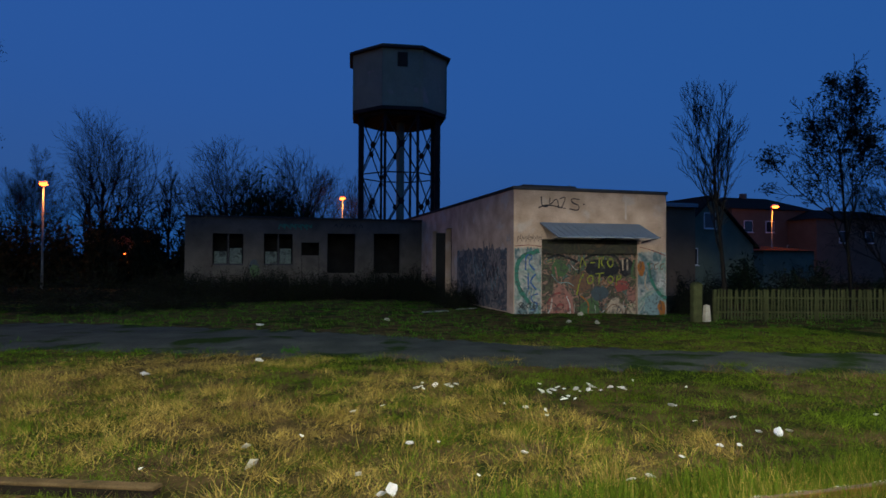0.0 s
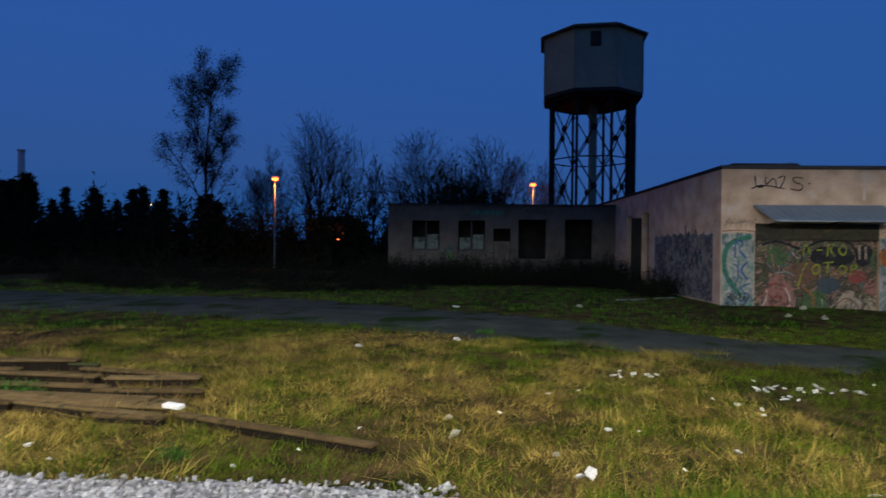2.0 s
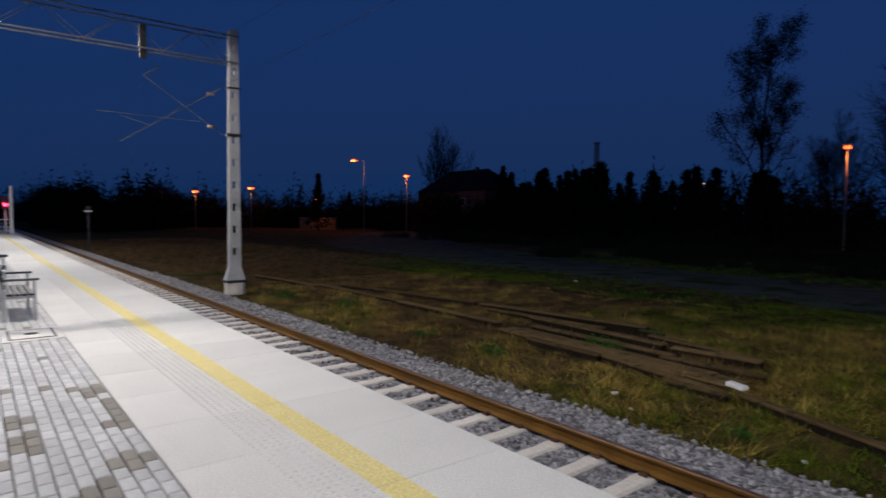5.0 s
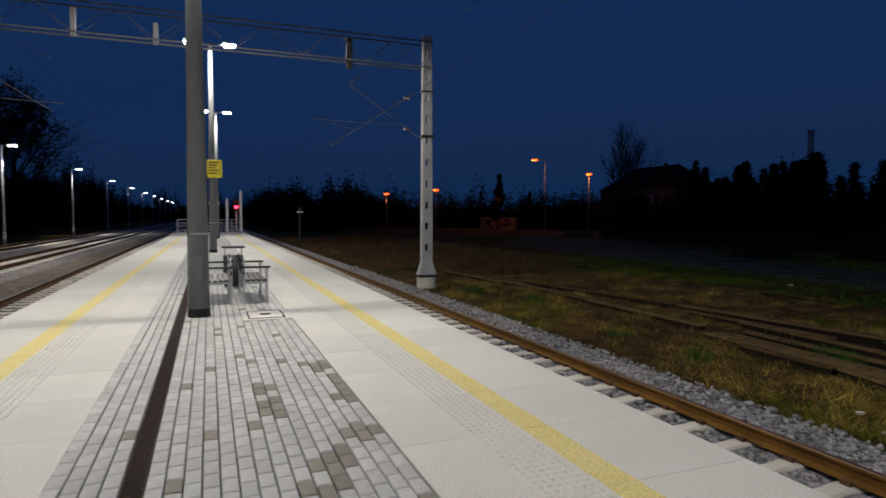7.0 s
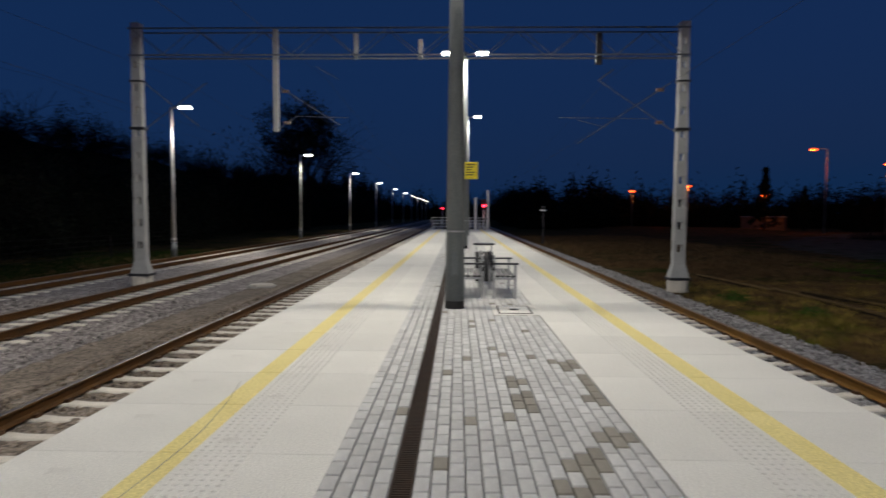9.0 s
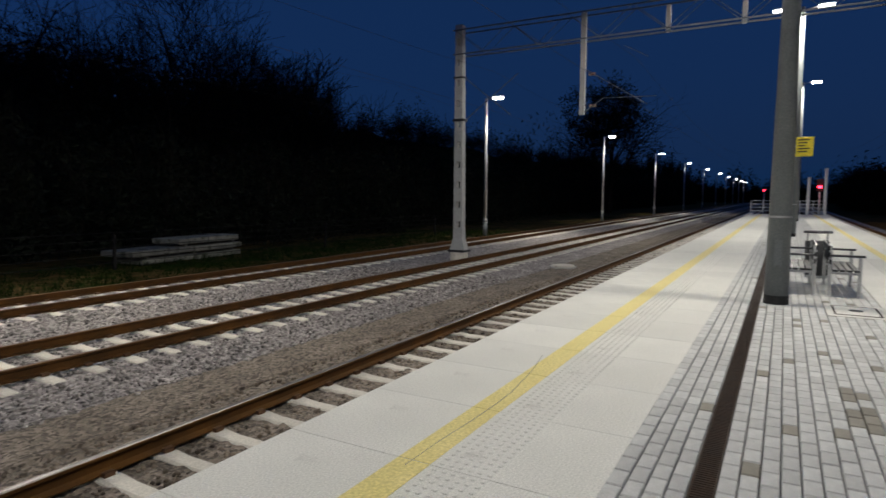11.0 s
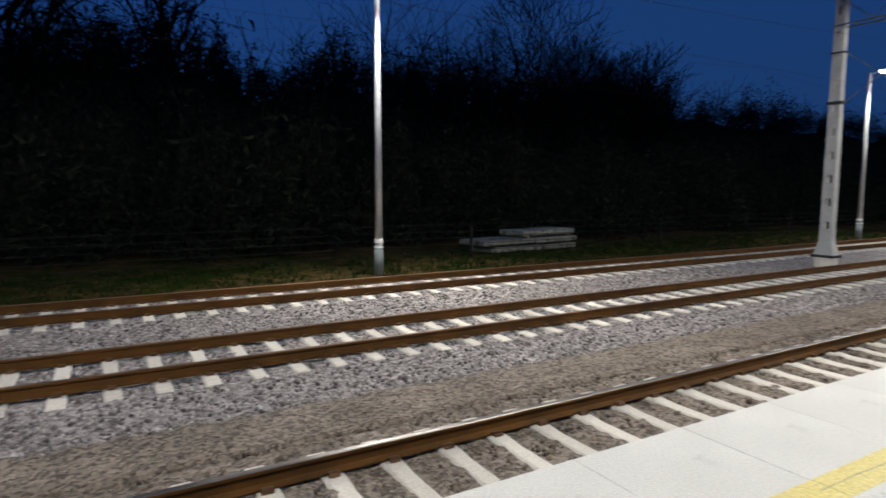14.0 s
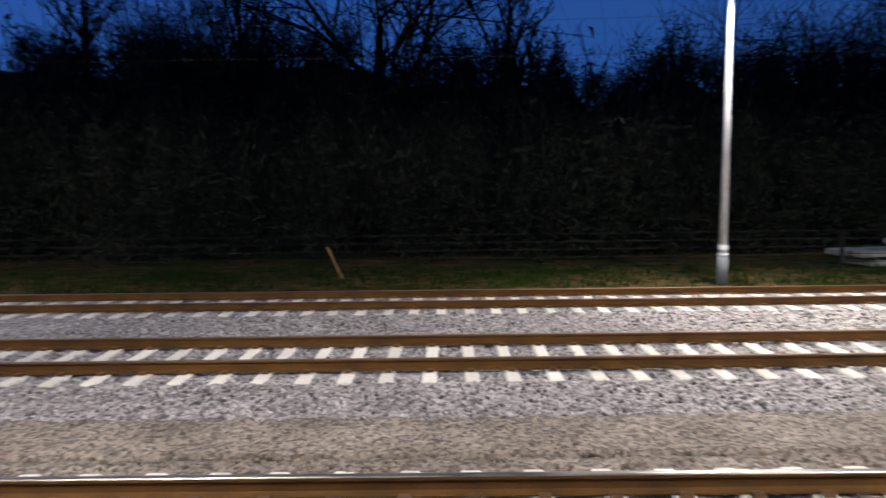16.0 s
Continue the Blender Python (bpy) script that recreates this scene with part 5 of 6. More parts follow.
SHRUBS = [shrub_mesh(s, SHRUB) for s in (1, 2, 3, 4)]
THICKETS = [shrub_mesh(s, THICKET_LIT, lumps=34, count=3000) for s in (1, 2, 3, 4)]
GREENS = [shrub_mesh(s, LEAF, size=0.13) for s in (5, 6)]
DENSE = [shrub_mesh(s, SHRUB, size=0.115) for s in (11, 12, 13, 14)]


def shrub(meshes, x, y, wide, tall, label, turn=0.0, group="shrubs", name="shrub", up=0.0):
    t = thing(name, label, "shrub", group=group)
    t.matrix_basis = Matrix.LocRotScale((x, y, ground_z(x, y) - 0.1 + up), Euler((0, 0, turn)), (wide, wide, tall))
    part("woody_base", meshes[0], BARK, t)
    part("foliage", meshes[1], SHRUB, t)
    return t


FAR_WOODS = {}


def far_shrub(meshes, x, y, wide, tall, label, turn=0.0):
    """A distant bush, gathered with its neighbours into one wood."""
    m = Matrix.LocRotScale((x, y, ground_z(x, y) - 0.1), Euler((0, 0, turn)), (wide, wide, tall))
    FAR_WOODS.setdefault(label, []).append((meshes[1], m))


def close_line():
    """Woods across the far end of the line."""
    for k in range(18):
        far_shrub(DENSE[k % 4], -318 - 3 * (k % 3), -62 + k * 5.2, 6.5, 14.0 + 4.0 * math.sin(k * 1.7), "dark leafless trees closing the far end of the line", k * 1.1)


def join_far_woods():
    for label, bushes in FAR_WOODS.items():
        v = []
        for me, m in bushes:
            co = np.empty(len(me.vertices) * 3, dtype=np.float32)
            me.vertices.foreach_get("co", co)
            a = np.array(m)
            v.append(co.reshape(-1, 3) @ a[:3, :3].T + a[:3, 3])
        v = np.concatenate(v)
        tagged(new("far_wood", quads("far_wood", v, np.arange(len(v)).reshape(-1, 3), bushes[0][0].materials[0])), label, "wood", kind="stuff")


rng = random.Random(5)
# dark thicket along the far side of the tracks; the added bank shuts out the sky behind it
x = 34.0
while x > -240:
    near = x > -60
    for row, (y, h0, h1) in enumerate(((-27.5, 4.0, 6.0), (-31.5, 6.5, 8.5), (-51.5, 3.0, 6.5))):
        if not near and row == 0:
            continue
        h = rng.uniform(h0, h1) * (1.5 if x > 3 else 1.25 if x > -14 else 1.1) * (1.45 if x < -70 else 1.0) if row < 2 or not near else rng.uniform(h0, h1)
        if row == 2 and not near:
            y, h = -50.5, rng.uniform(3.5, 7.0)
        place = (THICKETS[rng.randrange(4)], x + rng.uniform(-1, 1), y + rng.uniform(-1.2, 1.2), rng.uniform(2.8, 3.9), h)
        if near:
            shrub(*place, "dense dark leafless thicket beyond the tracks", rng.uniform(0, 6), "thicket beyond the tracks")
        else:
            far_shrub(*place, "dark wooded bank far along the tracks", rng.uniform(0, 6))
    x -= rng.uniform(3.6, 4.6) if near else rng.uniform(5.2, 7.0)
for kind, x, y, h, turn, wide in ((2, 4.8, -33, 17.5, 0.4, 1.25), (0, 13.0, -37, 20.5, 1.4, 1.1), (1, 18.0, -38, 19.0, 2.1, 0.9), (0, 23.0, -37, 20.0, 2.4, 1.1), (0, -2.0, -39, 19.5, 2.7, 1.1), (2, -12.5, -36, 14.0, 0.9, 1.0), (2, -18.0, -37, 16.0, 2.0, 1.2), (2, -23.5, -36, 14.5, 4.0, 1.2), (1, -29.5, -37, 17.0, 5.0, 1.2), (3, -34.5, -36, 15.5, 1.0, 1.3),
                                  (1, -39, -38, 14.0, 2.8, 1.2), (0, -45, -40, 13.0, 0.2, 1.2), (3, 26, -36, 14, 0.6, 1.2)):
    bare_tree(kind, x, y, h * (1.12 if x < -8 else 0.95), "old bare tree rising out of the thicket", turn, wide, "trees in the thicket", 0.6)
bare_tree(2, 5.8, -41, 27.0, "huge old bare tree with a thick forked trunk", 1.9, 1.1, "trees in the thicket", 0.6)
bare_tree(2, -95.5, -24.5, 23.0, "large broad bare tree standing close to the line", 0.8, 1.0, "trees in the thicket")
leafy_tree(-97, -25.5, 22.5, 41, "large dark tree with a broad leafy crown beside the line", 7000, 0.34, 0.33, 0.62, 0.02)

# field side hedges, thickets and conifers
for k in range(13):
    shrub(GREENS[k % 2], -4.5 + k * 0.75, 60 + rng.uniform(-1.5, 1.5), 2.2, rng.uniform(8.5, 10.6) - 2.2 * abs(k - 5) / 8, "tall black evergreen bush behind the low wing", rng.uniform(0, 6), "evergreens behind the wing")
for k in range(46):
    x = -7.0 + k * 0.42 + rng.uniform(-0.4, 0.4)
    shrub(SHRUBS[k % 4], x, rng.uniform(42, 47.6), rng.uniform(1.0, 1.7), rng.uniform(1.5, 2.7), "dark bare weeds in front of the ruined wing", rng.uniform(0, 6), "weeds along the ruin")
for k in range(16):
    shrub(SHRUBS[k % 4], 11.9 - rng.uniform(0.2, 2.8), 32.5 + k * 0.8, rng.uniform(0.7, 1.2), rng.uniform(0.9, 2.2), "dark bare weeds along the side wall", rng.uniform(0, 6), "weeds along the ruin")
for k in range(58):
    x = -5.5 - k * 1.9
    y = 62 + 0.22 * k + rng.uniform(-3, 3)
    far_shrub(DENSE[k % 4], x, y, rng.uniform(2.2, 3.2), rng.uniform(6.6, 9.2), "dark scrub at the far edge of the field", rng.uniform(0, 6))
for k in range(34):
    shrub(SHRUBS[k % 4], -1.0 - k * 0.95 + rng.uniform(-1, 1), rng.uniform(33.5, 43), rng.uniform(1.2, 2.0), rng.uniform(0.6, 1.3), "low dark brambles in the rough field", rng.uniform(0, 6), "brambles in the field")
for k in range(30):
    x = -8 - k * 2.2
    shrub(SHRUBS[k % 4], x, 44 + 0.25 * k + rng.uniform(-4, 4), rng.uniform(1.8, 2.6), rng.uniform(1.2, 2.2), "low dark brambles in the rough field", rng.uniform(0, 6), "brambles in the field")
for k in range(30):
    x = -125 - k * 6
    far_shrub(DENSE[k % 4], x, 26 + k * 2.2 + rng.uniform(-4, 4), rng.uniform(5, 7.5), rng.uniform(7, 13), "dark rounded woodland beside the far line", rng.uniform(0, 6))
for k in range(30):
    x = -112 - k * 6.5
    far_shrub(DENSE[k % 4], x, 15 + k * 0.35 + rng.uniform(-1.5, 3), rng.uniform(4, 6), rng.uniform(7.5, 10.0) + 0.22 * k, "dark leafless trees closing the far end of the line", rng.uniform(0, 6))


def conifer_mesh(seed):
    rnd = random.Random(seed)
    pts = []
    for _ in range(160):
        z = rnd.uniform(0.06, 1.0)
        a, r = rnd.uniform(0, 6.28), (1.0 - z) * 0.24 * rnd.uniform(0.3, 1.15)
        pts.append((r * math.cos(a), r * math.sin(a), z))
    return Geo().tube((0, 0, -0.05), (0, 0, 0.98), 0.02, 0.004, 6, False).mesh("trunk", BARK), clumps(pts, 2800, 0.030, seed, LEAF, "crown", 0.016)


CONIFERS = [conifer_mesh(s) for s in (1, 2, 3)]


def conifer(x, y, h, wide=1.0, label="dark pointed conifer at the field's edge", group="conifers"):
    t = thing("conifer", label, "tree", group=group)
    t.matrix_basis = Matrix.LocRotScale((x, y, ground_z(x, y) - 0.1), Euler((0, 0, x)), (h * wide, h * wide, h))
    m = CONIFERS[int(abs(x)) % 3]
    part("trunk", m[0], BARK, t)
    part("crown", m[1], LEAF, t)


for k in range(40):
    x = -113 + k * 1.75
    conifer(x + rng.uniform(-0.8, 0.8), 108 + rng.uniform(-3, 3), rng.uniform(9.5, 14.8) - (2.0 if k > 20 else 0), rng.uniform(1.0, 1.7))
for x, y, h in ((-111.5, 56.0, 11.5), (-112, 63.5, 8.0), (-101, 98, 15.0), (-99, 96, 12.0)):
    conifer(x, y, h, 1.0, "pointed spruce beside far houses", "spruces by the houses")


# ---------------------------------------------------------------- houses
def gable_house(x0, x1, y0, y1, z0, eave, ridge, along, wall_mat, label, windows=(), chimneys=(), group="houses beyond the field"):
    t = thing("house", label, "house", group=group)
    if along == "y":  # ridge runs along y, gable faces the tracks
        xm = (x0 + x1) / 2
        part("wall", Geo().add([(x0, y0, z0), (x1, y0, z0), (x1, y0, eave), (xm, y0, ridge), (x0, y0, eave), (x0, y1, z0), (x1, y1, z0), (x1, y1, eave), (xm, y1, ridge), (x0, y1, eave)],
                               [(0, 1, 2, 3, 4), (9, 8, 7, 6, 5), (1, 6, 7, 2), (0, 4, 9, 5), (0, 5, 6, 1)]), wall_mat, t)
        for s in (-1, 1):
            xe = x0 - 0.4 if s < 0 else x1 + 0.4
            ze = eave - 0.4 * (ridge - eave) / (xm - x0)
            part("roof", Geo().add([(xm, y0 - 0.4, ridge + 0.05), (xe, y0 - 0.4, ze + 0.05), (xe, y1 + 0.4, ze + 0.05), (xm, y1 + 0.4, ridge + 0.05), (xm, y0 - 0.4, ridge + 0.25), (xe, y0 - 0.4, ze + 0.25), (xe, y1 + 0.4, ze + 0.25), (xm, y1 + 0.4, ridge + 0.25)],
                                   [(0, 1, 2, 3), (7, 6, 5, 4), (0, 4, 5, 1), (2, 6, 7, 3), (1, 5, 6, 2), (0, 3, 7, 4)]), ROOF, t, "dark tiled roof slope")
    else:
        ym, e = (y0 + y1) / 2, 0.5
        part("wall", Geo().box(x0, x1, y0, y1, z0, eave), wall_mat, t)
        inset = (x1 - x0) * 0.22
        part("roof", Geo().add([(x0 - e, y0 - e, eave), (x1 + e, y0 - e, eave), (x1 + e, y1 + e, eave), (x0 - e, y1 + e, eave), (x0 + inset, ym, ridge), (x1 - inset, ym, ridge)],
                               [(0, 1, 5, 4), (1, 2, 5), (2, 3, 4, 5), (3, 0, 4), (3, 2, 1, 0)]), ROOF, t, "dark hipped roof")
    for a, z, w, h in windows:
        win = part("window", Geo().box(a - w / 2 - 0.08, a + w / 2 + 0.08, y0 - 0.06, y0 - 0.002, z - 0.08, z + h + 0.08), WHITE, t, "pale window frame")
        part("pane", Geo().box(a - w / 2, a + w / 2, y0 - 0.075, y0 - 0.061, z, z + h), PANE, win)
        part("sill", Geo().box(a - w / 2 - 0.15, a + w / 2 + 0.15, y0 - 0.2, y0 - 0.061, z - 0.16, z - 0.09), WHITE, win)
    for a, b, z, h in chimneys:
        part("chimney", Geo().box(a - 0.4, a + 0.4, b - 0.4, b + 0.4, z, z + h), HOUSE_WALL_B, t)
    return t


gable_house(37.2, 47.1, 50, 62, -1.6, 3.3, 8.0, "y", HOUSE_WALL, "small pale gabled house with a dark steep roof", ((41.9, 5.0, 1.2, 1.4), (39.9, 1.4, 1.0, 1.5)), ((38.6, 56, 4.5, 4.0),))
part("garage_roof", Geo().cbox(33.5, 38.2, 47, 52, 6.6, 7.0, 0.05), TIN, gable_house(33.7, 38.0, 47.2, 51.8, -1.6, 6.6, 6.7, "x", HOUSE_WALL_B, "narrow outbuilding under a pale flat roof"), "pale flat roof")
gable_house(66.5, 82, 75, 87, -1.6, 9.6, 12.0, "x", HOUSE_WALL_B, "two-storey brown rendered house with a hipped roof", ((69.5, 6.2, 1.4, 1.6), (73.5, 6.2, 1.4, 1.6), (78, 6.2, 1.4, 1.6), (70, 2.6, 1.4, 1.6), (77.5, 2.6, 1.4, 1.6)), ((74, 81, 11.5, 1.2),))
gable_house(77, 96, 70, 80, -1.6, 8.0, 9.8, "x", HOUSE_WALL_B, "long two-storey house behind garden trees", ((82, 4.6, 1.4, 1.6), (87, 4.6, 1.4, 1.6), (91, 4.6, 1.4, 1.6)), ((85, 75, 9.3, 1.0),))
gable_house(56, 63.5, 58, 66, -1.6, 3.0, 3.6, "x", HOUSE_WALL, "low flat garage between the houses")
gable_house(-136, -108, 99, 112, -1.6, 8.6, 14.6, "x", HOUSE_WALL_B, "dark house with a broad hipped roof beyond the field", ((-117, 5.0, 2.4, 1.8), (-126, 5.0, 1.8, 1.8)), ((-118, 105, 13.5, 1.6),))
# added wall catches the lamp's orange in place of a lit ground patch
yard = thing("glow_wall", "low far wall added to show a patch of orange-lit ground", "wall", pose(-120, 60, -1.6))
part("wall", Geo().cbox(-9, 8, 0, 0.4, 0, 3.0, 0.05), HOUSE_WALL_B, yard)
part("coping", Geo().cbox(-9.1, 8.1, -0.1, 0.5, 3.0, 3.15, 0.03), EDGE, yard)
for k in range(26):
    far_shrub(DENSE[k % 4], -158 + k * 1.3 + rng.uniform(-2, 2), 36 + k * 2.6, rng.uniform(4, 5.5), rng.uniform(8, 12), "dark hedge trees beyond the far field", rng.uniform(0, 6))
close_line()
join_far_woods()

chim = thing("chimney_stack", "slender far chimney rising above the conifers", "chimney", pose(-91.3, 120, -1.2))
part("shaft", Geo().tube((0, 0, 0), (0, 0, 21.5), 0.9, 0.6, 12), EDGE, chim, smooth=True)
part("rim", Geo().tube((0, 0, 21.2), (0, 0, 21.6), 0.75, 0.75, 12), EDGE, chim)


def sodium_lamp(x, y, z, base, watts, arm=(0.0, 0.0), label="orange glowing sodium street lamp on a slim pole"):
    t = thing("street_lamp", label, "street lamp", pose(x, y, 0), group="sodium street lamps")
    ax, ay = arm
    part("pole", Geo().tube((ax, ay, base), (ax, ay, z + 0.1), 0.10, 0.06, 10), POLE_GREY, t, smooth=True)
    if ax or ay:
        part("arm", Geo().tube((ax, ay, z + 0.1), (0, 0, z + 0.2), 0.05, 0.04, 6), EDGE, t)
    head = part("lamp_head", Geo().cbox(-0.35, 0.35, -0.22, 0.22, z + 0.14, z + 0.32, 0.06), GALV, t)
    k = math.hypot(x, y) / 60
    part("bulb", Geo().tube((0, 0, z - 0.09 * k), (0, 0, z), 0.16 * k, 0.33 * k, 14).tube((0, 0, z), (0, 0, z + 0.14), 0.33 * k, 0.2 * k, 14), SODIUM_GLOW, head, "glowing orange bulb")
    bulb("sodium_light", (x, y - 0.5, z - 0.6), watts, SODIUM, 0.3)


sodium_lamp(-18.8, 60, 8.1, -1.2, 200)
sodium_lamp(8.7, 75, 9.2, -1.2, 160)
sodium_lamp(59.7, 60, 8.4, -1.5, 330, (-0.5, 0))
sodium_lamp(-90, 52, 11.4, -1.2, 900, (0.0, 2.0))
sodium_lamp(-90, 63, 9.3, -1.2, 420)
sodium_lamp(-117, 58.6, 5.6, -1.3, 480)
sodium_lamp(-140, 40, 7.2, -1.2, 300)
sodium_lamp(-140, 52.8, 8.4, -1.2, 500)
# shed and low lamp added to give the orange glow behind the scrub
gable_house(-22.5, -15.0, 86, 93, -1.3, 4.6, 5.8, "x", HOUSE_WALL_B, "shed added behind the scrub to catch an orange glow")
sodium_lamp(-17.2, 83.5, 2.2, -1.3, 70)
for x, z in ((-88.9, 14.8), (-107.5, 14.6)):
    t = thing("far_lamp", "tiny far light among the trees", "street lamp", pose(x, 200, -1.2), group="far lights")
    part("pole", Geo().tube((0, 0, 0), (0, 0, z + 1), 0.15, 0.1, 6), EDGE, t)
    part("bulb", Geo().cbox(-0.8, 0.8, -0.2, 0.2, z + 0.9, z + 1.4, 0.1), WARM_GLOW, t, "small warm light")

# ---------------------------------------------------------------- garden fence
fence = thing("picket_fence", "weathered greenish wooden picket fence on concrete posts", "fence")
FA, FB = Vector((20.6, 23.9)), Vector((32.0, 20.6))
fd = (FB - FA).normalized()
flen = (FB - FA).length
ang = math.degrees(math.atan2(fd.y, fd.x))
PICKET = Geo().add([(-0.04, -0.012, 0), (0.04, -0.012, 0), (0.04, -0.012, 1.36), (0, -0.012, 1.42), (-0.04, -0.012, 1.36), (-0.04, 0.012, 0), (0.04, 0.012, 0), (0.04, 0.012, 1.36), (0, 0.012, 1.42), (-0.04, 0.012, 1.36)],
                   [(0, 1, 2, 3, 4), (9, 8, 7, 6, 5), (0, 5, 6, 1), (1, 6, 7, 2), (2, 7, 8, 3), (3, 8, 9, 4), (4, 9, 5, 0)]).mesh("picket", WOOD_GREY)
n = int(flen / 0.155)
for i in range(n):
    p = FA + fd * (0.12 + i * 0.155)
    part("picket", PICKET, WOOD_GREY, fence, at=pose(p.x, p.y, ground_z(p.x, p.y) + 0.12 + 0.02 * math.sin(i * 2.3), rng.uniform(-1, 1), rng.uniform(-2, 2), ang))
for i in range(6):
    p = FA + fd * (i * flen / 5)
    part("post", Geo().cbox(-0.08, 0.08, 0.03, 0.19, -0.3, 1.5, 0.015), WOOD_GREY, fence, at=pose(p.x, p.y, ground_z(p.x, p.y), 0, 0, ang))
for z in (0.42, 1.08):
    a, b = FA, FB
    part("rail", Geo().box(0, flen, 0.014, 0.06, z, z + 0.08), WOOD_GREY, fence, at=pose(a.x, a.y, -1.12, 0, 0, ang))
gp = thing("gate_post", "stout weathered gate post with a rounded top", "post", pose(19.7, 24.1, -1.25))
part("shaft", Geo().cbox(-0.24, 0.24, -0.2, 0.2, 0, 1.95, 0.08), WOOD_GREY, gp)
part("cap", Geo().tube((0, 0, 1.93), (0, 0, 2.0), 0.2, 0.1, 10), WOOD_GREY, gp)
sack = thing("sack", "pale crumpled sack beside the gate post", "sack", pose(20.2, 24.0, -1.15))
part("body", blob(0, 0.45, 0.2, 0.4, "y", 0, 3.0).prism([(-0.16, -0.1), (0.16, -0.1), (0.18, 0.12), (-0.18, 0.12)], 0, 0.8, [(-0.1, -0.06), (0.12, -0.05), (0.1, 0.08), (-0.12, 0.08)]), RUBBLE, sack)
for k in range(26):
    shrub(SHRUBS[k % 4] if k % 3 else GREENS[k % 2], 30 + k * 1.3 + rng.uniform(-1, 1), 27 + rng.uniform(0, 14) , rng.uniform(1.2, 2.2), rng.uniform(1.8, 4.0), "dark garden shrub behind the fence", rng.uniform(0, 6), "garden shrubs")
for k in range(12):
    shrub(SHRUBS[k % 4], 22.5 + k * 1.2, 26.5 + rng.uniform(0, 4) + k * 1.2, rng.uniform(0.9, 1.5), rng.uniform(1.2, 2.0), "dark garden shrub behind the fence", rng.uniform(0, 6), "garden shrubs")


# ---------------------------------------------------------------- loose things in the field
TIMBERS = []


def timber(x0, y0, x1, y1, w, h, label, mat=OLD_TIMBER, lift=0.0, group="old timbers in the grass"):
    a, b = Vector((x0, y0)), Vector((x1, y1))
    d = b - a
    TIMBERS.append((a, d, w))
    z = (ground_z(x0, y0) + ground_z(x1, y1)) / 2
    h *= 0.55
    t = thing("timber", label, "timber", pose(x0, y0, z + lift, 0, 0, math.degrees(math.atan2(d.y, d.x))), group=group)
    tilt = Matrix.Rotation(radians(rng.uniform(-5, 5)), 4, "X")
    beam = part("beam", Geo().cbox(0, d.length, -w * 0.5, w * 0.5, h + 0.04, h + 0.085, 0.012, tilt), mat, t)
    if w < 0.5:
        # near-black body below the brown top board
        part("tarred_side", Geo().cbox(0.02, d.length - 0.02, -w * 0.46, w * 0.46, -0.16, h + 0.041, 0.01, tilt), TIMBER_BLACK, beam, "black side under the board")
    else:
        n = int(w / 0.19)
        for i in range(n):
            part("board", Geo().cbox(rng.uniform(0, 0.5), d.length - rng.uniform(0, 0.7), -w / 2 + i * w / n + 0.012, -w / 2 + (i + 1) * w / n - 0.012, h + 0.088, h + 0.112 + 0.012 * (i % 2), 0.005, tilt), mat, beam)


for x0, y0, x1, y1, w, h in ((-20.8, 10.75, -15.2, 10.7, 0.20, 0.10), (-15.1, 10.65, -10.4, 10.55, 0.22, 0.12), (-19.8, 11.15, -13.2, 12.2, 0.18, 0.10), (-13.0, 12.3, -7.65, 12.85, 0.24, 0.16), (-12.4, 11.95, -8.4, 12.15, 0.16, 0.08), (-10.6, 11.9, -6.4, 11.55, 0.20, 0.14),
                             (-7.3, 12.4, -4.55, 11.9, 0.18, 0.14), (-6.2, 11.5, -4.45, 11.65, 0.20, 0.16), (-9.6, 10.95, -5.7, 10.75, 0.18, 0.12), (-5.9, 10.6, -3.95, 10.68, 0.16, 0.10), (-8.6, 9.72, -6.6, 9.62, 0.20, 0.12), (-6.5, 9.6, -3.9, 9.0, 0.20, 0.12), (-4.9, 9.0, -3.75, 8.92, 0.16, 0.07),
                             (-3.7, 9.18, -0.5, 7.97, 0.20, 0.07), (-26.0, 10.2, -20.5, 10.6, 0.18, 0.06)):
    timber(x0, y0, x1, y1, w, h, "old half-buried timber lying in dry grass")
timber(-9.9, 10.3, -4.05, 9.85, 0.52, 0.0, "flat decayed boarding lying in the grass")
timber(-7.8, 12.75, -7.1, 12.7, 0.12, 0.16, "pale short board end lying on timbers", WOOD_GREY)


def lump_mesh(seed, mat, flat=0.5):
    bm = bmesh.new()
    bmesh.ops.create_icosphere(bm, subdivisions=1, radius=1.0)
    for v in bm.verts:
        k = 1 + 1.3 * noise.noise(v.co * 2.9 + Vector((seed * 3.1, 0, 0)))
        v.co = Vector((v.co.x * k, v.co.y * k * 0.75, v.co.z * k * flat))
    me = bpy.data.meshes.new("lump")
    bm.to_mesh(me)
    bm.free()
    me.materials.append(mat)
    return me


LUMPS = [lump_mesh(s, LITTER, f) for s, f in ((1, 0.3), (2, 0.5), (3, 0.25), (4, 0.4))]
ROCKS = [lump_mesh(s, RUBBLE, f) for s, f in ((5, 0.6), (6, 0.5))]


def litter(x, y, size, name="litter", label="crumpled white litter lying in the grass", meshes=LUMPS, category="litter", group="litter in the field", turn=None):
    t = new(name, meshes[rng.randrange(len(meshes))])
    z = ground_z(x, y)
    t.matrix_basis = Matrix.LocRotScale((x, y, z + size * 0.25 + 0.03), Euler((rng.uniform(-0.4, 0.4), rng.uniform(-0.4, 0.4), rng.uniform(0, 6) if turn is None else turn)), (size, size, size))
    return tagged(t, label, category, group)


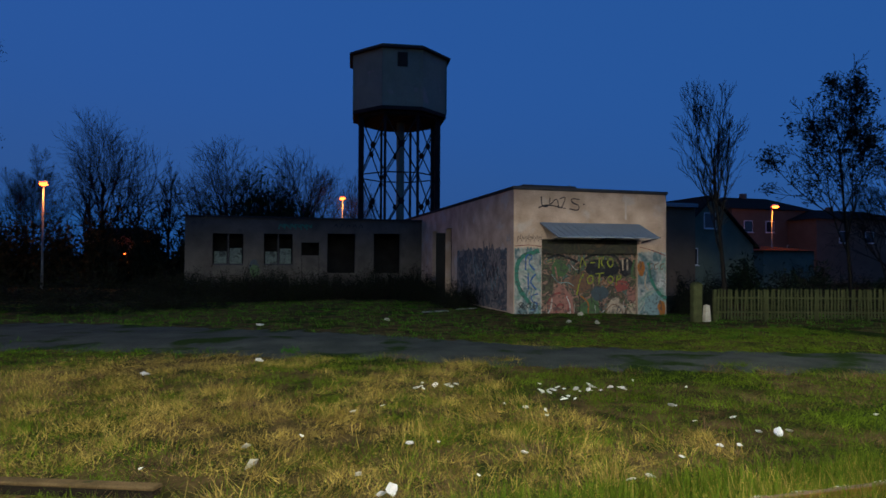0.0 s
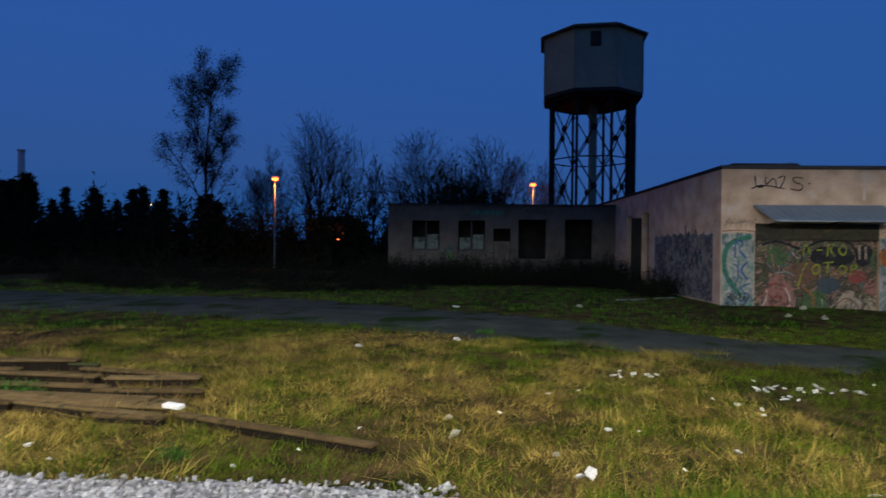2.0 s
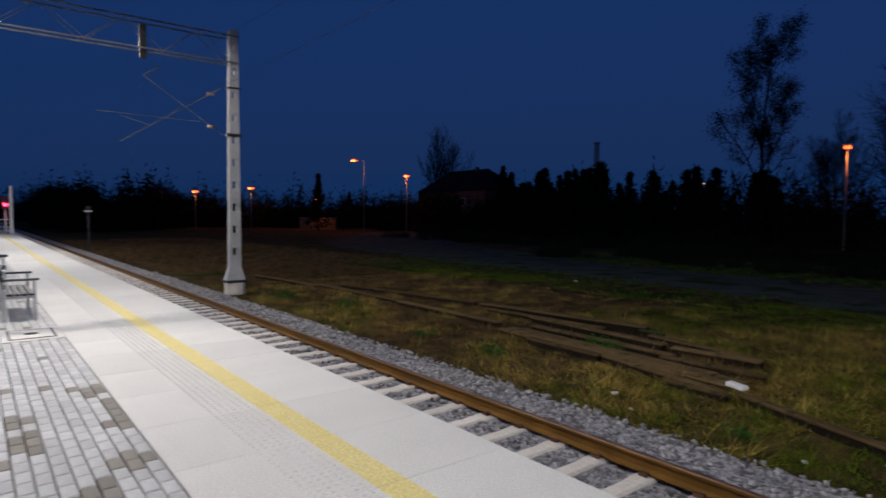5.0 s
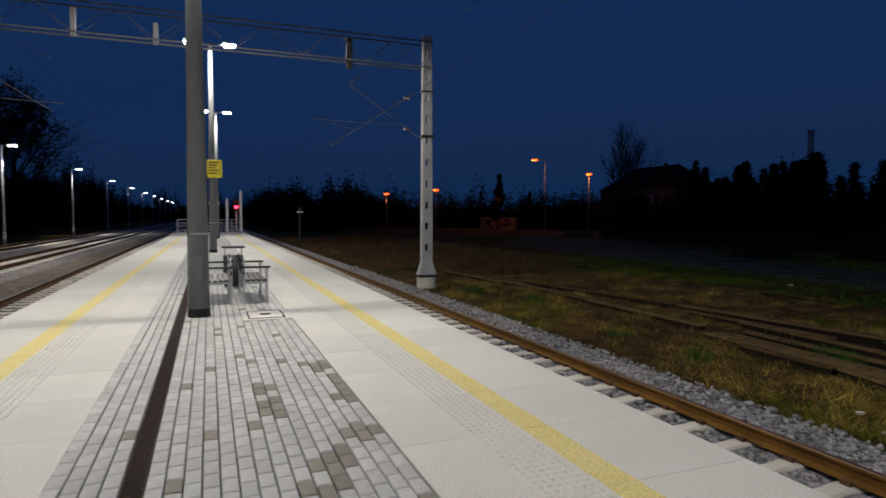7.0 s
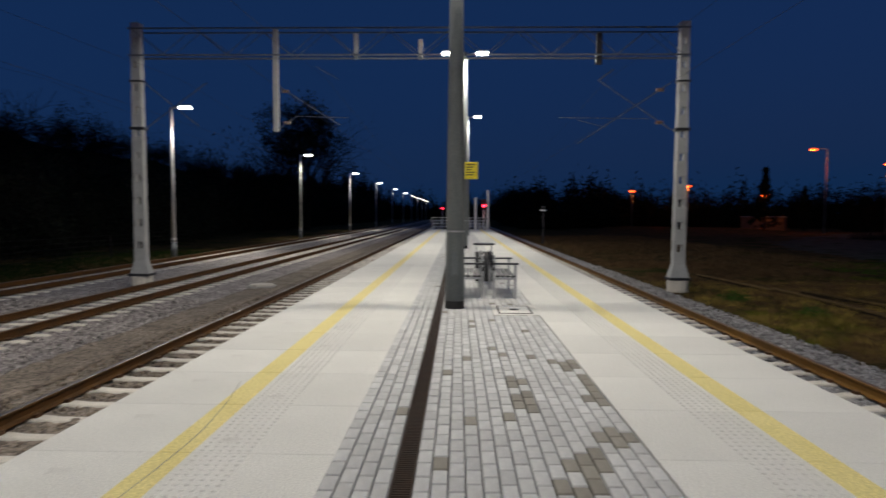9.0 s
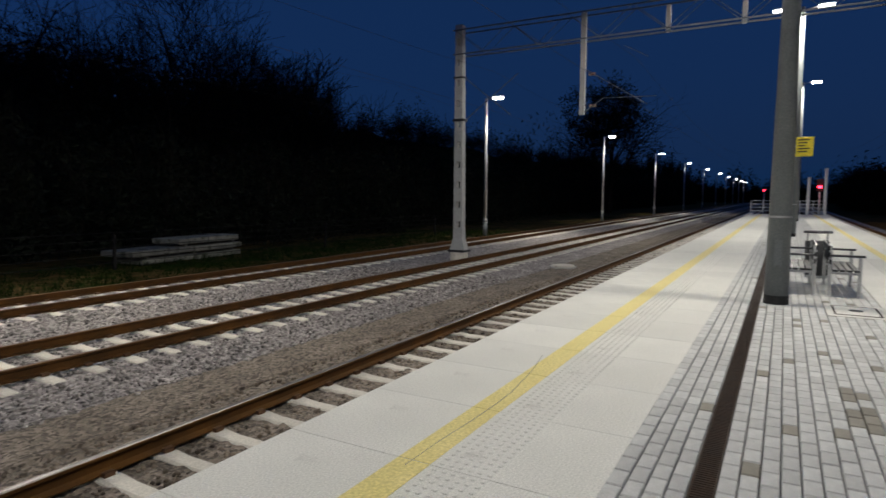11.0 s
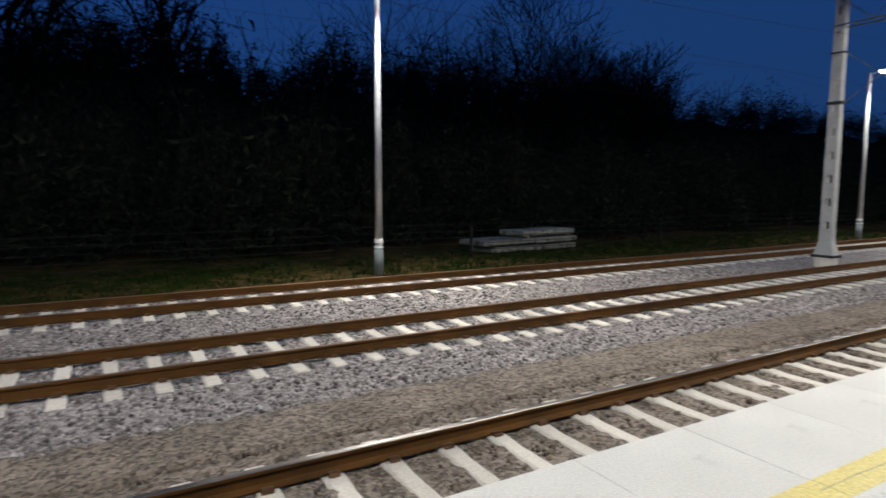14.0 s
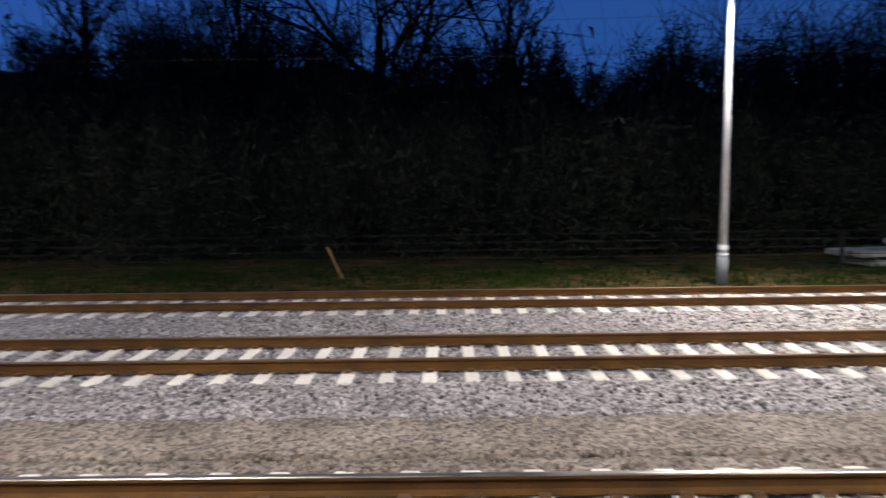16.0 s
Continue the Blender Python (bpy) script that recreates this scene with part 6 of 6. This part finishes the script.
for x, y, s in ((4.44, 12.95, 0.13), (4.15, 12.98, 0.15), (3.7, 12.8, 0.11), (3.95, 13.3, 0.07), (6.12, 11.8, 0.1), (6.4, 11.85, 0.12), (6.94, 11.86, 0.14), (7.15, 11.7, 0.1), (7.7, 11.78, 0.12), (7.95, 11.75, 0.1), (7.4, 12.0, 0.07), (5.44, 10.1, 0.08), (5.6, 10.5, 0.07), (5.3, 10.7, 0.09), (5.0, 11.0, 0.06),
                (7.99, 10.07, 0.13), (8.52, 8.12, 0.14), (8.8, 8.2, 0.1), (8.3, 8.3, 0.08), (7.46, 7.79, 0.08), (7.14, 7.82, 0.09), (7.73, 9.12, 0.06), (2.13, 7.36, 0.15), (2.0, 7.3, 0.1), (4.23, 8.32, 0.1), (2.73, 9.03, 0.13), (3.15, 9.0, 0.05), (-2.17, 16.05, 0.16), (0.4, 17.1, 0.18), (2.14, 11.07, 0.1), (5.07, 6.95, 0.1), (5.4, 7.0, 0.09),
                (6.27, 7.53, 0.08), (8.5, 9.11, 0.09), (11.15, 8.62, 0.1), (-0.88, 9.0, 0.06), (2.74, 11.43, 0.07), (-5.0, 7.85, 0.11), (-4.4, 7.4, 0.07), (-2.1, 7.35, 0.08), (-16.5, 21.0, 0.15), (9.4, 11.5, 0.07), (1.2, 9.8, 0.06), (-1.5, 8.0, 0.06), (3.3, 7.6, 0.05), (0.2, 26.0, 0.2), (8.8, 12.6, 0.06)):
    litter(x, y, s * 0.66)
for k in range(26):
    px, py = ((6.0 + 2.1 * rng.random(), 11.85), (3.6 + 1.3 * rng.random(), 12.95), (6.3, 11.2))[0 if k < 15 else 1 if k < 21 else 2]
    litter(px + rng.gauss(0, 0.08), py + rng.gauss(0, 0.22), rng.uniform(0.03, 0.075), label="small white scrap of litter in the grass")
for x, y, s in ((1.83, 7.96, 0.09), (0.51, 8.7, 0.13), (0.4, 9.59, 0.10), (5.6, 26.8, 0.2), (13.3, 24.4, 0.2), (14.6, 24.2, 0.2), (15.5, 27.4, 0.25)):
    litter(x, y, s * 0.72, "rubble", "broken piece of pale concrete in the grass", ROCKS, "rubble", "rubble in the field")
blk = thing("block", "bright white polystyrene block lying on old timbers", "block", pose(-3.80, 9.28, -0.86, 3, 2, -14))
part("slab", Geo().cbox(-0.16, 0.16, -0.07, 0.07, -0.03, 0.035, 0.012), WHITE, blk)
for x, y, l in ((8.0, 29.8, 2.4), (10.2, 31.0, 2.0)):
    timber(x, y, x + l * 0.6, y + 0.6, 0.3, 0.02, "broken concrete beam lying before the ruin", OLD_CONCRETE, group="broken beams")

# ---------------------------------------------------------------- beyond the far track
stack = thing("concrete_stack", "stack of weathered concrete slabs on the grass beyond the tracks", "concrete slabs", pose(-15.6, -21.9, ground_z(-15.6, -21.9)))
for x0, x1, y0, y1, z0, z1 in ((-2.7, -0.1, -0.6, 1.0, 0.0, 0.22), (0.0, 2.5, -0.55, 0.9, 0.02, 0.24), (-2.78, -0.05, -0.68, 0.95, 0.32, 0.54), (0.02, 3.0, -0.68, 0.9, 0.33, 0.55), (-2.72, -0.9, -0.6, 0.85, 0.64, 0.88), (-0.86, 0.7, -0.62, 0.85, 0.64, 0.86), (-2.5, -2.3, -0.5, 0.8, 0.22, 0.32), (2.2, 2.4, -0.45, 0.8, 0.24, 0.33), (-0.3, -0.1, -0.5, 0.8, 0.22, 0.32), (-2.5, -2.3, -0.5, 0.8, 0.54, 0.64), (0.2, 0.4, -0.5, 0.8, 0.55, 0.64)):
    part("slab", Geo().cbox(x0, x1, y0, y1, z0, z1, 0.03), OLD_CONCRETE, stack, at=pose(0, 0, 0, 0, 0, rng.uniform(-1.5, 1.5) + 8))
low = thing("rail_fence", "low dark fence of long horizontal bars beyond the far track", "fence")
for i in range(5):
    z = -0.78 + i * 0.26
    g = Geo().tube((-44, -20.3, z + 0.02), (24, -20.28, z - 0.02), 0.012, 0.012, 6)
    part("bar", g, IRON, low)
for k in range(3):
    part("post", Geo().cbox(-0.05, 0.05, -0.05, 0.05, -0.3, 1.25, 0.01), IRON, low, at=pose(-34 + k * 11, -20.4, -1.06, rng.uniform(-3, 3), rng.uniform(-4, 4), 0))
lean = thing("leaning_post", "weathered wooden post leaning in the grass beyond the far track", "post", pose(4.55, -19.7, -0.95, 0, 24, 0))
part("shaft", Geo().cbox(-0.05, 0.05, -0.05, 0.05, -0.2, 1.0, 0.012), OLD_TIMBER, lean)


# ---------------------------------------------------------------- grass
def blades(name, count, box, mat, label, tall=(0.08, 0.25), wide=0.009, keep=None, bend=0.5, tuft=1, spread=0.10):
    """Many thin blades of grass as one mesh, in tufts whose blades lean one way."""
    rnd = np.random.RandomState(len(name) + count)
    x0, x1, y0, y1 = box
    n = count // tuft
    cx, cy, lean, big = rnd.uniform(x0, x1, n), rnd.uniform(y0, y1, n), rnd.uniform(0, 6.283, n), rnd.uniform(0.5, 1.5, n)
    sel = np.array([keep(a, b) for a, b in zip(cx, cy)])
    cx, cy, lean, big = (np.repeat(q[sel], tuft) for q in (cx, cy, lean, big))
    n = len(cx)
    px, py = cx + rnd.normal(0, spread, n), cy + rnd.normal(0, spread, n)
    pz = np.repeat([ground_z(a, b) for a, b in zip(cx[::tuft], cy[::tuft])], tuft) - 0.02
    h, a, b = rnd.uniform(*tall, n) * big, rnd.uniform(0, 6.283, n), lean + rnd.normal(0, 0.8, n)
    w, k = wide * rnd.uniform(0.6, 1.5, n), bend * rnd.uniform(0.1, 1.6, n)
    base = np.stack([px, py, pz], 1)
    side = np.stack([np.cos(a) * w, np.sin(a) * w, 0 * w], 1)
    tip = np.stack([np.cos(b) * h * k, np.sin(b) * h * k, h / np.sqrt(1 + 0.5 * k * k)], 1)
    v = np.stack([base - side, base + side, base + tip], 1).reshape(-1, 3)
    return tagged(new(name, quads(name, v, np.arange(n * 3).reshape(-1, 3), mat)), label, "grass", kind="stuff")


def off_timber(x, y):
    for a, d, w in TIMBERS:
        if a.x > -4.5:
            continue
        u = min(1.0, max(0.0, ((x - a.x) * d.x + (y - a.y) * d.y) / d.length_squared))
        if math.hypot(x - a.x - u * d.x, y - a.y - u * d.y) < w * 0.5 + 0.04:
            return False
    return True


def field(x, y):
    return off_timber(x, y) and off_road(x, y) and y > 7.0 - 1.3 * ease(-6, 3, x)


def dry_bias(x, y):
    """Drier in a belt along the old timbers, greener towards the rails."""
    return 0.4 * ease(8.6, 10, y) * ease(14.8, 12.8, y) * ease(4.0, 0.5, x) - 0.45 * ease(9.0, 7.8, y) * ease(-10, -5, x) * ease(1.0, -2.0, x) + 0.42 * ease(-5, -11, x)


def straw_spot(x, y):
    return field(x, y) and noise.noise((x * 1.1, y * 1.1, 4.0)) > -0.8 + 0.85 * ease(-3, -9, x) and noise.noise((x * 0.22, y * 0.22, 1.5)) + 0.22 * noise.noise((x * 1.3, y * 1.3, 6.5)) + 0.045 * (2.0 - x) * (x > 2.0) + dry_bias(x, y) > -0.24


def green_spot(x, y):
    return field(x, y) and noise.noise((x * 0.22, y * 0.22, 1.5)) + 0.22 * noise.noise((x * 1.3, y * 1.3, 6.5)) + 0.045 * (2.0 - x) * (x > 2.0) + dry_bias(x, y) < 0.26


blades("dry_grass", 240000, (-24, 16, 6.0, 19), STRAW, "dry straw-coloured grass flattened in tufts", (0.04, 0.15), 0.005, straw_spot, 1.9, 20)
blades("dry_tuft", 70000, (-22, 16, 6.6, 17), STRAW, "thick hummocks of matted dry grass", (0.10, 0.26), 0.006, straw_spot, 1.3, 90, 0.19)
blades("green_tuft", 45000, (-22, 18, 6.6, 18), GRASS, "thick hummocks of rank green grass", (0.08, 0.20), 0.007, green_spot, 1.0, 90, 0.20)
blades("dark_tuft", 30000, (-22, 16, 6.8, 17), BROWN_WEED, "dark brown withered weed hummocks", (0.06, 0.18), 0.007, field, 1.3, 100, 0.22)
blades("green_grass", 16000, (5.0, 15, 4.95, 5.65), GRASS, "rank grass grown over the disused rail", (0.42, 0.66), 0.008, lambda x, y: True, 0.4, 14)
blades("dry_grass", 8000, (5.0, 15, 4.95, 5.65), STRAW, "dry grass grown over the disused rail", (0.38, 0.62), 0.007, lambda x, y: True, 0.5, 14)
blades("dry_stalk", 9000, (-20, 14, 6.5, 15), STRAW, "long dry stalks bent over the turf", (0.15, 0.32), 0.005, straw_spot, 1.1, 4)
blades("green_grass", 260000, (-26, 22, 6.0, 21), GRASS, "short green grass among the dry tufts", (0.05, 0.15), 0.006, green_spot, 1.0, 14)
blades("dry_grass", 9000, (2.0, 14, 5.68, 6.5), STRAW, "tall dry grass growing up to the rail", (0.12, 0.26), 0.006, field, 0.9, 10)
blades("dead_weed", 45000, (-75, -30, 6.9, 22), BROWN_WEED, "dead brown weeds far along the field", (0.08, 0.28), 0.016, lambda x, y: off_road(x, y), 1.5, 16, 0.2)
blades("dead_weed", 100000, (-34, -3, 6.9, 17), BROWN_WEED, "dead brown weeds matted over the rough field", (0.06, 0.22), 0.007, lambda x, y: field(x, y) and noise.noise((x * 0.3, y * 0.3, 8.0)) + 0.5 * ease(-5, -12, x) > 0.12, 1.6, 16)
blades("green_grass", 16000, (2.0, 14, 5.66, 6.6), GRASS, "tall rank grass beside the rail", (0.16, 0.32), 0.009, field, 0.4, 10)
blades("green_grass", 70000, (-34, 32, 18, 40), VERGE, "dark green grass beyond the road", (0.06, 0.2), 0.014, lambda x, y: field(x, y) and (x < 12 or y < 28.4), 0.8, 10)
blades("dry_grass", 7000, (-36, 22, -18.6, -16.5), BROWN_WEED, "thin dry grass along the far ballast", (0.04, 0.16), 0.010, lambda x, y: noise.noise((x * 0.5, y * 0.5, 2.0)) > -0.25, 1.2, 8)
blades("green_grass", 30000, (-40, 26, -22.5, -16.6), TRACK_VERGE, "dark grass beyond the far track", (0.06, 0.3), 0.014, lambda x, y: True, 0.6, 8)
for x, y, s in ((-7.4, 10.6, 0.34), (-6.9, 10.4, 0.26), (-8.2, 8.2, 0.3), (1.2, 18.6, 0.25), (-15.5, 9.0, 0.3), (-3.0, 7.6, 0.22), (-10.5, 8.2, 0.22), (-18.5, 8.3, 0.4), (-22, 7.9, 0.35)):
    t = thing("weed", "bright green low weed in the dry grass", "weed", group="weeds in the field")
    t.matrix_basis = Matrix.LocRotScale((x, y, ground_z(x, y) - 0.05), Euler((0, 0, x)), (s, s, s))
    part("leaves", clumps([(rng.uniform(-0.9, 0.9), rng.uniform(-0.9, 0.9), rng.uniform(0.1, 0.7)) for _ in range(30)], 260, 0.2, int(x * 10) % 97, WEED, "leaves", 0.2), WEED, t)

# ---------------------------------------------------------------- paving pieces
def slab_mesh(s):
    """A platform slab 1 m long: a plate with chamfered rims, reaching to the platform's edge."""
    y0, y1 = sorted((s * 1.045, s * 3.1))
    return Geo().cbox(0.0015, 0.9985, y0, y1, -0.12, 0.0, 0.003).mesh("slab", SLAB)


SLABS = {s: slab_mesh(s) for s in (-1, 1)}
for s in (-1, 1):
    for i in range(int(P_END), int(P_START)):
        part("slab", SLABS[s], SLAB, platform, at=pose(i + 0.41, 0, -0.0005 * ((i * 7) % 4)))

PAVER_GEO = Geo().add([(sx * 0.0955, sy * 0.0485, -0.06) for sx, sy in ((-1, -1), (1, -1), (1, 1), (-1, 1))] + [(sx * 0.0945, sy * 0.0475, -0.008) for sx, sy in ((-1, -1), (1, -1), (1, 1), (-1, 1))]
                      + [(sx * 0.0860, sy * 0.0415, 0.0) for sx, sy in ((-1, -1), (1, -1), (1, 1), (-1, 1))],
                      [(0, 1, 5, 4), (1, 2, 6, 5), (2, 3, 7, 6), (3, 0, 4, 7), (4, 5, 9, 8), (5, 6, 10, 9), (6, 7, 11, 10), (7, 4, 8, 11), (8, 9, 10, 11)])
PAVERS = {False: PAVER_GEO.mesh("paver", PAVER), True: PAVER_GEO.mesh("paver", PAVER_WET)}
ROWS_Y = [-1.004 + 0.1045 * i for i in range(4)] + [-0.455 + 0.103 * i for i in range(15)]
rng = random.Random(77)
rest = {False: Geo(), True: Geo()}
count = 0
for j, y in enumerate(ROWS_Y):
    for i in range(int(P_END / 0.2), int(P_START / 0.2)):
        x = i * 0.2 + (0.1 if j % 2 else 0.0)
        if -10.17 < x < -9.13 and y > 0.28:
            continue
        dark = rng.random() < 0.02 or (noise.noise((x * 1.1, y * 2.2, 4.0)) > 0.14 and y > 0.25 and -6.5 < x < -2 and rng.random() < 0.75)
        z = -0.004 + rng.uniform(-0.002, 0.002)
        if -4.6 < x < -2.9 and count < 300:
            part("paver", PAVERS[dark], PAVER, platform, at=pose(x, y, z, rng.uniform(-0.5, 0.5), rng.uniform(-0.4, 0.4), rng.uniform(-0.5, 0.5)))
            count += 1
        else:
            rest[dark].add([(a + x, b + y, c + z) for a, b, c in PAVER_GEO.v], PAVER_GEO.f)
for dark in (False, True):
    tagged(part("pavers", rest[dark], PAVER_WET if dark else PAVER, platform), "brown damp pavers" if dark else "grey concrete pavers", kind="stuff")
